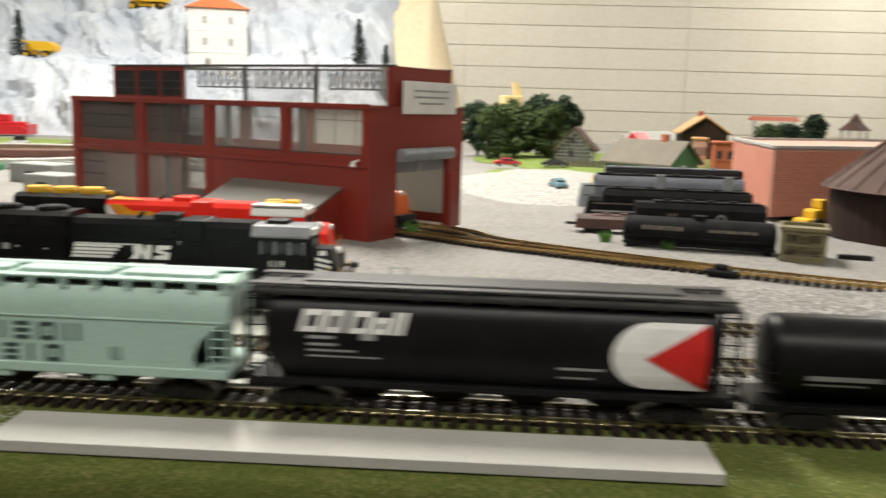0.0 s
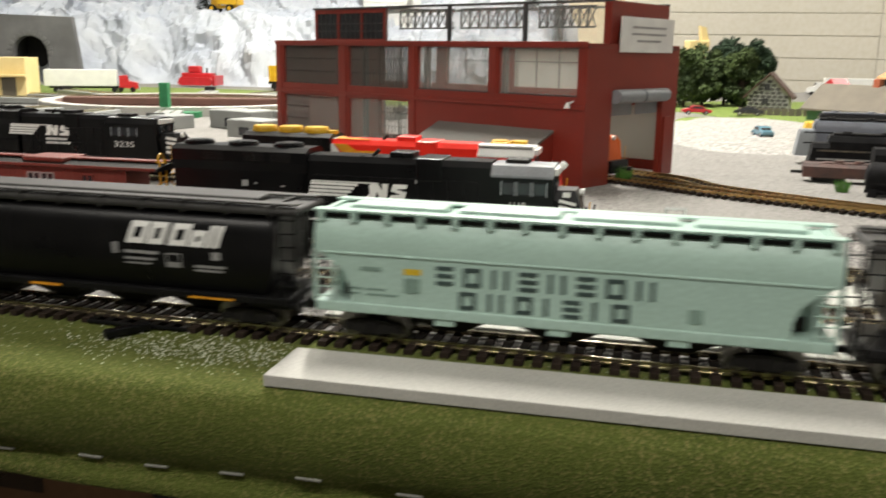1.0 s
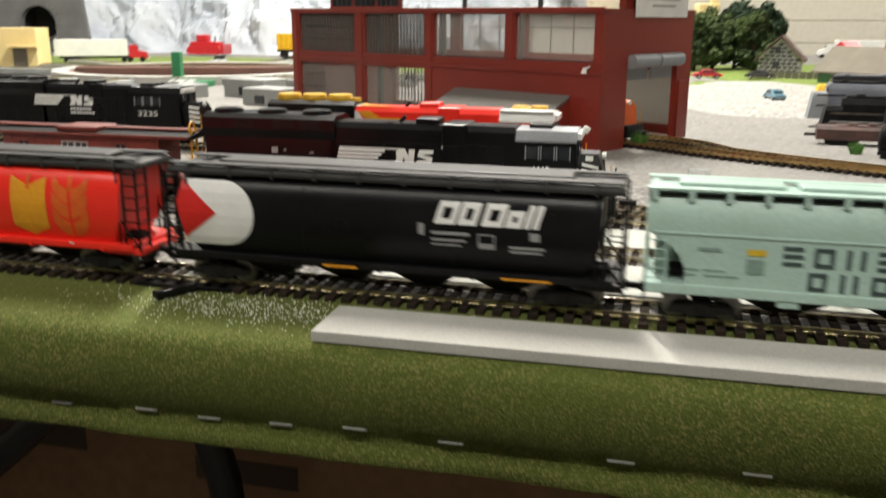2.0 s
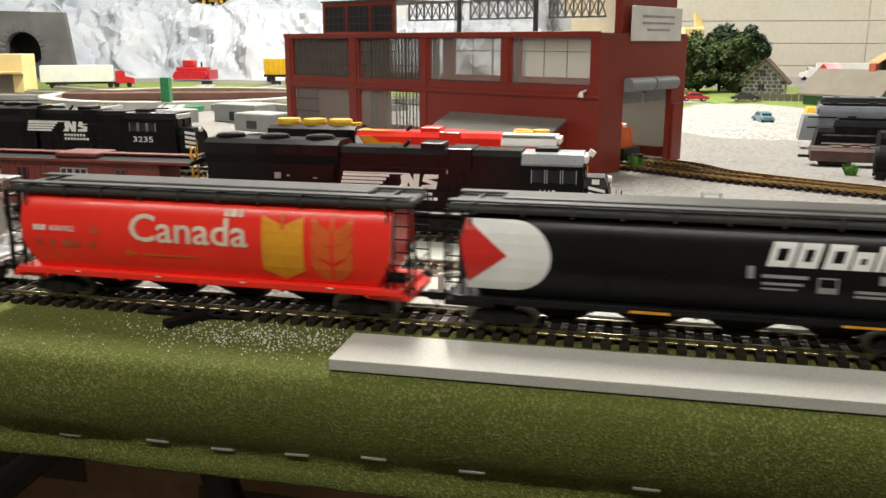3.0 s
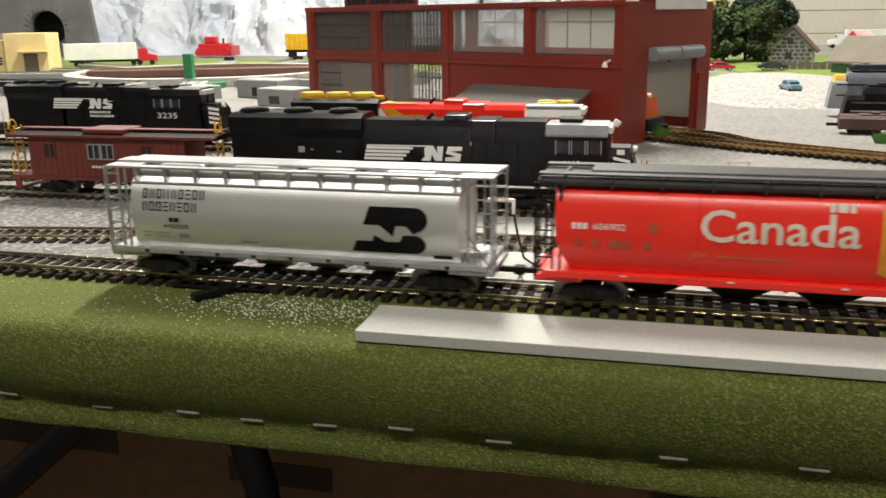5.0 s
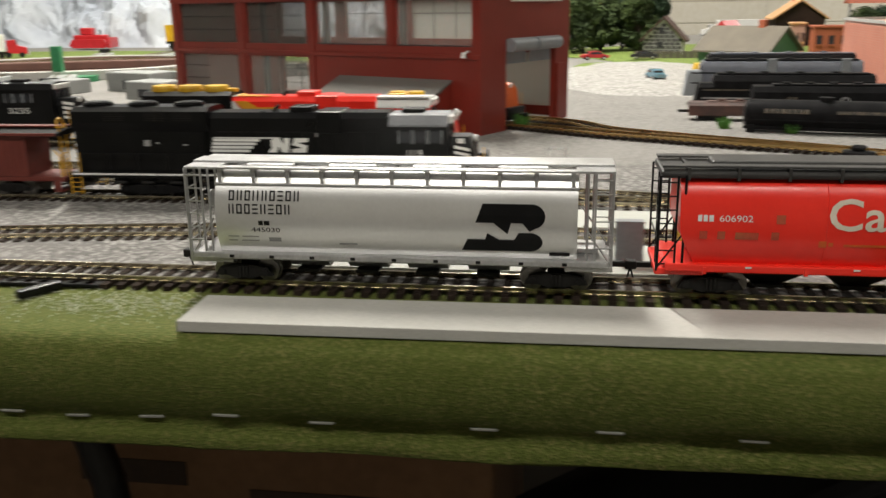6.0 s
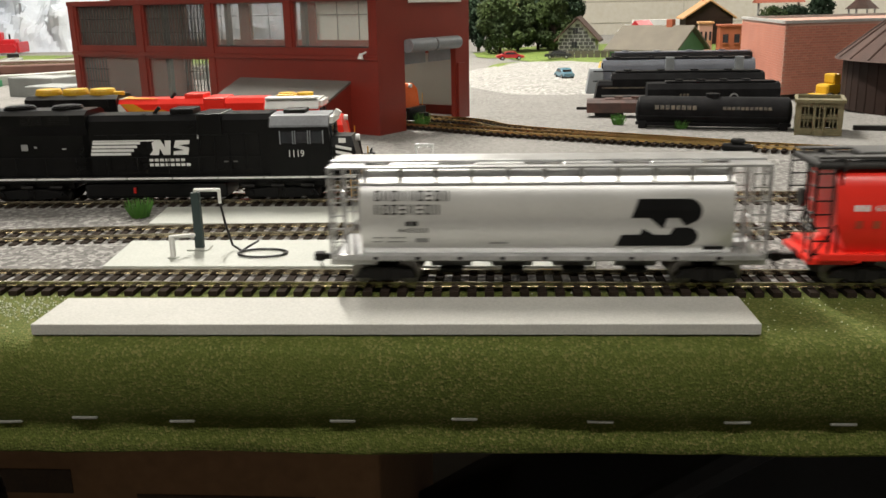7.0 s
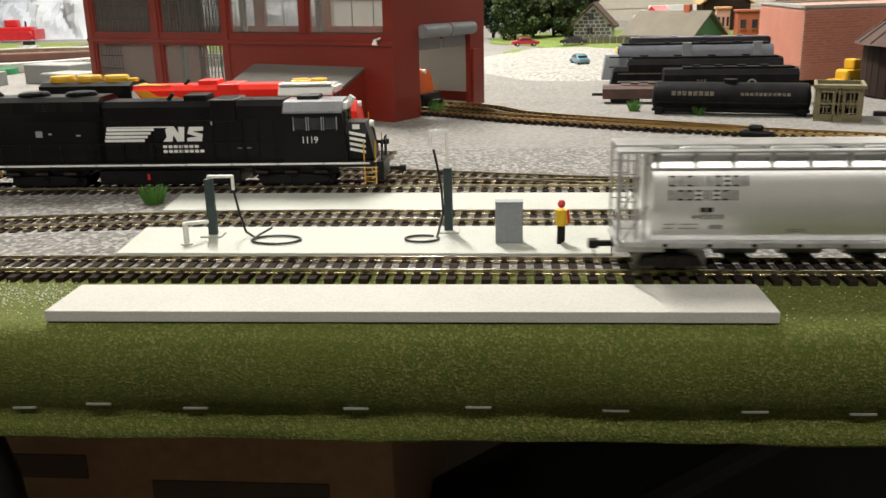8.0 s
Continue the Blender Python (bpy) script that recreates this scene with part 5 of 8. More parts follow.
def horse_emblem(t, x0, z0, y, k=1.0):
    """Plain white stripes, a dark crest and a white block."""
    f = lambda z: y
    for i in range(4):
        z = z0 + i * 0.0023 * k
        decal("stripe", [rect(x0 + i * 0.0006 * k, x0 + (0.026 + i * 0.0022) * k, z, z + 0.0017 * k)], M_WHITE, t, f, curved=False)
    decal("stripe", [rect(x0 + 0.0022 * k, x0 + 0.046 * k, z0 + 0.0088 * k, z0 + 0.0096 * k)], M_WHITE, t, f, curved=False)
    decal("emblem", [[(x0 + (0.036 + p) * k, z0 + q * k) for p, q in ((0.004, 0.0078), (0.0065, 0.0092), (0.010, 0.0092), (0.0125, 0.005), (0.0125, 0.0092), (0.0165, 0.0092), (0.0155, 0.0), (0.011, 0.0), (0.009, 0.0042), (0.008, 0.0), (0.002, 0.0), (0.0045, 0.003))]], M_WHITE, t, f, "white emblem", curved=False)
    decal("emblem", [[(x0 + (0.0535 + p) * k, z0 + q * k) for p, q in ((0.0, 0.0), (0.0095, 0.0), (0.0105, 0.0045), (0.004, 0.0062), (0.0108, 0.0068), (0.0112, 0.0092), (0.002, 0.0092), (0.0005, 0.0048), (0.0068, 0.0030), (0.0002, 0.0022))]], M_WHITE, t, f, "white emblem", curved=False)


def black_engine():
    L = 0.281
    m = pose(-0.172, 0.2395, RAIL_TOP, 0, 0, 0.2)
    t = locomotive(m, "black diesel locomotive with white stripes on the sill", L, 0.2165, 0.2565, 0.100, M_GLOSSBLACK, M_GLOSSBLACK, M_GLOSSBLACK, M_GLOSSBLACK, M_BLACK, M_CABROOF, stripe=M_WHITE)
    y = -0.0131
    horse_emblem(t, 0.1005, 0.0300, y)
    for z, n in ((0.0258, 7), (0.0228, 8)):
        decal("name_block", [rect(0.1380 + i * 0.0034, 0.1406 + i * 0.0034, z, z + 0.0018) for i in range(n)], M_WHITE, t, lambda q: y, curved=False)
    letters("number", "1119", 0.2290, 0.2385, 0.0285, 0.0042, M_WHITE, t, lambda q: -0.0168)
    for i in range(4):
        z = 0.0225 + i * 0.0034
        decal("nose_stripe", [[(0.2580, z + 0.0026), (0.2580, z + 0.0008), (0.2680, z - 0.0012), (0.2680, z + 0.0006)]], M_WHITE, t, lambda q: -0.0140, curved=False)
        part("tail_stripe", box(B(), 0.0074, 0.0080, -0.0125, -0.0045, z, z + 0.0018, 0, pose(0, 0, 0)), M_WHITE, t)
    decal("nose_panel", [rect(0.2600, 0.2645, 0.0365, 0.0395)], M_WHITE, t, lambda q: -0.0136, curved=False)
    decal("marking", [rect(0.0555, 0.0600, 0.0335, 0.0375), rect(0.0640, 0.0660, 0.0350, 0.0362), rect(0.0820, 0.0850, 0.0340, 0.0350), rect(0.1700, 0.1712, 0.0400, 0.0425), rect(0.1760, 0.1800, 0.0425, 0.0432), rect(0.186, 0.189, 0.0250, 0.0258), rect(0.192, 0.195, 0.0250, 0.0258)],
          M_GREYTEXT, t, lambda q: -0.0162 if q > 1 else y, curved=False)
    part("cab_bell", rod(B(), (0.2580, -0.006, 0.0530), (0.2600, -0.006, 0.0560), 0.0022, 10), M_WHITETOY, t)
    part("red_marker", box(B(), 0.127, 0.1285, -0.0168, -0.0160, 0.0060, 0.0095), M_DECALRED, t)
    # small louvred horn cluster in front of the coupler
    ladder(t, 0.2775, -0.0120, 0.0165, 0.0290, 0.0060, M_BLACK, "y", 3, 0.0004, "front_rail")
    ladder(t, 0.2775, 0.0060, 0.0165, 0.0290, 0.0060, M_BLACK, "y", 3, 0.0004, "front_rail")


def warbonnet_engine():
    L = 0.258
    m = pose(-0.173, 0.345, RAIL_TOP)
    t = locomotive(m, "red, white and black diesel locomotive with yellow roof fans", L, 0.189, 0.232, 0.078, M_RED, M_BLACK, M_RED, M_RED, M_YELLOW, M_WHITETOY, top=0.0545, rails=M_WHITETOY)
    # swoosh in white and gold where the black ends
    f = lambda z: -0.0132
    decal("swoosh", [[(0.075, 0.0510), (0.080, 0.0515), (0.086, 0.0440), (0.098, 0.0400), (0.090, 0.0385), (0.081, 0.0420)]], M_WHITE, t, f, "white swoosh", curved=False)
    decal("swoosh", [[(0.0805, 0.0515), (0.090, 0.0515), (0.098, 0.0468), (0.112, 0.0470), (0.126, 0.0425), (0.108, 0.0435), (0.098, 0.0405), (0.088, 0.0440)]], M_GOLD, t, f, "gold swoosh", curved=False)
    part("roof_swoosh", slabxy(B(), [(0.0765, -0.0098), (0.0815, -0.0098), (0.0775, 0.0098), (0.0745, 0.0098)], 0.0546, 0.0550), M_WHITE, t, "white swoosh")
    part("roof_swoosh", slabxy(B(), [(0.0817, -0.0098), (0.1080, -0.0098), (0.0980, -0.0040), (0.0860, 0.0010), (0.0810, 0.0098), (0.0777, 0.0098)], 0.0546, 0.0550), M_GOLD, t, "gold swoosh")
    for x in (0.020, 0.041, 0.062):
        part("fan_cap", rod(B(), (x, 0, 0.0600), (x, 0, 0.0622), 0.0096, 20, 0.0088), M_YELLOW, t, "yellow fan cap")
    part("fan_cap", rod(B(), (0.0755, -0.002, 0.0575), (0.0755, -0.002, 0.0600), 0.0042, 14), M_YELLOW, t, "small yellow vent")
    part("roof_fan", rod(B(), (0.137, 0, 0.0545), (0.137, 0, 0.0575), 0.0055, 16), M_YELLOW, t, "yellow roof fan")
    part("roof_fan", box(B(), 0.190, 0.229, -0.0155, -0.004, 0.0535, 0.0552, 0.0006), M_WHITETOY, t)
    for x in (0.203, 0.217):
        part("roof_fan", rod(B(), (x, 0.002, 0.0540), (x, 0.002, 0.0572), 0.0062, 16), M_YELLOW, t, "yellow roof fan")


def rear_engine():
    L = 0.253
    m = pose(-0.540, 0.475, RAIL_TOP)
    t = locomotive(m, "black diesel locomotive with white emblem and number", L, 0.170, 0.226, 0.075, M_GLOSSBLACK, M_GLOSSBLACK, M_GLOSSBLACK, M_GLOSSBLACK, M_BLACK)
    horse_emblem(t, 0.062, 0.0345, -0.0131, 1.05)
    for z, n in ((0.0300, 7), (0.0262, 8)):
        decal("name_block", [rect(0.1030 + i * 0.0034, 0.1056 + i * 0.0034, z, z + 0.0022) for i in range(n)], M_WHITE, t, lambda q: -0.0131, curved=False)
    letters("number", "3235", 0.1800, 0.2010, 0.0265, 0.0052, M_WHITE, t, lambda q: -0.0168)
    for i in range(4):
        z = 0.0215 + i * 0.0044
        decal("nose_stripe", [[(0.2330, z + 0.003), (0.2330, z + 0.0004), (0.2440, z - 0.001), (0.2440, z + 0.0016)]], M_WHITE, t, lambda q: -0.0141, curved=False)


def caboose():
    L = 0.166
    t = thing("caboose", pose(-0.3375, 0.2385, RAIL_TOP), "weathered red caboose with yellow end railings", "caboose")
    part("body", box(B(), 0.018, 0.139, -0.0150, 0.0150, 0.0130, 0.0400, 0.0006), M_CABOOSE, t)
    for i in range(24):
        x = 0.0205 + i * 0.005
        part("board", box(B(), x, x + 0.0046, -0.0153, -0.0148, 0.0132, 0.0398), M_CABOOSE, t)
    part("roof", prism(B(), [(-0.0175, 0.0400), (-0.0165, 0.0418), (0, 0.0440), (0.0165, 0.0418), (0.0175, 0.0400)], 0.002, L - 0.002), M_RUNNING, t)
    part("roof_walk", box(B(), 0.004, L - 0.004, -0.0040, 0.0040, 0.0445, 0.0455, 0.0002), M_CABOOSE, t)
    part("eave_board", box(B(), 0.003, L - 0.003, -0.0180, -0.0172, 0.0404, 0.0424, 0.0002), M_CABOOSE, t)
    part("cupola", box(B(), 0.060, 0.092, -0.0125, 0.0125, 0.0428, 0.0460, 0.0008), M_CABOOSE, t)
    part("underframe", box(B(), 0.001, L - 0.001, -0.0150, 0.0150, 0.0100, 0.0130, 0.0004), M_CABOOSE, t)
    for x, n in ((0.032, 1), (0.0665, 2), (0.0770, 0), (0.1080, 1)):
        w = 0.0085 if n != 1 else 0.0075
        wd = part("window", box(B(), x, x + w, -0.0158, -0.0146, 0.0262, 0.0355, 0.0003), M_CABGLASS, t)
        bm = B()
        for a, b, c, d in ((x - 0.0008, x, 0.0255, 0.0362), (x + w, x + w + 0.0008, 0.0255, 0.0362), (x, x + w, 0.0255, 0.0262), (x, x + w, 0.0355, 0.0362), (x + w / 2 - 0.0004, x + w / 2 + 0.0004, 0.0262, 0.0355)):
            box(bm, a, b, -0.0162, -0.0148, c, d)
        part("window_frame", bm, M_GREYTEXT if n != 1 else M_CABOOSE, wd)
    decal("number_bar", [rect(0.0680 + i * 0.0026, 0.0700 + i * 0.0026, 0.0195, 0.0212) for i in range(6)], M_WHITE, t, lambda z: -0.0155, curved=False)
    for s in (-1, 1):
        xe = 0.003 if s < 0 else L - 0.003
        bm = B()
        for y in (-0.0145, -0.0085, 0.0085, 0.0145):
            line(bm, [(xe, y, 0.0130), (xe, y, 0.0270), (xe - s * 0.004, y, 0.0310)], 0.0005, 6)
        rod(bm, (xe, -0.0145, 0.0270), (xe, -0.0085, 0.0270), 0.0005, 6)
        rod(bm, (xe, 0.0145, 0.0270), (xe, 0.0085, 0.0270), 0.0005, 6)
        part("end_railing", bm, M_YELLOWRAIL, t, "yellow end railing")
        ladder(t, xe - s * 0.001, -0.010, 0.0130, 0.0470, 0.0075, M_YELLOWRAIL, "y", 8, 0.0005)
        line_pts = [(xe, -0.0100 + 0.004 * math.cos(a), 0.0455 + 0.006 * math.sin(a)) for a in np.linspace(0, math.pi, 7)]
        part("ladder_hoop", line(B(), line_pts, 0.0007, 6), M_YELLOWRAIL, t)
        part("step", box(B(), xe - s * 0.006, xe, -0.0155, 0.0155, 0.0030, 0.0045, 0.0003), M_CABOOSE, t)
        part("step_side", box(B(), xe - s * 0.006, xe - s * 0.001, -0.0158, -0.0145, 0.0030, 0.0110, 0.0003), M_CABOOSE, t)
        coupler(t, 0 if s < 0 else L, s)
    for x in (0.036, L - 0.040):
        truck(t, x, (-0.0100, 0.0100), 0.020, 0.0150)


locomotive(pose(-0.825, 0.475, RAIL_TOP), "white diesel locomotive at the far end of the storage track", 0.268, 0.205, 0.248, 0.09, M_WHITETOY, M_WHITETOY, M_WHITETOY, M_WHITETOY, M_BLACK)
black_engine()
warbonnet_engine()
rear_engine()
caboose()
track("track", [(-1.3, 0.475), (-0.6, 0.475), (-0.26, 0.475)], M_RAIL, "storage track behind the caboose", near=(-0.5, -0.2))


# ---- engine shed ----
def muntins(bm, u0, u1, z0, z1, v, du, dz, r=0.00045):
    u = u0 + du
    while u < u1 - du * 0.4:
        box(bm, u - r, u + r, v, v + 0.0012, z0, z1)
        u += du
    z = z0 + dz
    while z < z1 - dz * 0.4:
        box(bm, u0, u1, v, v + 0.0012, z - r, z + r)
        z += dz
    return bm


def engine_shed():
    t = thing("engine_shed", pose(BP.x, BP.y, 0, 0, 0, -29), "brick-red engine shed with large hazy windows and a clerestory", "engine shed")
    W, D, H, K = 0.462, 0.176, 0.1345, 0.006
    back = [(-0.216, -0.117, 0.012, 0.071), (-0.104, -0.010, 0.012, 0.071)]
    openings = [(-0.448, -0.345, 0.085, 0.130), (-0.327, -0.230, 0.085, 0.130), (-0.216, -0.117, 0.085, 0.130), (-0.104, -0.010, 0.085, 0.130), (-0.448, -0.345, 0.012, 0.071), (-0.327, -0.230, 0.012, 0.071)]

    def long_wall(v0, v1, holes):
        solid = lambda u, z: not any(a < u < b and c < z < d for a, b, c, d in holes)
        part("wall", holed(B(), "x", [-W, -0.448, -0.345, -0.327, -0.230, -0.216, -0.117, -0.104, -0.010, 0], [0, 0.012, 0.071, 0.085, 0.130, H], solid, v0, v1), M_BRICKRED, t)

    long_wall(0, K, openings)
    long_wall(D - K, D, openings + back)
    for u0, u1, z0, z1 in back:
        part("window", box(B(), u0, u1, D - 0.0042, D - 0.0034, z0, z1), M_FROST, t, "frosted rear window")
    # proud bands and pilasters
    for z0, z1 in ((0.0735, 0.0775), (0.131, 0.136)):
        part("band", box(B(), -W - 0.001, 0.001, -0.0018, 0.0002, z0, z1, 0.0004), M_BRICKRED, t)
    for u0, u1 in ((-0.462, -0.452), (-0.341, -0.331), (-0.227, -0.219), (-0.1145, -0.1065)):
        part("pilaster", box(B(), u0, u1, -0.0012, 0.0002, 0 if u0 < -0.22 else 0.085, 0.131, 0.0003), M_BRICKRED, t)
    part("wall", holed(B(), "y", [K + 0.0001, 0.046, 0.146, D - K - 0.0001], [0, 0.090, H], lambda v, z: not (0.046 < v < 0.146 and z < 0.090), -K, 0), M_BRICKRED, t)
    part("inner_lining", box(B(), -0.34, -0.008, 0.020, D - K - 0.006, 0.0016, 0.0024), M_SLAB, t)
    part("wall", box(B(), -W, -W + K, K, D - K, 0, H), M_BRICKRED, t)
    part("shed_floor", box(B(), -W + K, -K, K, D - K, 0.0001, 0.0015), M_CONCRETE, t)
    bm = box(B(), -W + K, 0, 0.001, 0.045, 0.1300, 0.1325)
    box(bm, -W + K, 0, 0.155, D - 0.001, 0.1300, 0.1325)
    box(bm, -W + K, -0.44, 0.045, 0.155, 0.1300, 0.1325)
    part("roof", bm, M_ROOFSHEET, t)
    for i, (u0, u1, z0, z1) in enumerate(openings):
        for v in (0.003, D - 0.0042):
            p = part("window", box(B(), u0, u1, v, v + 0.0008, z0, z1), M_DARKPANE if i in (0, 1) else (M_FROST if i in (2, 3) and v > 0.1 else M_PANE), t)
            p.visible_shadow = False
            if v < 0.1 and i in (2, 3):
                bm = box(B(), u0, u1, v - 0.0006, v + 0.0006, z0, z0 + 0.0012)
            elif v < 0.1 and i > 3:
                w = (u1 - u0) * 0.45
                bm = muntins(B(), u0 if i == 4 else u1 - w, u0 + w if i == 4 else u1, z0, z1, v - 0.0006, 0.0052, 0.0150, 0.00020)
            elif v < 0.1:
                bm = muntins(B(), u0, u1, z0, z1, v - 0.0006, 0.0052, 0.0150, 0.00020)
            else:
                bm = muntins(B(), u0, u1, z0, z1, v - 0.0006, (u1 - u0) / 3, 0.0300, 0.0004)
            part("window_frame", bm, M_TRUSS, p)
    # interior machine blocks and columns seen as shapes through the glass
    for u in (-0.40, -0.29, -0.17, -0.06):
        part("column", box(B(), u - 0.003, u + 0.003, 0.092, 0.098, 0.0015, 0.130), M_TRUSS, t)
    # clerestory
    c0, c1, top = 0.045, 0.155, 0.174
    bm = box(B(), -0.440, -0.312, c0, c0 + 0.004, 0.1325, 0.139)
    box(bm, -0.440, -0.312, c0, c0 + 0.004, top - 0.005, top)
    for u in (-0.440, -0.398, -0.356, -0.316):
        box(bm, u, u + 0.004, c0, c0 + 0.004, 0.139, top - 0.005)
    box(bm, -0.440, -0.436, c0 + 0.004, c1, 0.1325, top)
    part("clerestory_wall", bm, M_BRICKRED, t)
    p = part("clerestory_window", box(B(), -0.436, -0.316, c0 + 0.001, c0 + 0.002, 0.139, top - 0.005), M_CABGLASS, t)
    part("window_frame", muntins(B(), -0.436, -0.316, 0.139, top - 0.005, c0, 0.009, 0.009), M_TRUSS, p)
    part("clerestory_wall", box(B(), -0.012, -0.004, c0 - 0.001, c1 + 0.001, 0.1345, top + 0.001, 0.0005), M_BRICKRED, t)
    bm = box(B(), -0.442, -0.312, c0 - 0.002, c1 + 0.002, top, top + 0.0022, 0.0004)
    box(bm, -0.311, -0.004, c0 - 0.002, c0 + 0.006, top, top + 0.0022, 0.0004)
    box(bm, -0.311, -0.004, c1 - 0.006, c1 + 0.002, top, top + 0.0022, 0.0004)
    part("clerestory_roof", bm, M_TRUSS, t)
    # pane added in place of roof, without shadow, to let light inside
    p = part("clear_roof_pane", box(B(), -0.311, -0.004, c0 + 0.0062, c1 - 0.0062, top, top + 0.0010), M_CLEARPANE, t)
    p.visible_shadow = False
    for v in (c0, c1 - 0.001):
        p = part("clerestory_window", box(B(), -0.312, -0.012, v, v + 0.0008, 0.1325, top), M_CLEARPANE, t)
        p.visible_shadow = False
    for a, b in ((-0.300, -0.215), (-0.205, -0.115), (-0.098, -0.030)):
        bm = B()
        for z in (0.150, 0.170):
            box(bm, a, b, c0 + 0.012, c0 + 0.014, z, z + 0.0018)
        n = 7
        for i in range(n):
            u0, u1 = a + (b - a) * i / n, a + (b - a) * (i + 1) / n
            rod(bm, (u0, c0 + 0.013, 0.151), (u1, c0 + 0.013, 0.171), 0.0008, 4)
            rod(bm, (u1, c0 + 0.013, 0.151), (u0, c0 + 0.013, 0.171), 0.0008, 4)
            box(bm, u0 - 0.0006, u0 + 0.0006, c0 + 0.012, c0 + 0.014, 0.150, 0.171)
        part("truss", bm, M_TRUSS, t)
    for u in (-0.210, -0.106):
        part("clerestory_post", box(B(), u - 0.003, u + 0.003, c0 - 0.0012, c0 - 0.0002, 0.1325, top), M_TRUSS, t)
    # sign with plain bars, lamp, rolled doors and canopy
    s = part("sign", box(B(), 0.001, 0.003, 0.053, 0.155, 0.127, 0.1605, 0.0004), M_WHITETOY, t, "white sign board with dark bars")
    for z, a, b in ((0.1500, 0.072, 0.138), (0.1435, 0.072, 0.138), (0.1370, 0.082, 0.128)):
        part("sign_bar", box(B(), 0.0029, 0.0034, a, b, z, z + 0.0020), M_GREYTEXT, s)
    part("sign_bracket", box(B(), -0.0042, 0.0012, 0.060, 0.148, 0.140, 0.146), M_TRUSS, t)
    lm = part("wall_lamp", rod(B(), (-0.014, -0.008, 0.079), (-0.014, 0.0, 0.081), 0.0012, 8), M_WHITETOY, t, "small white wall lamp")
    part("lamp_shade", rod(B(), (-0.014, -0.009, 0.075), (-0.014, -0.008, 0.0805), 0.0032, 10, 0.0015), M_WHITETOY, lm)
    for a, b in ((0.047, 0.094), (0.097, 0.145)):
        d = part("roller_door", rod(B(), (0.0035, a, 0.0850), (0.0035, b, 0.0850), 0.0068, 16), M_GREYBOX, t, "rolled-up grey door", smooth=40)
        part("curtain", box(B(), -0.0055, -0.0045, a + 0.002, b - 0.002, 0.066, 0.082), M_GREYBOX, d)
    part("door_post", box(B(), 0.0, 0.0028, 0.148, 0.164, 0.0, 0.062, 0.0005), M_BRICKRED, t)
    bm = B()
    vs = [bm.verts.new(q) for q in ((-0.184, 0, 0.0530), (-0.034, 0, 0.0530), (-0.034, -0.046, 0.0335), (-0.184, -0.046, 0.0335), (-0.184, 0, 0.0505), (-0.034, 0, 0.0505), (-0.034, -0.046, 0.0310), (-0.184, -0.046, 0.0310))]
    for f in ((0, 1, 2, 3), (7, 6, 5, 4), (0, 4, 5, 1), (1, 5, 6, 2), (2, 6, 7, 3), (3, 7, 4, 0)):
        bm.faces.new([vs[i] for i in f])
    bmesh.ops.recalc_face_normals(bm, faces=bm.faces)
    part("canopy", bm, M_ROOFSHEET, t, "grey lean-to canopy")
    for u in (-0.182, -0.036):
        part("canopy_wall", slabxz(B(), [(0, 0), (0, 0.0505), (-0.044, 0.0310), (-0.044, 0)], -0.0015, 0.0015), M_BRICKRED, t).matrix_basis = pose(u, 0, 0, 0, 0, 90)
    bm = rod(B(), (-0.306, 0.080, 0.1755), (-0.306, 0.080, 0.186), 0.0045, 12, 0.003)
    part("roof_vent", bm, M_WHITETOY, t)


engine_shed()


def shed_engine():
    q = at_shed(-0.248, 0.068)
    locomotive(pose(q[0], q[1], RAIL_TOP, 0, 0, -29), "orange diesel locomotive standing inside the shed", 0.25, 0.180, 0.222, 0.075, M_ORANGE, M_ORANGE, M_ORANGE, M_ORANGE, M_RUNNING)


shed_engine()


# ---- fuelling apron ----
def fuel_crane(x, y, tall, hose, label, arm_clear=False):
    t = thing("fuel_crane", pose(x, y, 0.0036), label, "fuel crane", "fuel cranes")
    part("post", box(B(), -0.0022, 0.0022, -0.0016, 0.0016, 0, tall, 0.0003), M_POSTGREEN, t)
    part("base_plate", box(B(), -0.0055, 0.0055, -0.0050, 0.0040, 0, 0.0008, 0.0002), M_APRON, t)
    am = M_TRANSLUCENT if arm_clear else M_WHITETOY
    z = tall + (0.0185 if arm_clear else 0.0012)
    s = -1 if arm_clear else 1
    w = 0.0085 if arm_clear else 0.0125
    pts = [(0, 0, tall - 0.002), (0, 0, z), (s * w, 0, z), (s * w, 0, z - 0.007)]
    part("arm", line(B(), pts, 0.0009, 8), am, t, "clear plastic arm" if arm_clear else "white pipe arm", smooth=50)
    part("hose", line(B(), hose, 0.00062, 8), M_HOSE, t, "black rubber hose", smooth=50)


def ring(cx, cy, rx, ry, a0, a1, n, z):
    return [(cx + rx * math.cos(radians(a0 + (a1 - a0) * i / n)), cy + ry * math.sin(radians(a0 + (a1 - a0) * i / n)), z) for i in range(n + 1)]


fuel_crane(0.0310, 0.1175, 0.0300, [(0.0125, 0, 0.0245), (0.0150, -0.002, 0.014), (0.0185, -0.0040, 0.003), (0.0225, -0.0055, 0.0009)] + ring(0.036, -0.0115, 0.0125, 0.0075, 150, -170, 18, 0.0008)[0:] + [(0.0255, -0.004, 0.0014), (0.0300, 0.004, 0.0030)],
           "slate green fuel crane with a white arm and coiled hose")
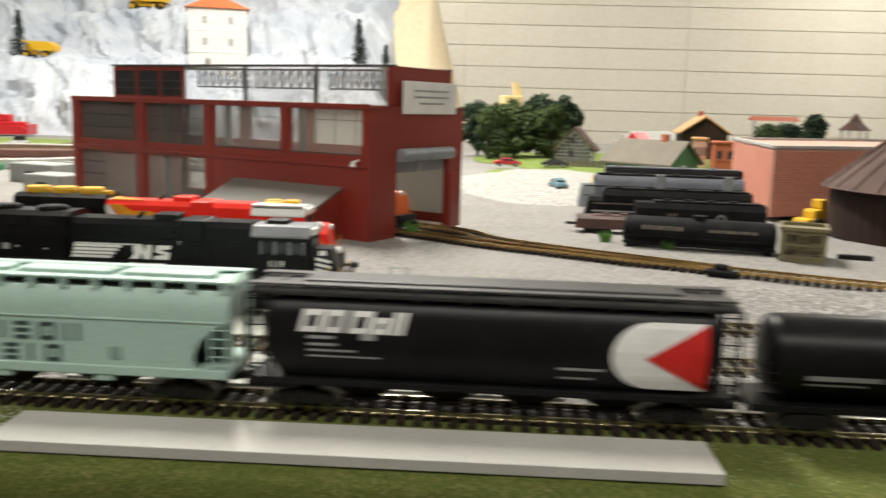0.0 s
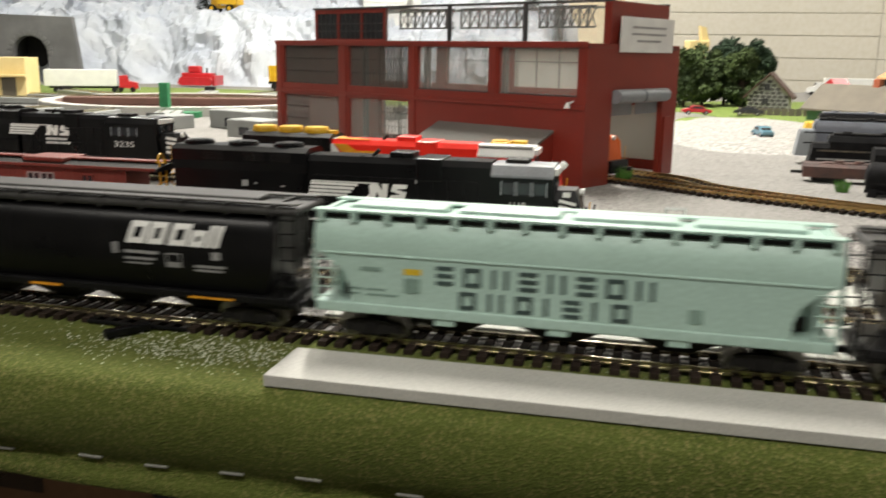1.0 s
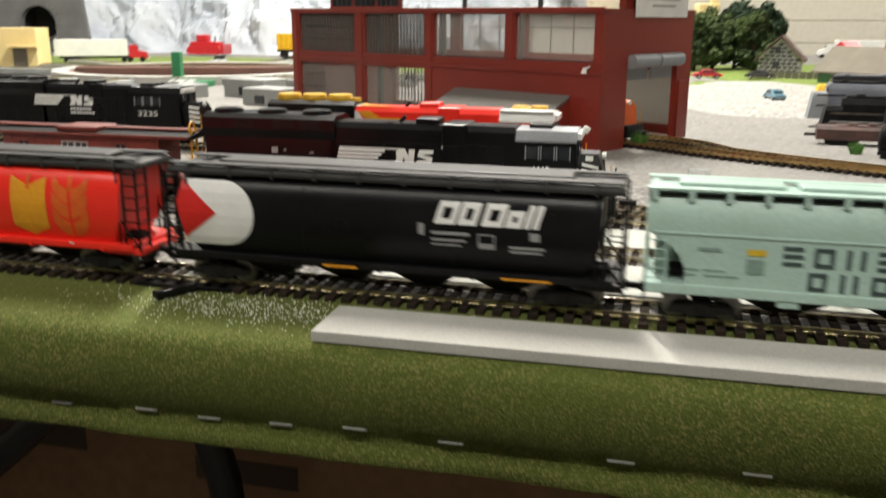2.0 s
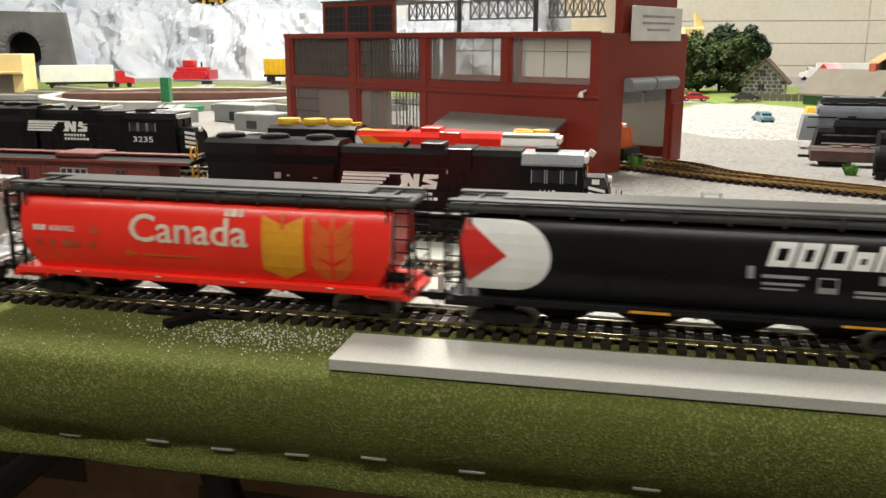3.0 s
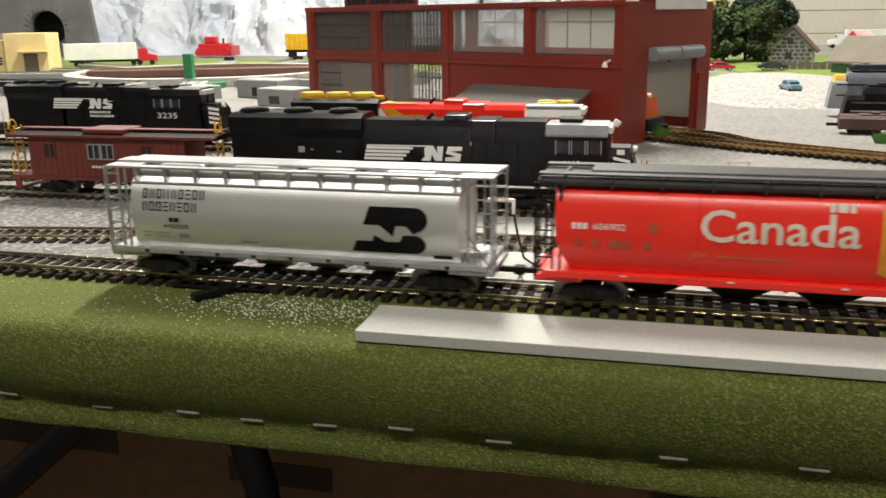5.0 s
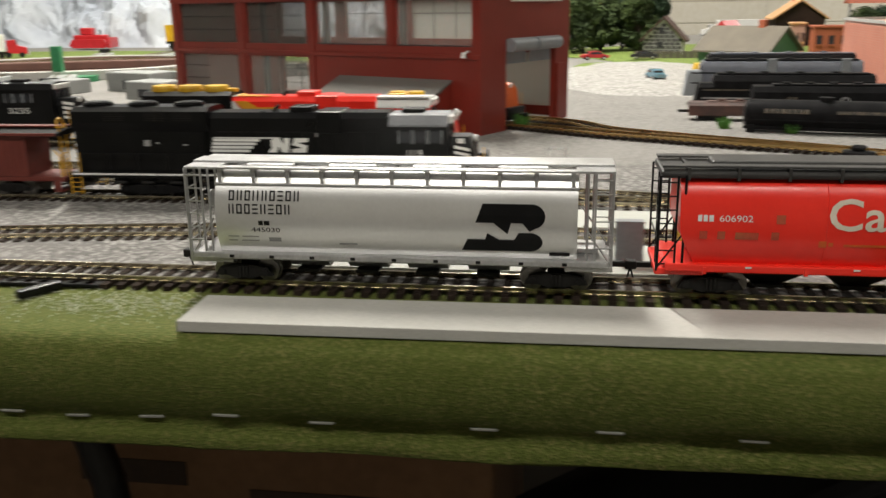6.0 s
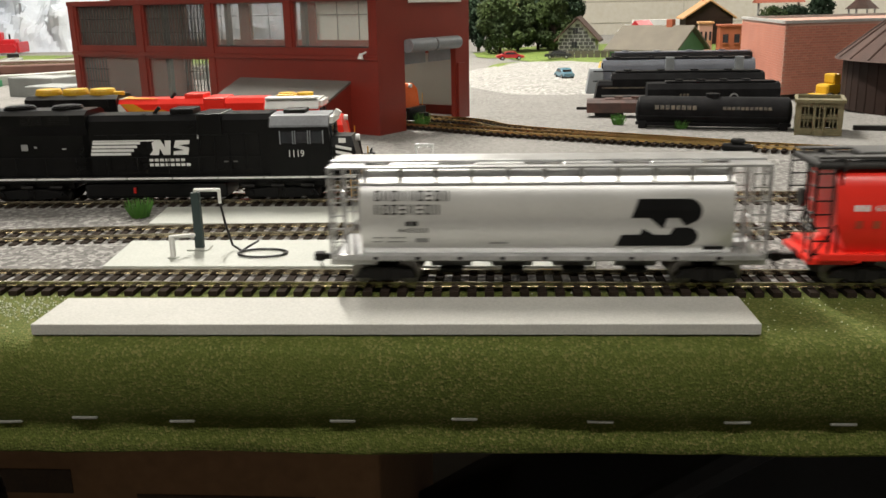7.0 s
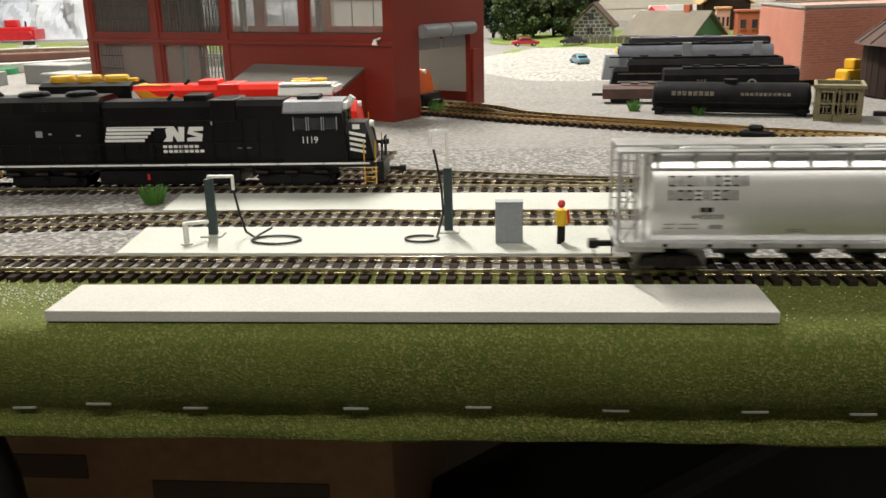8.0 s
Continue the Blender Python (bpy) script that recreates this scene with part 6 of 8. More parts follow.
fuel_crane(0.1535, 0.1235, 0.0335, [(-0.0070, 0, 0.0430), (-0.0052, 0, 0.034), (-0.0032, -0.001, 0.022), (-0.0026, -0.002, 0.010), (-0.0045, -0.010, 0.003)] + ring(-0.0125, -0.0165, 0.0085, 0.0060, 30, -310, 16, 0.0008),
           "slate green fuel crane with a clear arm and coiled hose", True)


def small_things():
    t = thing("stand_pipe", pose(0.0225, 0.1010, 0.0036), "small white stand pipe on the apron", "stand pipe")
    part("pipe", line(B(), [(0, 0, 0), (0, 0, 0.0105)], 0.0014, 10), M_WHITETOY, t)
    part("pipe_head", line(B(), [(-0.0010, 0, 0.0105), (0.0012, 0, 0.0108), (0.0075, 0.012, 0.0085)], 0.0010, 8), M_WHITETOY, t)
    part("foot", rod(B(), (0, 0, 0), (0, 0, 0.0006), 0.0030, 12), M_APRON, t)
    t = thing("control_cabinet", pose(0.1845, 0.1030, 0.0036, 0, 0, 0), "plain blue-grey control cabinet on the apron", "cabinet")
    part("body", box(B(), -0.0067, 0.0067, -0.0028, 0.0028, 0, 0.0205, 0.0003), M_GREYBOX, t)
    part("lid", box(B(), -0.0069, 0.0069, -0.0030, 0.0030, 0.0203, 0.0209, 0.0002), M_GREYBOX, t)
    # figurine
    bm = B()
    rod(bm, (-0.0006, 0, 0.0005), (0.0000, 0, 0.0100), 0.0011, 8, 0.0016)
    rod(bm, (0.0012, 0.0008, 0.0005), (0.0008, 0, 0.0100), 0.0011, 8, 0.0016)
    box(bm, -0.0018, 0.0006, -0.0022, 0.0010, 0, 0.0011, 0.0003)
    rod(bm, (0.0002, 0, 0.0090), (0.0004, 0, 0.0168), 0.0026, 10, 0.0029)
    rod(bm, (0.0030, 0, 0.0165), (0.0036, -0.0010, 0.0100), 0.0011, 8, 0.0009)
    rod(bm, (-0.0018, 0.0015, 0.0165), (-0.0010, 0.0022, 0.0100), 0.0011, 8, 0.0009)
    bmesh.ops.create_uvsphere(bm, u_segments=12, v_segments=8, radius=0.0017, matrix=Matrix.Translation((0.0003, 0, 0.0192)))
    rod(bm, (0.0003, 0, 0.0197), (0.0003, 0, 0.0214), 0.0020, 12, 0.0011)
    for f in bm.faces:
        c = f.calc_center_median()
        f.material_index = 1 if c.z < 0.0098 else (2 if c.z > 0.0172 or c.x > 0.0028 or c.y > 0.0017 else 0)
    me = mesh_of("figurine", bm, M_VEST, 45)
    me.materials.append(M_BLACK)
    me.materials.append(M_DECALRED)
    ob = new("figurine", me)
    ob.matrix_basis = pose(0.2095, 0.1010, 0.0036)
    tagged(ob, "small plastic figurine in a yellow and red outfit", "figurine")

    def tuft(x, y, r, h, z=0.0025):
        bm = B()
        rnd = random.Random(int(x * 1000) + 7)
        for _ in range(150):
            a, k = rnd.uniform(0, 6.28), rnd.uniform(0, 1) ** 0.5
            p = Vector((r * 0.6 * k * math.cos(a), r * 0.6 * k * math.sin(a), 0))
            q = p * 1.8 + Vector((0, 0, h * rnd.uniform(0.6, 1.1)))
            rod(bm, p, q, 0.00032, 3, 0.00012)
        t = new("grass_tuft", mesh_of("grass_tuft", bm, M_TUFT))
        t.matrix_basis = pose(x, y, z)
        tagged(t, "bright green grass tuft on the ballast", "grass tuft", "grass tufts")
    tuft(-0.031, 0.195, 0.0085, 0.0105)
    tuft(0.318, 0.607, 0.0085, 0.011, 0)
    tuft(0.376, 0.576, 0.0095, 0.010, 0)
    tuft(0.113, 0.600, 0.010, 0.016, 0)
    # black switch machine on the brass track
    t = thing("switch_machine", pose(0.392, 0.428, 0.001, 0, 0, -22), "black switch machine beside the brass track", "switch machine")
    part("base", box(B(), -0.013, 0.013, -0.005, 0.005, 0, 0.006, 0.002), M_BLACK, t)
    part("motor", box(B(), -0.006, 0.006, -0.004, 0.004, 0.006, 0.0105, 0.002), M_BLACK, t)


small_things()


# ---- yard: stored stock behind the brass track ----
def stored_tank():
    t = thing("tank_shell", pose(0.406, 0.576, 0, 0, 0, -14), "sooty black tank shell with worn lettering, off its trucks", "tank shell", "stored stock")
    L, r = 0.140, 0.0150
    bm = rod(B(), (-L / 2, 0, 0.0165), (L / 2, 0, 0.0165), r, 26)
    for x in (-L / 2, L / 2):
        bmesh.ops.create_uvsphere(bm, u_segments=20, v_segments=10, radius=1, matrix=Matrix.Translation((x, 0, 0.0165)) @ Matrix.Diagonal((0.005, r * 0.99, r * 0.99, 1)))
    part("tank", bm, M_TANKBLACK, t, smooth=40)
    part("frame", box(B(), -L / 2 - 0.004, L / 2 + 0.004, -0.011, 0.011, 0.0035, 0.0065, 0.0005), M_TANKBLACK, t)
    part("dome", rod(B(), (0, 0, 0.030), (0, 0, 0.0345), 0.007, 14), M_TANKBLACK, t)
    for x in (-L / 2 + 0.003, L / 2 - 0.003):
        part("bolster", box(B(), x - 0.004, x + 0.004, -0.014, 0.014, 0, 0.008, 0.001), M_TANKBLACK, t)
    part("handrail", rod(B(), (-L / 2, -r - 0.001, 0.013), (L / 2, -r - 0.001, 0.013), 0.0004, 5), M_TANKBLACK, t)
    f = lambda z: -math.sqrt(max(0, r ** 2 - (z - 0.0165) ** 2))
    decal("worn_lettering", [rect(-0.055 + i * 0.0052, -0.0512 + i * 0.0052, 0.0195, 0.0236) for i in range(8)], M_WORNGOLD, t, f)
    decal("worn_lettering", [rect(0.010 + i * 0.0042, 0.0132 + i * 0.0042, 0.0200, 0.0228) for i in range(11)], M_WORNGOLD, t, f)


def stored_body(name, x, y, angle, L, w, h, body, roof, label, category, nose=None, z0=0.004, stripe=None):
    t = thing(name, pose(x, y, 0, 0, 0, angle), label, category, "stored stock")
    part("body", prism(B(), [(-w, z0), (-w, h * 0.80), (-w * 0.72, h * 0.96), (0, h), (w * 0.72, h * 0.96), (w, h * 0.80), (w, z0)], -L / 2 + (0.016 if nose else 0), L / 2), body, t, smooth=30)
    part("roof_panel", box(B(), -L / 2 + 0.02, L / 2 - 0.004, -w * 0.55, w * 0.55, h * 0.985, h * 1.03, 0.0006), roof, t)
    for k in range(4):
        xx = -L / 2 + 0.035 + k * (L - 0.06) / 3.4
        part("roof_detail", rod(B(), (xx, 0, h * 1.02), (xx, 0, h * 1.02 + 0.002), 0.005, 12), roof, t)
    for xx in (-L * 0.30, L * 0.30):
        part("truck", box(B(), xx - 0.016, xx + 0.016, -w * 0.85, w * 0.85, 0, z0 + 0.001, 0.001), M_RUNNING, t)
    if nose:
        bm = B()
        prof = [(-w, z0), (-w, h * 0.62), (-w * 0.7, h * 0.74), (w * 0.7, h * 0.74), (w, h * 0.62), (w, z0)]
        prism(bm, prof, -L / 2 - 0.004, -L / 2 + 0.018, lambda z: -L / 2 - 0.006 + 0.010 * (z / h) ** 2)
        part("nose", bm, nose, t, smooth=40)
        part("windscreen", box(B(), -L / 2 + 0.0145, -L / 2 + 0.0165, -w * 0.7, w * 0.7, h * 0.75, h * 0.90, 0.0004), M_CABGLASS, t)
    for z, mm in stripe or ():
        part("stripe", box(B(), -L / 2 + 0.003, L / 2 - 0.002, -w - 0.0006, -w + 0.0004, z, z + 0.0016), mm, t)
    return t


def muntins_of(x, h):
    bm = B()
    muntins(bm, x - 0.0045, x + 0.0045, 0.008, h - 0.009, 0.0002, 0.0030, 0.0055, 0.0005)
    return bm


def stored_yard():
    stored_tank()
    t = stored_body("flat_wagon", 0.357, 0.690, -6, 0.125, 0.015, 0.0185, M_RUST, M_RUST, "rusty brown flat wagon body", "flat wagon")
    part("coupler_bar", box(B(), -0.074, -0.060, -0.0015, 0.0015, 0.006, 0.009, 0.0004), M_RUNNING, t)
    t = stored_body("box_wagon", 0.432, 0.688, -5, 0.142, 0.0145, 0.0365, M_TANKBLACK, M_TANKBLACK, "black wagon body with a round emblem", "box wagon")
    part("emblem", rod(B(), (0.022, -0.0156, 0.020), (0.022, -0.0143, 0.020), 0.0050, 18), M_GREYTEXT, t, "round grey emblem")
    part("emblem_centre", rod(B(), (0.022, -0.0160, 0.020), (0.022, -0.0144, 0.020), 0.0034, 16), M_TANKBLACK, t)
    decal("worn_lettering", [rect(-0.036 + i * 0.0036, -0.0335 + i * 0.0036, 0.021, 0.0245) for i in range(3)], M_WORNGOLD, t, lambda z: -0.0146, curved=False)
    stored_body("diesel_body", 0.418, 0.790, -4, 0.196, 0.0150, 0.0405, M_TANKBLACK, M_TANKBLACK, "black diesel body with thin gold stripes", "locomotive body", M_TANKBLACK, stripe=[(0.012, M_GREYTEXT), (0.0215, M_WORNGOLD)])
    t = stored_body("diesel_body", 0.430, 0.905, -3, 0.215, 0.0150, 0.0495, M_GREYBLUE, M_TANKBLACK, "blue-grey streamlined diesel body with dark roof", "locomotive body", M_GREYBOX, stripe=[(0.0330, M_TANKBLACK), (0.020, M_TANKBLACK)])
    for x in (-0.004, 0.086):
        part("grey_post", box(B(), x - 0.006, x + 0.006, -0.0172, -0.0150, 0.004, 0.052, 0.001), M_GREYBOX, t)
    stored_body("diesel_body", 0.462, 1.030, -2, 0.220, 0.0150, 0.0505, M_TANKBLACK, M_GREYBLUE, "dark diesel body with a yellow nose", "locomotive body", M_YELLOW)
    # bare caboose shell
    t = thing("caboose_shell", pose(0.489, 0.515, 0, 0, 0, -18), "unpainted olive caboose shell standing on the yard", "caboose shell", "stored stock")
    w, d, h = 0.0205, 0.046, 0.0345
    for x0, x1 in ((-w, -w + 0.005), (-0.0055, -0.003), (0.003, 0.0055), (w - 0.005, w)):
        part("end_post", box(B(), x0, x1, 0, 0.0015, 0.002, h - 0.004), M_OLIVE, t)
    for z0, z1 in ((0.002, 0.007), (0.0155, 0.0175), (h - 0.008, h - 0.004)):
        part("end_rail", box(B(), -w, w, -0.0004, 0.0011, z0, z1), M_OLIVE, t)
    part("side_wall", box(B(), -w, -w + 0.0015, 0.0016, d, 0.002, h - 0.004), M_OLIVE, t)
    part("side_wall", box(B(), w - 0.0015, w, 0.0016, d, 0.002, h - 0.004), M_OLIVE, t)
    part("back_wall", box(B(), -w, w, d + 0.0002, d + 0.0015, 0.002, h - 0.004), M_OLIVE, t)
    bm = B()
    for y in (-0.003, d - 0.0005):
        box(bm, -w - 0.0015, w + 0.0015, y, y + 0.003, h - 0.0038, h - 0.001)
    for x in (-w - 0.0015, w - 0.0015):
        box(bm, x, x + 0.003, 0.0, d - 0.0005, h - 0.0038, h - 0.001)
    part("roof_rim", bm, M_OLIVE, t)
    part("roof", box(B(), -w + 0.0016, w - 0.0016, 0.0016, d - 0.002, h - 0.0060, h - 0.0042), M_OLIVE, t)
    part("floor_plate", box(B(), -w, w, -0.002, d, 0, 0.0019), M_OLIVE, t)
    for x in (-0.011, 0.011):
        part("window_grid", muntins_of(x, h), M_OLIVE, t)
    part("step", box(B(), -0.004, 0.004, -0.004, -0.0005, 0, 0.006, 0.0003), M_OLIVE, t)
    ladder(t, 0.0, -0.0008, 0.002, h - 0.003, 0.004, M_OLIVE, "x", 7, 0.0005)
    # loose coupler bar
    t = thing("loose_coupler", pose(0.552, 0.545, 0, 0, 0, -10), "dark loose coupler bar lying on the yard", "coupler")
    part("bar", box(B(), -0.018, 0.014, -0.003, 0.003, 0, 0.005, 0.001), M_RUNNING, t)
    t = thing("loader", pose(0.602, 0.80, 0, 0, 0, 30), "small yellow loader behind the caboose shell", "loader")
    part("loader_body", box(B(), -0.012, 0.016, -0.010, 0.010, 0.006, 0.022, 0.003), M_YELLOW, t)
    part("loader_cab", box(B(), 0.0, 0.012, -0.008, 0.008, 0.022, 0.034, 0.002), M_YELLOW, t)
    part("bucket", box(B(), -0.026, -0.012, -0.012, 0.012, 0.001, 0.011, 0.003), M_YELLOW, t)
    for x in (-0.008, 0.010):
        part("wheel", rod(B(), (x, -0.013, 0.006), (x, 0.013, 0.006), 0.006, 14), M_RUNNING, t)


stored_yard()


# ---- buildings ----
def round_barn():
    t = thing("round_barn", pose(0.712, 0.715, 0), "dark brown round wooden house with a conical roof", "round house")
    r, h, n = 0.118, 0.060, 26
    part("inner_wall", rod(B(), (0, 0, 0), (0, 0, h), r - 0.002, n), M_DARKWOOD, t)
    me = mesh_of("board", box(B(), -0.0068, 0.0068, -0.0016, 0.0016, 0.0, h, 0.0005), M_DARKWOOD)
    for i in range(52):
        a = 2 * math.pi * i / 52
        b = new("board", me)
        b.parent = t
        b.matrix_basis = pose(r * math.cos(a), r * math.sin(a), 0, 0, 0, math.degrees(a) + 90)
    part("roof", rod(B(), (0, 0, h - 0.004), (0, 0, 0.152), r + 0.012, n, 0.012), M_BROWNROOF, t)
    bm = B()
    for i in range(n):
        a = 2 * math.pi * (i + 0.5) / n
        rod(bm, ((r + 0.010) * math.cos(a), (r + 0.010) * math.sin(a), h - 0.002), (0.014 * math.cos(a), 0.014 * math.sin(a), 0.152), 0.0012, 5)
    part("roof_rib", bm, M_BROWNROOF, t)


def brick_block():
    """A pink brick building whose corner points at the yard."""
    t = thing("brick_building", pose(0.572, 0.885, 0), "pink brick flat-roofed building with a grey parapet", "brick building")
    H = 0.096
    a0, a1 = Vector((0, 0, 0)), Vector((0.038, 0.34, 0))
    b1 = Vector((0.46, 0.20, 0))
    c = a1 + b1
    core = slabxy(B(), [(a0.x, a0.y), (b1.x, b1.y), (c.x, c.y), (a1.x, a1.y)], 0, H - 0.004)
    part("wall", core, M_PINKWALL, t)
    bm = B()
    w = 0.006
    for p, q in ((a0, b1), (b1, c), (c, a1), (a1, a0)):
        d = (q - p).normalized()
        ang = math.degrees(math.atan2(d.y, d.x))
        box(bm, -0.002, (q - p).length + 0.002, -0.002, w, H - 0.0038, H, 0, pose(p.x, p.y, 0, 0, 0, ang))
    part("parapet", bm, M_PARAPET, t)
    # courses of brick on the two faces towards the yard
    wide, tall, gap = 0.0078, 0.0034, 0.0007
    me = mesh_of("brick", box(B(), 0, wide - gap, -0.0006, 0.0004, 0, tall - gap), M_PINKBRICK)
    rest = B()
    count = 0
    for p, q in ((a0, b1), (a1, a0)):
        d = (q - p)
        ang = math.degrees(math.atan2(d.y, d.x))
        n = int(d.length / wide)
        base = pose(p.x, p.y, 0, 0, 0, ang)
        for row in range(int((H - 0.005) / tall)):
            for i in range(n):
                m = base @ pose((i + 0.5 * (row % 2)) * wide, 0, 0.0006 + row * tall)
                if p is a0 and i < 14 and row > 5 and count < 290:
                    b = new("brick", me)
                    b.parent = t
                    b.matrix_basis = m
                    count += 1
                else:
                    box(rest, 0, wide - gap, -0.0006, 0.0004, 0, tall - gap, 0, m)
    tagged(part("bricks", rest, M_PINKBRICK, t), kind="stuff")


def gable_house(name, x, y, angle, L, W, eave, ridge, wall, roof, label, stones=False, chimney=True):
    """Ridge along local x; the gable end that faces the yard is at x = L/2 or, turned, the front."""
    t = thing(name, pose(x, y, 0, 0, 0, angle), label, "house", "village houses")
    part("wall", prism(B(), [(-W / 2, 0), (-W / 2, eave), (0, ridge - 0.003), (W / 2, eave), (W / 2, 0)], -L / 2, L / 2), M_PALEMORTAR if stones else wall, t)
    o = 0.010
    s = (ridge - eave) / (W / 2)
    for k in (-1, 1):
        prof = [(k * (W / 2 + o), eave - s * o), (0, ridge), (0, ridge + 0.004), (k * (W / 2 + o), eave - s * o + 0.004)]
        part("roof", prism(B(), prof, -L / 2 - o, L / 2 + o), roof, t)
    if stones:
        me = mesh_of("stone", box(B(), -0.0002, 0.0014, 0, 0.0104, 0, 0.0066, 0.0006), M_STONE)
        rows = int(ridge / 0.0084)
        for r in range(rows):
            z = 0.001 + r * 0.0084
            half = W / 2 if z < eave else W / 2 * (ridge - z - 0.008) / (ridge - eave)
            n = int(2 * half / 0.0124)
            for i in range(n):
                yy = -n * 0.0062 + i * 0.0124 + (0.004 if r % 2 else 0)
                for mm in (pose(-L / 2, yy + 0.0104, z, 0, 0, 180),):
                    b = new("stone", me)
                    b.parent = t
                    b.matrix_basis = mm
        for yy, zz in ((0.006, 0.020), (0.004, 0.052)):
            w = part("window", box(B(), -L / 2 - 0.0022, -L / 2 - 0.0002, yy - 0.006, yy + 0.006, zz, zz + 0.014, 0.0004), M_CABGLASS, t)
            part("window_frame", box(B(), -L / 2 - 0.0028, -L / 2 - 0.0020, yy - 0.0008, yy + 0.0008, zz, zz + 0.014), M_STONE, w)
    else:
        for i in range(int(eave / 0.004)):
            part("clapboard", box(B(), -L / 2 - 0.0006, L / 2 + 0.0006, -W / 2 - 0.0007, W / 2 + 0.0007, i * 0.004 + 0.0005, i * 0.004 + 0.0034), wall, t)
        part("door", box(B(), L / 2 - 0.0005, L / 2 + 0.0012, -0.009, 0.009, 0, eave * 0.8, 0.0004), M_WHITETOY, t)
    if chimney:
        part("chimney", box(B(), L * 0.15, L * 0.15 + 0.014, -0.006, 0.008, ridge - 0.016, ridge + 0.016, 0.001), M_RUSTBRICK, t)
    return t


round_barn()
brick_block()
gable_house("stone_house", 0.405, 1.885, 78, 0.085, 0.088, 0.043, 0.088, M_STONE, M_BROWNROOF, "small dark stone house with pale mortar and a brown roof", True, False)
gable_house("green_house", 0.540, 1.600, -40, 0.150, 0.125, 0.030, 0.071, M_GREENWALL, M_OLIVEROOF, "low green clapboard house with an olive roof")
t_house = gable_house("dark_house", 0.800, 2.28, 86, 0.12, 0.125, 0.080, 0.122, M_DARKWOOD, M_TANROOF, "dark boarded house with an orange-tan roof")


def flat_block(name, x, y, angle, L, W, H, wall, trim, label, category="building"):
    t = thing(name, pose(x, y, 0, 0, 0, angle), label, category, "village buildings")
    part("wall", box(B(), -L / 2, L / 2, -W / 2, W / 2, 0, H, 0.001), wall, t)
    part("cornice", box(B(), -L / 2 - 0.003, L / 2 + 0.003, -W / 2 - 0.003, W / 2 + 0.003, H, H + 0.005, 0.001), trim, t)
    for k in range(3):
        xx = -L / 2 + (k + 0.5) * L / 3
        w = part("window", box(B(), xx - L * 0.08, xx + L * 0.08, -W / 2 - 0.001, -W / 2 + 0.001, H * 0.45, H * 0.75, 0.0003), M_CABGLASS, t)
        part("sill", box(B(), xx - L * 0.1, xx + L * 0.1, -W / 2 - 0.003, -W / 2 - 0.0005, H * 0.41, H * 0.45), trim, w)
    return t


flat_block("brick_shop", 0.755, 1.80, -8, 0.075, 0.07, 0.064, M_RUSTBRICK, M_RUSTBRICK, "small rust-red brick shop")
flat_block("brick_shop", 0.700, 1.86, -8, 0.030, 0.05, 0.070, M_PINKWALL, M_TANROOF, "narrow tan brick shop front")


def vehicle(name, x, y, z, angle, L, body, label, category="car", h=0.015):
    t = thing(name, pose(x, y, z, 0, 0, angle), label, category, "toy cars" if category == "car" else "")
    W = L * 0.20
    side = [(-L / 2, h * 0.28), (-L / 2, h * 0.58), (-L * 0.30, h * 0.66), (-L * 0.16, h), (L * 0.16, h), (L * 0.30, h * 0.64), (L / 2, h * 0.52), (L / 2, h * 0.25)]
    bm = slabxz(B(), side, -W, W)
    bmesh.ops.bevel(bm, geom=bm.edges[:], offset=h * 0.07, segments=2, affect="EDGES")
    part("body", bm, body, t, smooth=35)
    for s in (-1, 1):
        part("window", slabxz(B(), [(-L * 0.24, h * 0.69), (-L * 0.14, h * 0.93), (L * 0.14, h * 0.93), (L * 0.25, h * 0.69)], *sorted((s * (W - 0.0002), s * (W + 0.0003)))), M_CABGLASS, t)
        for xx in (-L * 0.30, L * 0.30):
            wl = part("wheel", rod(B(), (xx, s * (W - 0.002), h * 0.24), (xx, s * (W + 0.0006), h * 0.24), h * 0.24, 14), M_RUNNING, t)
            part("rim", rod(B(), (xx, s * (W + 0.0004), h * 0.24), (xx, s * (W + 0.001), h * 0.24), h * 0.13, 10), M_SILVERTRIM, wl)
    part("rear_window", box(B(), -L * 0.29, -L * 0.18, -W * 0.75, W * 0.75, h * 0.70, h * 0.88, 0.0004), M_CABGLASS, t)
    return t


vehicle("toy_car", 0.305, 1.120, 0.006, 106, 0.046, M_BLUECAR, "light blue model car on the gravel", h=0.0175)
vehicle("toy_car", 0.232, 1.640, 0.006, 8, 0.060, M_REDTOY, "red model car on the grass edge", h=0.018)
vehicle("toy_car", 0.338, 1.665, 0.006, 175, 0.060, M_DARKCAR, "black model car by the stone house", h=0.017)
t = thing("low_fence", pose(0.42, 1.70, 0.004), "low grey board fence by the village", "fence")
for i in range(16):
    part("fence_board", box(B(), -0.10 + i * 0.0145, -0.087 + i * 0.0145, -0.001, 0.001, 0, 0.016, 0.0003), M_OLIVEROOF, t)


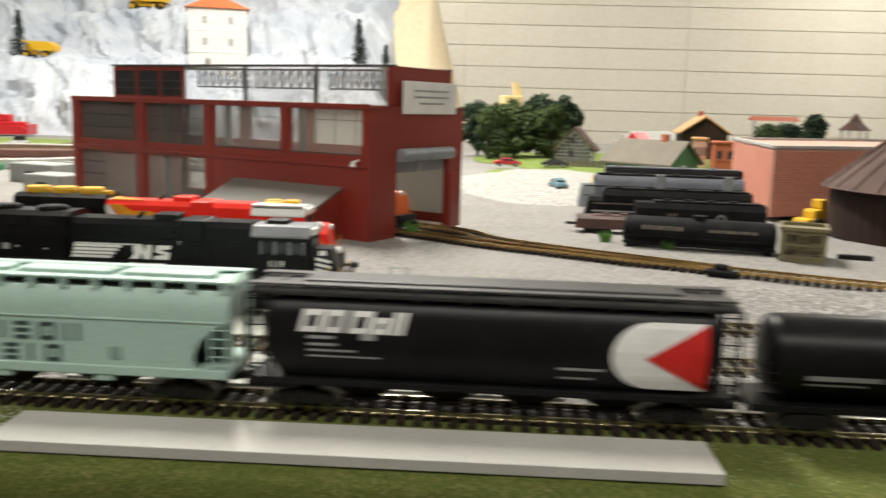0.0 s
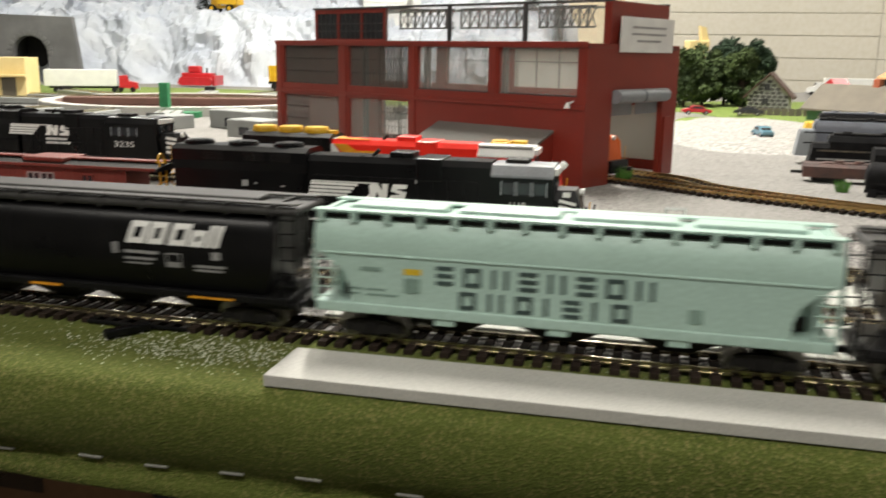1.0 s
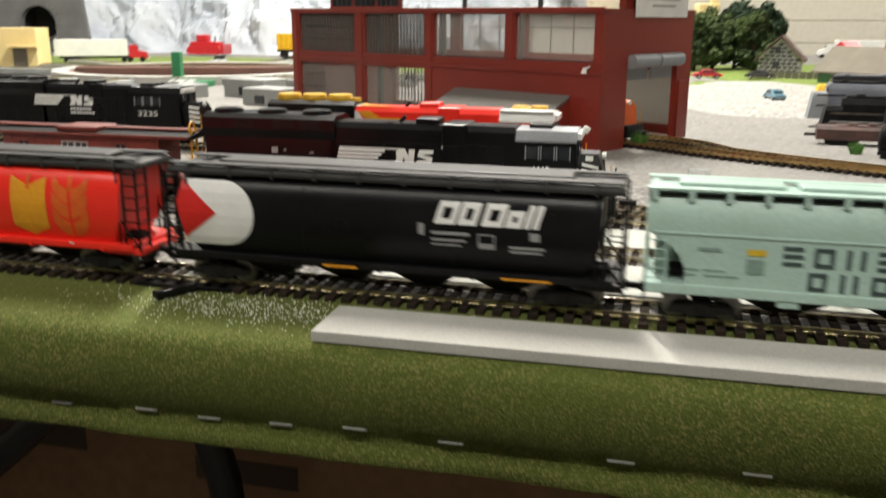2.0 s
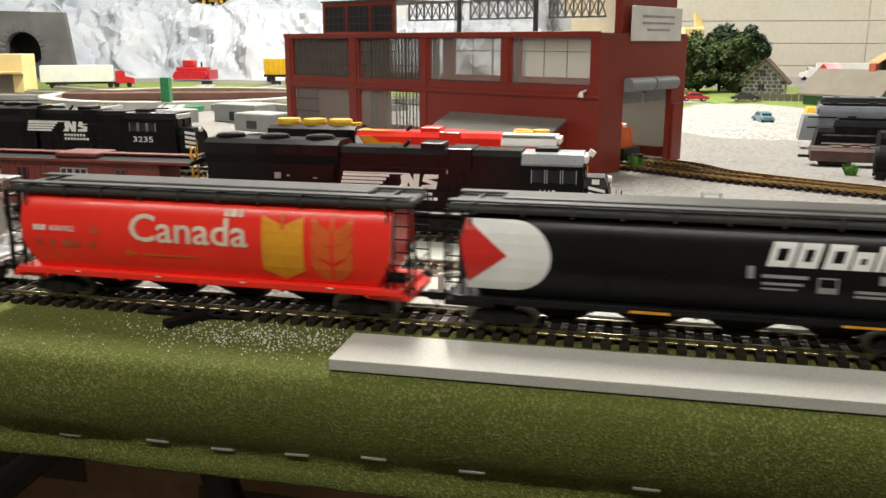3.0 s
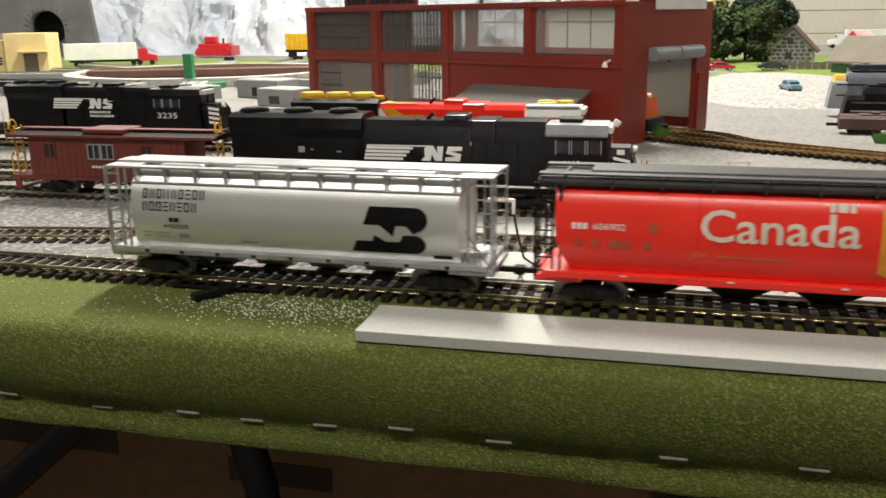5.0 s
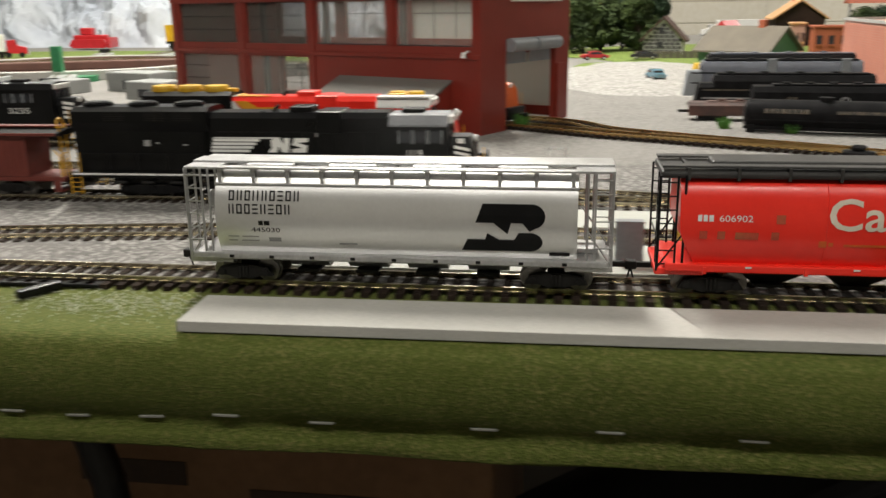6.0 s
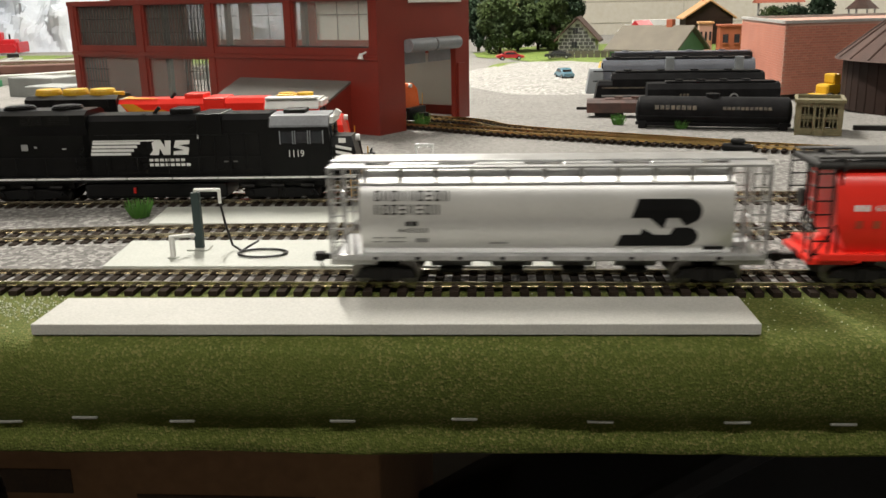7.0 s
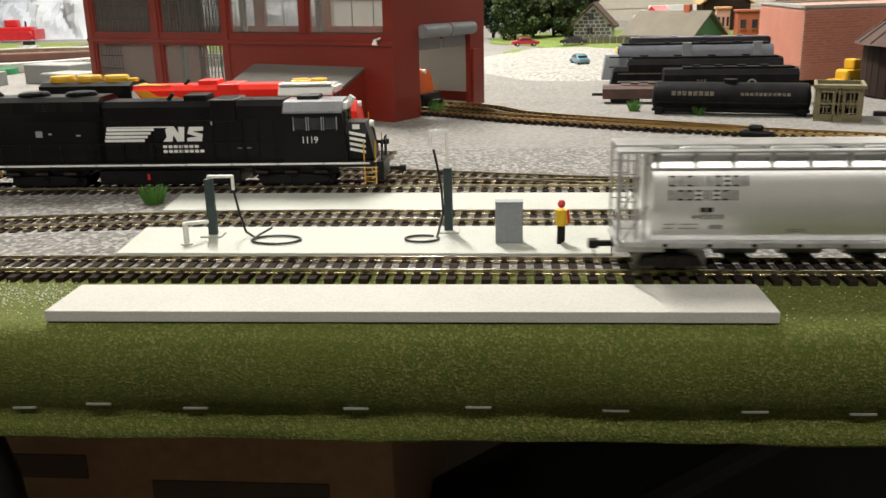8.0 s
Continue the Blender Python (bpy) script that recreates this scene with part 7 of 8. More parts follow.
def lorry(x, y, angle, trailer, cab, label, k=1.0, z=0.005):
    t = thing("toy_truck", pose(x, y, z, 0, 0, angle), label, "truck", "toy trucks")
    part("trailer", box(B(), -0.150 * k, 0.010 * k, -0.015 * k, 0.015 * k, 0.014 * k, 0.052 * k, 0.001), trailer, t)
    part("cab", slabxz(B(), [(0.014 * k, 0.010 * k), (0.014 * k, 0.038 * k), (0.032 * k, 0.040 * k), (0.037 * k, 0.026 * k), (0.056 * k, 0.022 * k), (0.057 * k, 0.008 * k)], -0.013 * k, 0.013 * k), cab, t)
    part("windscreen", box(B(), 0.033 * k, 0.0358 * k, -0.011 * k, 0.011 * k, 0.0275 * k, 0.037 * k), M_CABGLASS, t)
    part("bumper", box(B(), 0.056 * k, 0.060 * k, -0.013 * k, 0.013 * k, 0.005 * k, 0.011 * k, 0.0005), M_SILVERTRIM, t)
    part("chassis", box(B(), -0.14 * k, 0.05 * k, -0.008 * k, 0.008 * k, 0.009 * k, 0.0135 * k), M_RUNNING, t)
    for xx in (-0.125, -0.110, 0.002, 0.016, 0.044):
        part("wheel", rod(B(), (xx * k, -0.015 * k, 0.006 * k), (xx * k, 0.015 * k, 0.006 * k), 0.006 * k, 14), M_RUNNING, t)
    return t


lorry(-1.300, 1.89, 30, M_WHITETOY, M_REDTOY, "white box trailer truck with a red cab", 1.15)
lorry(0.700, 2.86, 180, M_WHITETOY, M_WHITETOY, "white box trailer truck in the village", 1.1)
t = thing("shed_roof", pose(0.640, 2.38, 0, 0, 0, 40), "small red roofed kiosk", "kiosk")
part("wall", box(B(), -0.026, 0.026, -0.018, 0.018, 0, 0.045), M_WHITETOY, t)
part("roof", prism(B(), [(-0.027, 0.045), (0, 0.070), (0.027, 0.045)], -0.032, 0.032), M_REDTOY, t)


def yellow_depot():
    t = thing("yellow_depot", pose(-1.372, 1.505, 0, 0, 0, 20), "pale yellow flat-roofed depot with barred windows", "building")
    part("hall", box(B(), -0.36, -0.012, 0.0, 0.22, 0, 0.082, 0.001), M_CREAM, t)
    part("porch", box(B(), -0.011, 0.085, -0.008, 0.09, 0, 0.098, 0.001), M_CREAM, t)
    part("band", box(B(), -0.362, -0.012, -0.003, 0.0, 0.060, 0.066, 0.0005), M_CREAM, t)
    for i in range(6):
        x = -0.345 + i * 0.056
        w = part("window", box(B(), x, x + 0.044, -0.0012, 0.002, 0.026, 0.044, 0.0003), M_CABGLASS, t)
        part("window_frame", muntins(B(), x, x + 0.044, 0.026, 0.044, -0.0024, 0.011, 0.006, 0.0008), M_CREAM, w)
    part("doorway", box(B(), 0.030, 0.062, -0.0092, -0.006, 0, 0.052, 0.0004), M_OLIVEROOF, t)
    part("canopy", box(B(), 0.022, 0.088, -0.026, -0.008, 0.054, 0.059, 0.0006), M_CREAM, t)
    for i in range(7):
        part("roof_frame", box(B(), -0.34 + i * 0.045, -0.318 + i * 0.045, 0.03, 0.19, 0.082, 0.096, 0.001), M_ROOFSHEET, t)


yellow_depot()


# ---- turntable and fan of tracks ----
def turntable():
    t = thing("turntable", pose(-0.845, 1.470, 0.001), "turntable pit with a pale curb and brown walls", "turntable")
    n, R = 48, 0.265
    for name, r0, r1, z0, z1, mm in (("curb", R, R + 0.030, 0.0, 0.016, M_SLAB), ("pit_wall", R - 0.012, R - 0.0005, 0.0, 0.0145, M_PIT)):
        bm = B()
        rows = []
        for i in range(n):
            a = 2 * math.pi * i / n
            rows.append([bm.verts.new((r * math.cos(a), r * math.sin(a), z)) for r, z in ((r0, z0), (r0, z1), (r1, z1), (r1, z0))])
        for i in range(n):
            p, q = rows[i], rows[(i + 1) % n]
            for k in range(4):
                bm.faces.new((p[k], p[(k + 1) % 4], q[(k + 1) % 4], q[k]))
        bmesh.ops.recalc_face_normals(bm, faces=bm.faces)
        part(name, bm, mm, t)
    part("pit_floor", rod(B(), (0, 0, 0.0005), (0, 0, 0.003), R - 0.013, n), M_PIT, t)
    b = part("bridge", box(B(), -R + 0.014, R - 0.014, -0.030, 0.030, 0.0035, 0.020, 0.002), M_PIT, t, "reddish brown turntable bridge")
    b.matrix_basis = pose(0, 0, 0, 0, 0, 20)
    for s in (-1, 1):
        part("bridge_rail", box(B(), -R + 0.016, R - 0.016, s * 0.010 - 0.0008, s * 0.010 + 0.0008, 0.0205, 0.0235), M_RAIL, b)
    p = thing("green_post", pose(-0.742, 1.205, 0), "bright green plastic post on a round base", "post")
    part("post", box(B(), -0.009, 0.009, -0.006, 0.006, 0.006, 0.062, 0.001), M_TTGREEN, p)
    part("foot", rod(B(), (0.030, 0, 0), (0.030, 0, 0.010), 0.040, 20), M_TTGREEN, p)
    # stub tracks round the pit on concrete strips
    for k, (a, r0, r1) in enumerate(((-18, 0.32, 0.56), (-34, 0.32, 0.60), (-50, 0.32, 0.58), (-66, 0.32, 0.55), (-86, 0.32, 0.50), (-108, 0.32, 0.48), (0, 0.32, 0.54), (150, 0.32, 0.6), (170, 0.32, 0.6), (190, 0.32, 0.62), (112, 0.32, 0.5), (90, 0.32, 0.5), (66, 0.32, 0.5))):
        s = thing("stub_track", pose(-0.845, 1.470, 0.002, 0, 0, a), "short stub track on a grey concrete strip", "track", "stub tracks")
        part("bed", box(B(), r0, r1, -0.022, 0.022, 0, 0.012, 0.001), M_CONCRETE, s)
        for y in (-0.010, 0.010):
            part("rail", box(B(), r0, r1, y - 0.0008, y + 0.0008, 0.0122, 0.0150), M_RAIL, s)
        part("bumper", box(B(), r1 - 0.008, r1 - 0.002, -0.014, 0.014, 0.0122, 0.022, 0.001), M_RUNNING, s)
    for x, y, w, h in ((-0.50, 1.02, 0.09, 0.030), (-0.42, 0.90, 0.07, 0.026), (-0.60, 0.98, 0.05, 0.022)):
        c = thing("concrete_block", pose(x, y, 0.0, 0, 0, -20), "grey concrete block on the yard", "block", "concrete blocks")
        part("block_body", box(B(), -w / 2, w / 2, -0.025, 0.025, 0, h, 0.002), M_CONCRETE, c)
        part("opening", box(B(), -0.010, 0.010, -0.0262, -0.020, 0.004, h * 0.6, 0.001), M_CABGLASS, c)


turntable()


# ---- mountain of white plaster cloth ----
def mountain_z(x, y):
    def ease(a, b, v):
        v = min(1, max(0, (v - a) / (b - a)))
        return v * v * (3 - 2 * v)
    yy = y + 0.10 * nz(x, 0, 1.7, 9) + 0.05 * nz(x, y, 4, 2)
    z = 0.165 * ease(2.55, 2.74, yy) + 0.05 * ease(2.80, 3.00, yy) + 0.18 * ease(3.02, 3.14, yy) + 0.55 * ease(3.20, 3.50, yy)
    edge = ease(-0.02, -0.30, x)
    folds = 0.0
    for k, s in enumerate((3.0, 7.0, 15.0, 31.0)):
        folds += (0.5 - abs(noise.noise((x * s, y * s * 1.3, z * s + k * 7.3)))) * 0.13 / (k * 0.7 + 1)
    steep = ease(2.50, 2.62, yy)
    return max(-0.02, z * edge + folds * (0.40 + 0.35 * steep) * steep * (0.3 + 0.7 * edge) - 0.02 * (1 - steep) - 0.06 * (1 - edge))


def mountain():
    bm = sheet(B(), -3.4, 0.06, 2.42, 3.5, 330, 130, mountain_z)
    for v in bm.verts:
        x, y, z = v.co
        k = min(1, max(0, z / 0.06))
        crease = 0.0
        for n, s in enumerate((4.0, 9.0, 19.0)):
            crease += (0.4 - abs(noise.noise((x * s * 1.5 + 0.5 * z * s, z * s * 0.8, y * s * 0.5 + n * 5)))) * 0.16 / (n * 1.1 + 1)
        v.co.y -= k * crease * 0.55
        v.co.x += k * 0.03 * noise.noise((x * 8, y * 8, z * 8))
    structure("mountain", bm, M_MOUNTAIN, "white crumpled plaster-cloth mountain with ledges", "mountain", smooth=16)
    # pale beige shoulder at its end
    bm = sheet(B(), -0.32, 0.12, 3.02, 3.5, 40, 40, lambda x, y: 0.62 * min(1, max(0, (y - 3.02) / 0.30)) * min(1, max(0, (0.10 - x) / 0.16)) + 0.010 * nz(x, y, 14) - 0.01)
    structure("plaster_shoulder", bm, M_BEIGE, "beige plaster shoulder at the end of the mountain", "mountain", smooth=40)


mountain()


def portal():
    t = thing("tunnel_portal", pose(-1.98, 2.44, 0, 0, 0, 14), "grey stone tunnel portal with a dark arch", "tunnel portal")
    pts = [(-0.24, 0), (-0.24, 0.235), (0.150, 0.225), (0.175, 0)]
    hole = arc(0.0, 0.10, 0.060, 0.060, 0, 180, 12)
    outline = [(0.175, 0), (0.150, 0.225), (-0.24, 0.235), (-0.24, 0), (-0.060, 0)] + hole[::-1] + [(0.060, 0)]
    part("portal_wall", slabxz(B(), outline, 0, 0.03), M_PORTAL, t)
    # near-black lining carries the tunnel's darkness in its colour
    part("tunnel_lining", box(B(), -0.09, 0.09, 0.12, 0.13, 0, 0.20), M_VOID, t)
    part("tunnel_side", box(B(), -0.075, -0.062, 0.031, 0.119, 0, 0.17), M_VOID, t)
    part("tunnel_side", box(B(), 0.062, 0.075, 0.031, 0.119, 0, 0.17), M_VOID, t)
    part("tunnel_roof", box(B(), -0.075, 0.075, 0.031, 0.119, 0.171, 0.18), M_VOID, t)
    for i in range(13):
        a = math.pi * i / 12
        part("arch_stone", box(B(), -0.006, 0.006, -0.004, -0.0005, 0.061, 0.078, 0.001, pose(0, 0, 0.10, 0, 90 - math.degrees(a), 0)), M_PORTAL, t)


portal()


def dump_truck(x, y, angle, k=1.0, label="yellow dump truck on the mountain ledge"):
    z = max(mountain_z(x + dx, y + dy) for dx in (-0.03, 0, 0.03) for dy in (-0.02, 0, 0.02)) - 0.004
    t = thing("dump_truck", pose(x, y, z, 0, 0, angle), label, "dump truck", "dump trucks")
    part("tray", slabxz(B(), [(-0.066 * k, 0.026 * k), (-0.066 * k, 0.046 * k), (-0.045 * k, 0.058 * k), (0.028 * k, 0.060 * k), (0.050 * k, 0.062 * k), (0.050 * k, 0.058 * k), (0.022 * k, 0.052 * k), (0.010 * k, 0.028 * k)], -0.026 * k, 0.026 * k), M_YELLOW, t)
    part("cab", box(B(), 0.024 * k, 0.052 * k, -0.022 * k, 0.004 * k, 0.024 * k, 0.050 * k, 0.002 * k), M_YELLOW, t)
    part("cab_window", box(B(), 0.030 * k, 0.046 * k, -0.0226 * k, -0.0215 * k, 0.036 * k, 0.046 * k), M_CABGLASS, t)
    part("chassis", box(B(), -0.055 * k, 0.055 * k, -0.014 * k, 0.014 * k, 0.014 * k, 0.025 * k, 0.002), M_YELLOW, t)
    for xx in (-0.036, 0.036):
        for s in (-1, 1):
            w = part("wheel", rod(B(), (xx * k, s * 0.015 * k, 0.014 * k), (xx * k, s * 0.026 * k, 0.014 * k), 0.014 * k, 18), M_RUNNING, t)
            part("rim", rod(B(), (xx * k, s * 0.0255 * k, 0.014 * k), (xx * k, s * 0.027 * k, 0.014 * k), 0.007 * k, 12), M_YELLOW, w)


dump_truck(-1.47, 2.90, 175, 1.05)
dump_truck(-1.18, 3.20, 170, 1.25)
dump_truck(-1.42, 3.28, 178, 1.1)


def red_crawler():
    t = thing("toy_dozer", pose(-1.335, 2.430, 0.006, 0, 0, 8), "red toy bulldozer at the mountain foot", "bulldozer")
    for s in (-1, 1):
        part("track_frame", slabxz(B(), [(-0.060, 0.008), (-0.050, 0.0), (0.050, 0.0), (0.060, 0.008), (0.050, 0.026), (-0.050, 0.026)], *sorted((s * 0.020, s * 0.036))), M_REDTOY, t)
    part("hull", box(B(), -0.052, 0.052, -0.0195, 0.0195, 0.012, 0.040, 0.004), M_REDTOY, t)
    part("cab", box(B(), -0.030, 0.010, -0.016, 0.016, 0.040, 0.062, 0.004), M_REDTOY, t)
    part("blade", box(B(), 0.062, 0.070, -0.044, 0.044, 0.0, 0.032, 0.002), M_REDTOY, t)
    part("exhaust", rod(B(), (0.030, 0, 0.040), (0.030, 0, 0.056), 0.003, 8), M_RUNNING, t)
    t = thing("ore_wagon", pose(-0.985, 2.330, 0.004, 0, 0, 5), "yellow ore wagon at the mountain foot", "wagon")
    part("hopper", prism(B(), [(-0.018, 0.024), (-0.024, 0.072), (0.024, 0.072), (0.018, 0.024)], -0.045, 0.045), M_YELLOW, t)
    for i in range(6):
        part("rib", box(B(), -0.042 + i * 0.0165, -0.039 + i * 0.0165, -0.0255, -0.022, 0.026, 0.072), M_YELLOW, t)
    part("frame", box(B(), -0.048, 0.048, -0.016, 0.016, 0.016, 0.0238), M_RUNNING, t)
    for x in (-0.030, 0.030):
        part("wheel", rod(B(), (x, -0.018, 0.009), (x, 0.018, 0.009), 0.009, 16), M_RUNNING, t)


red_crawler()


def tower():
    x, y = -0.815, 2.93
    z = 0.205
    t = thing("white_tower", pose(x, y, z, 0, 0, 18), "white clapboard tower house with an orange hipped roof", "tower")
    w, h = 0.100, 0.245
    part("wall", box(B(), -w, w, -w, w, 0, h, 0.001), M_WHITETOY, t)
    for i in range(28):
        part("clapboard", box(B(), -w - 0.001, w + 0.001, -w - 0.0012, w + 0.0012, 0.002 + i * 0.0086, 0.0092 + i * 0.0086), M_WHITETOY, t)
    for zz in (0.090, 0.165, h - 0.012):
        part("band", box(B(), -w - 0.003, w + 0.003, -w - 0.003, w + 0.003, zz, zz + 0.006, 0.001), M_WHITETOY, t)
    for zz in (0.115, 0.190):
        for s in (-1, 1):
            wd = part("window", box(B(), s * 0.045 - 0.008, s * 0.045 + 0.008, -w - 0.0025, -w - 0.0012, zz, zz + 0.026, 0.0004), M_GREYTEXT, t)
            part("window_frame", box(B(), s * 0.045 - 0.001, s * 0.045 + 0.001, -w - 0.0032, -w - 0.0024, zz, zz + 0.026), M_WHITETOY, wd)
    bmesh_roof = B()
    bmesh.ops.create_cone(bmesh_roof, cap_ends=True, segments=4, radius1=(w + 0.012) * 1.4142, radius2=0.004, depth=0.056, matrix=Matrix.Translation((0, 0, h + 0.028)) @ Matrix.Rotation(radians(45), 4, "Z"))
    part("roof", bmesh_roof, M_ORANGEROOF, t, "orange hipped roof")


tower()


# ---- trees ----
def leafy_tree(x, y, h, r, leaf, seed, label, z=0.004):
    rnd = random.Random(seed)
    t = thing("model_tree", pose(x, y, z), label, "tree", "village trees")
    bm = rod(B(), (0, 0, 0), (0, 0, h * 0.5), r * 0.07, 7, r * 0.04)
    tips = []
    for i in range(7):
        a = rnd.uniform(0, 6.28)
        p = (0, 0, h * rnd.uniform(0.25, 0.45))
        q = (r * 0.6 * math.cos(a), r * 0.6 * math.sin(a), h * rnd.uniform(0.5, 0.85))
        rod(bm, p, q, r * 0.04, 5, r * 0.012)
        tips.append(q)
    part("trunk", bm, M_BARK, t)
    verts, faces = [], []
    lumps = [(Vector(q), r * rnd.uniform(0.30, 0.5)) for q in tips]
    for _ in range(26):
        a, k = rnd.uniform(0, 6.28), rnd.uniform(0.1, 0.95)
        zz = rnd.uniform(0.14, 0.95)
        w = (1.05 - zz) ** 0.5 * (0.75 if zz < 0.22 else 1.05)
        lumps.append((Vector((r * k * w * math.cos(a), r * k * w * math.sin(a), h * zz)), r * rnd.uniform(0.16, 0.36)))
    for c, cr in lumps:
        for _ in range(190):
            d = Vector((rnd.gauss(0, 1), rnd.gauss(0, 1), rnd.gauss(0, 1))).normalized()
            p = c + d * cr * rnd.uniform(0.55, 1.08)
            s = rnd.uniform(0.0032, 0.0062)
            u = Vector((rnd.gauss(0, 1), rnd.gauss(0, 1), rnd.gauss(0, 1))).normalized()
            v = u.cross(d + Vector((0.01, 0.02, 0))).normalized()
            n = len(verts)
            verts += [p + u * s, p + v * s * 0.7, p - u * s, p - v * s * 0.7 + d * s * 0.5]
            faces.append((n, n + 1, n + 2, n + 3))
    me = bpy.data.meshes.new("crown")
    me.from_pydata(verts, [], faces)
    me.materials.append(leaf)
    ob = new("crown", me)
    ob.parent = t


for i, (x, y, h, r, leaf) in enumerate(((0.215, 1.93, 0.150, 0.058, M_LEAF), (0.262, 2.02, 0.165, 0.062, M_LEAF), (0.318, 2.08, 0.185, 0.060, M_LEAFDARK), (0.355, 2.00, 0.160, 0.050, M_LEAF),
                                        (0.385, 2.12, 0.190, 0.062, M_LEAFDARK), (0.412, 2.18, 0.170, 0.048, M_LEAFDARK), (0.16, 2.06, 0.155, 0.06, M_LEAFDARK), (1.27, 2.9, 0.10, 0.07, M_LEAFDARK), (1.36, 2.95, 0.15, 0.05, M_LEAFDARK), (1.20, 2.92, 0.095, 0.06, M_LEAF))):
    leafy_tree(x, y, h * 0.86, r, leaf, 40 + i, "dark green bushy model tree" if leaf is M_LEAFDARK else "olive green bushy model tree")


def pine(x, y, h, r, seed):
    rnd = random.Random(seed)
    t = thing("model_pine", pose(x, y, mountain_z(x, y) - 0.012), "slim dark model pine on the mountain", "pine tree", "mountain pines")
    part("trunk", rod(B(), (0, 0, 0), (0, 0, h * 0.9), h * 0.02, 6, h * 0.006), M_BARK, t)
    verts, faces = [], []
    for _ in range(1500):
        k = rnd.uniform(0.08, 1.0)
        lay = 0.72 + 0.28 * abs(math.sin(k * 17))
        a, rr = rnd.uniform(0, 6.28), r * (1.08 - k) ** 0.75 * lay * rnd.uniform(0.3, 1.05)
        p = Vector((rr * math.cos(a), rr * math.sin(a), h * k - rr * 0.3))
        d = Vector((math.cos(a), math.sin(a), -0.35)).normalized()
        s = rnd.uniform(0.004, 0.009)
        v = Vector((-math.sin(a), math.cos(a), rnd.uniform(-0.4, 0.4)))
        n = len(verts)
        verts += [p - d * s, p + v * s * 0.35, p + d * s, p - v * s * 0.35]
        faces.append((n, n + 1, n + 2, n + 3))
    me = bpy.data.meshes.new("needles")
    me.from_pydata(verts, [], faces)
    me.materials.append(M_PINE)
    ob = new("needles", me)
    ob.parent = t


pine(-0.29, 2.90, 0.170, 0.034, 1)
pine(-0.185, 2.84, 0.220, 0.036, 2)
pine(-1.56, 2.93, 0.200, 0.042, 3)


def toy_crane():
    t = thing("toy_crane", pose(0.255, 2.21, 0.004, 0, 0, 20), "cream plastic toy crane behind the trees", "crane")
    part("mast", box(B(), -0.014, 0.014, -0.014, 0.014, 0, 0.150, 0.002), M_CREAM, t)
    part("cab", box(B(), -0.036, 0.020, -0.020, 0.020, 0.135, 0.162, 0.003), M_CREAM, t)
    part("boom", slabxz(B(), [(0.004, 0.150), (0.026, 0.150), (0.012, 0.196), (-0.004, 0.200)], -0.008, 0.008), M_CREAM, t)


toy_crane()


def gazebo():
    t = thing("gazebo", pose(1.50, 2.95, 0.004), "brown model bandstand with a tiered roof", "bandstand")
    part("deck", rod(B(), (0, 0, 0), (0, 0, 0.030), 0.055, 8), M_CONCRETE, t)
    for i in range(8):
        a = i * math.pi / 4
        part("post", rod(B(), (0.045 * math.cos(a), 0.045 * math.sin(a), 0.030), (0.045 * math.cos(a), 0.045 * math.sin(a), 0.080), 0.003, 6), M_PARAPET, t)
    part("roof", rod(B(), (0, 0, 0.080), (0, 0, 0.112), 0.060, 8, 0.022), M_BROWNROOF, t)
    part("roof_cap", rod(B(), (0, 0, 0.112), (0, 0, 0.140), 0.024, 8, 0.004), M_BROWNROOF, t)
    t = thing("red_shelter", pose(1.22, 2.98, 0.004), "open shelter with a long red roof", "shelter")
    for x in (-0.07, 0.07):
        part("post", box(B(), x - 0.003, x + 0.003, -0.003, 0.003, 0, 0.108), M_PARAPET, t)
    part("roof", prism(B(), [(-0.03, 0.106), (0, 0.122), (0.03, 0.106)], -0.085, 0.085), M_RUSTBRICK, t)


gazebo()


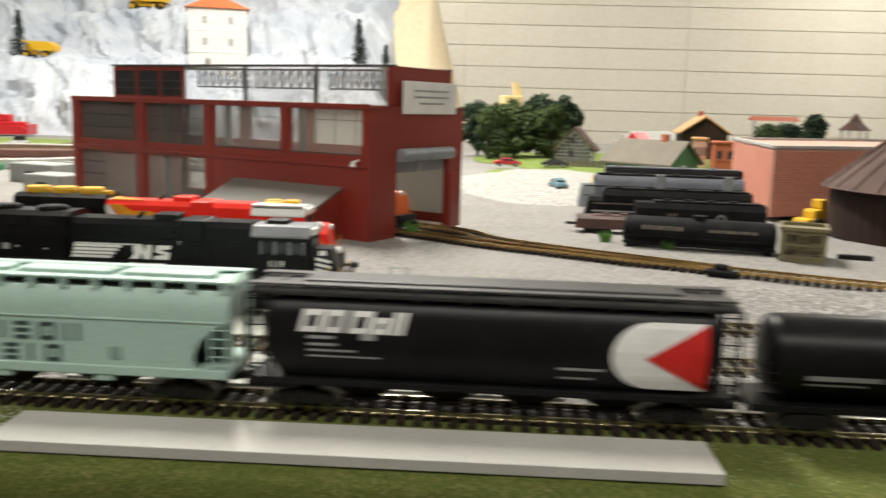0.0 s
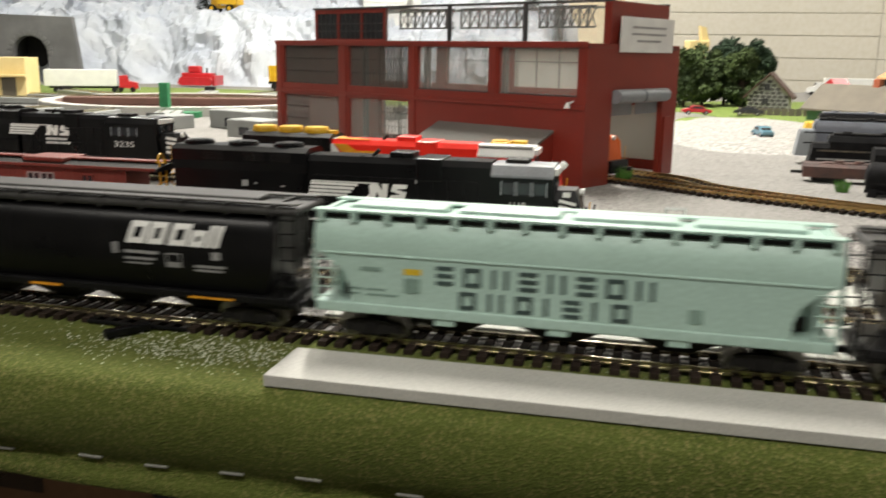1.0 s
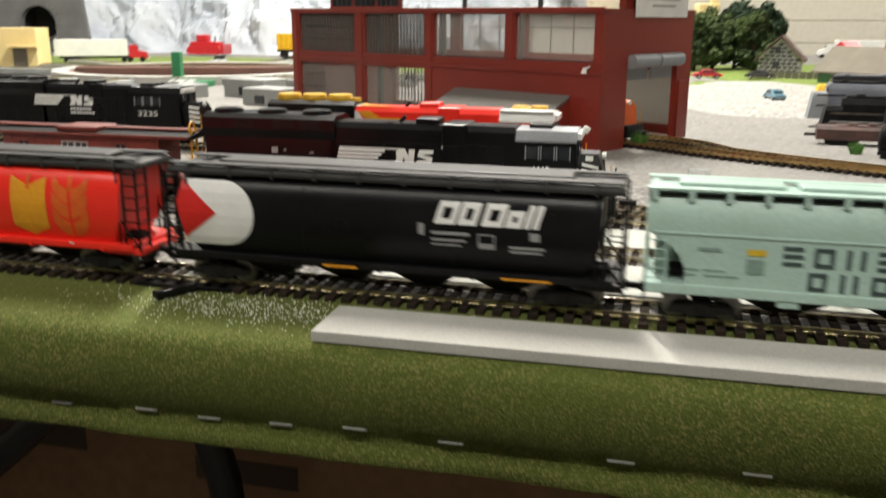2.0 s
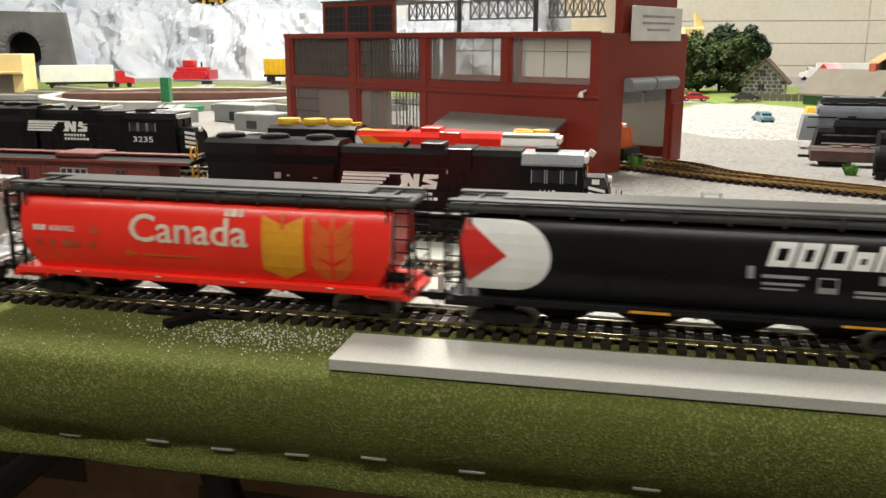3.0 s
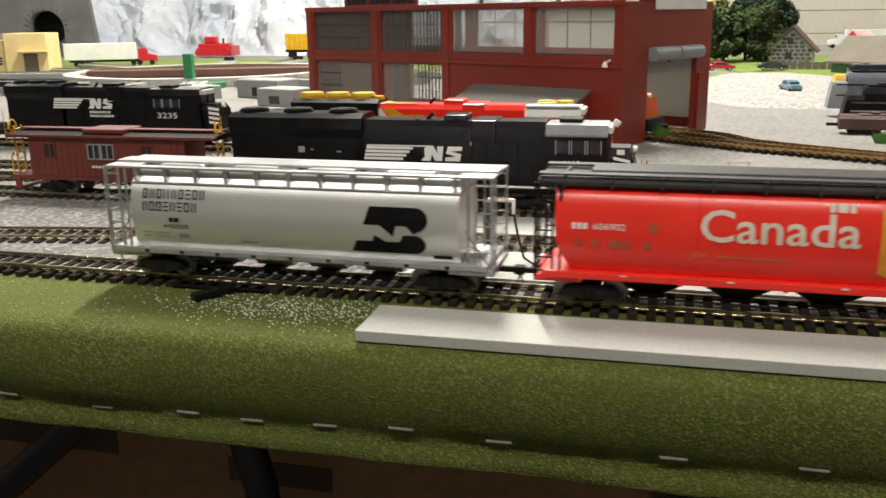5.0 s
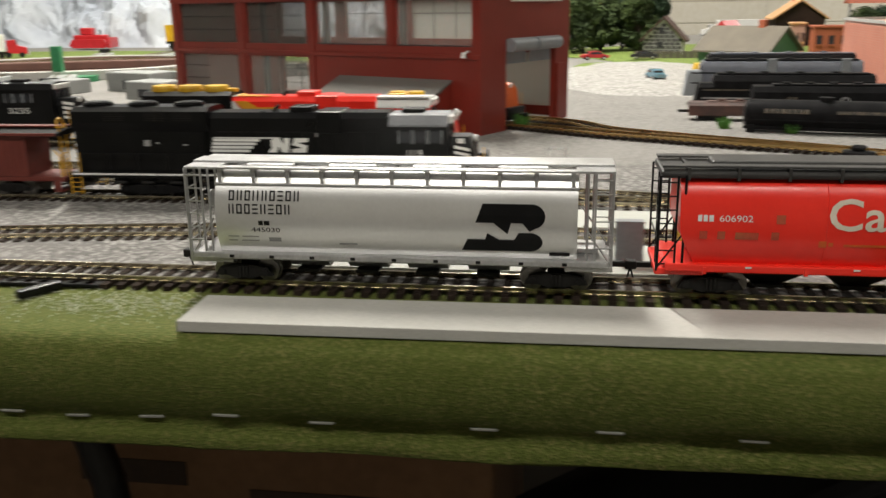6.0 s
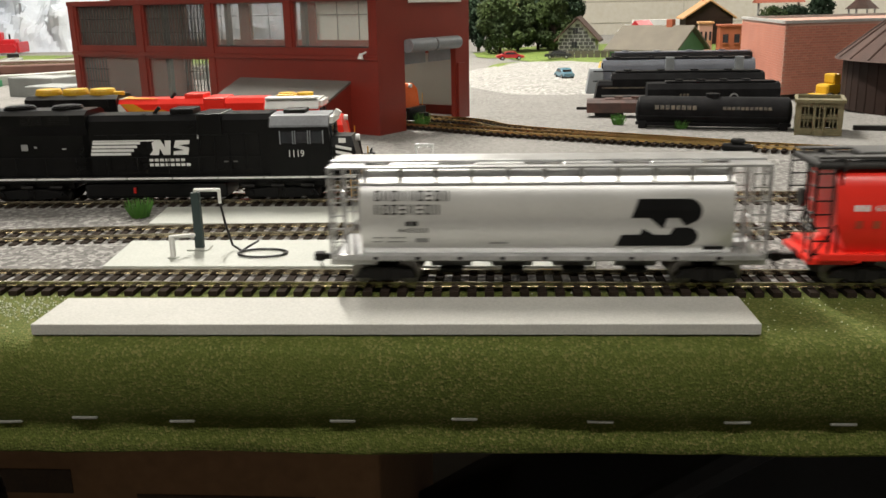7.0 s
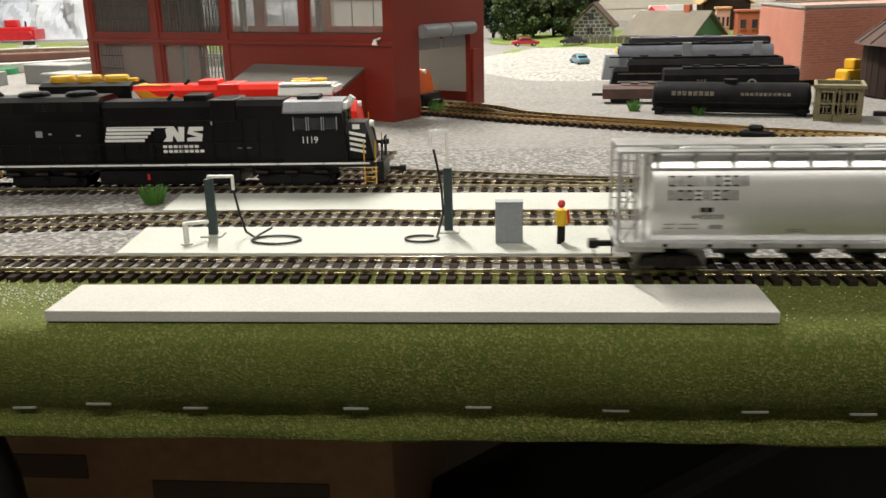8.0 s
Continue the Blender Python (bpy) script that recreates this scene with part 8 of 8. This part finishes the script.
# ---- under the table ----
def cartons():
    def carton(x, y, z, angle, w, d, h, label):
        t = thing("cardboard_box", pose(x, y, z, 0, 0, angle), label, "cardboard box", "stored boxes")
        b = part("box_body", box(B(), -w / 2, w / 2, -d / 2, d / 2, 0, h, 0.003), M_CARDBOARD, t)
        part("flap", box(B(), -w / 2 + 0.002, w / 2 - 0.002, -d / 2 + 0.002, -0.002, h + 0.0002, h + 0.004, 0.001), M_CARDBOARD, t)
        part("flap", box(B(), -w / 2 + 0.002, w / 2 - 0.002, 0.002, d / 2 - 0.002, h + 0.0002, h + 0.004, 0.001), M_CARDBOARD, t)
        for x0, x1, z0, z1 in ((-0.40, -0.18, 0.88, 0.92), (-0.02, 0.12, 0.86, 0.90), (-0.40, -0.10, 0.74, 0.76), (0.20, 0.42, 0.80, 0.86)):
            part("print_bar", box(B(), x0 * w, x1 * w, -d / 2 - 0.0008, -d / 2, z0 * h, z1 * h), M_INK, t)
    carton(-0.20, 0.33, FLOOR, 2, 0.62, 0.40, 0.44, "large brown cardboard carton on the carpet")
    carton(-0.13, 0.33, FLOOR + 0.446, -1, 0.50, 0.36, 0.40, "brown cardboard carton with dark print")
    # black cloth bag slumped beside the cartons
    t = thing("cloth_bag", pose(0.48, 0.30, FLOOR), "slumped black cloth bag beside the cartons", "bag")
    bm = B()
    bmesh.ops.create_uvsphere(bm, u_segments=40, v_segments=24, radius=1)
    for v in bm.verts:
        c = v.co
        f = 1 + 0.16 * noise.noise(c * 2.2) + 0.07 * noise.noise(c * 6)
        v.co = (c.x * 0.40 * f, c.y * 0.22 * f, max(0, 0.43 + c.z * 0.43 * f))
    part("bag_body", bm, M_BAG, t, smooth=60)
    part("strap", line(B(), [(-0.2, -0.10, 0.75), (-0.12, -0.14, 0.83), (0.0, -0.13, 0.85), (0.1, -0.12, 0.79)], 0.010, 8), M_BAG, t)
    # folding chair tucked below the layout
    t = thing("folding_chair", pose(-0.128, 0.10, FLOOR, 0, 0, 0), "black metal chair tucked under the layout", "chair")
    part("backrest", line(B(), [(-0.27, 0.0, 0.66), (-0.16, 0.0, 0.780), (-0.075, 0.0, 0.853), (-0.03, 0, 0.886), (0.0, 0, 0.893), (0.018, 0, 0.872), (0.032, 0.0, 0.82), (0.045, 0.0, 0.66), (0.05, 0.0, 0.46)], 0.0095, 10), M_CHAIR, t, smooth=50)
    part("seat", box(B(), -0.30, 0.06, 0.02, 0.12, 0.44, 0.465, 0.008), M_CHAIR, t)
    for x in (-0.28, 0.045):
        for y in (0.03, 0.105):
            part("leg", rod(B(), (x, y, 0), (x, y, 0.44), 0.011, 8), M_CHAIR, t)


cartons()


# ---- the far half of the layout, scaled about the camera's eye to fit its view ----
def scale_far_from_eye(k=1.07, eye=(0.18, -0.315, 0.1229)):
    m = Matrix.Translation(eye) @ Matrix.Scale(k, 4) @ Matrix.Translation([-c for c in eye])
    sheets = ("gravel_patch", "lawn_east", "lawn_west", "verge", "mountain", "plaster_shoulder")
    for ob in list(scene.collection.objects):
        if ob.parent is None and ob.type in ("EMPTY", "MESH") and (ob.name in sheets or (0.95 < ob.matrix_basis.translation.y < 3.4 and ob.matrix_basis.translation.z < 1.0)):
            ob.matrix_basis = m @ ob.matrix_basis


scale_far_from_eye()


# ---- what moves ----
def motions():
    """The train runs along the main line and its wheels turn with it."""
    times, places = [r[0] for r in RUN], [r[1] for r in RUN]
    fine = [i * 8.0 / 140 for i in range(141)]
    wheel = 0.0052
    for offset, wagon, sets in TRAIN:
        walk(wagon, [(t, train_pose(x + offset)) for t, x in RUN])
        for ws in sets:
            base = ws.matrix_basis.translation.copy()
            rows = []
            for t in fine:
                run = float(np.interp(t, times, places)) - RUN[0][1]
                rows.append((t, pose(base.x, base.y, base.z, 0, math.degrees(run / wheel), 0)))
            walk(ws, rows)


motions()
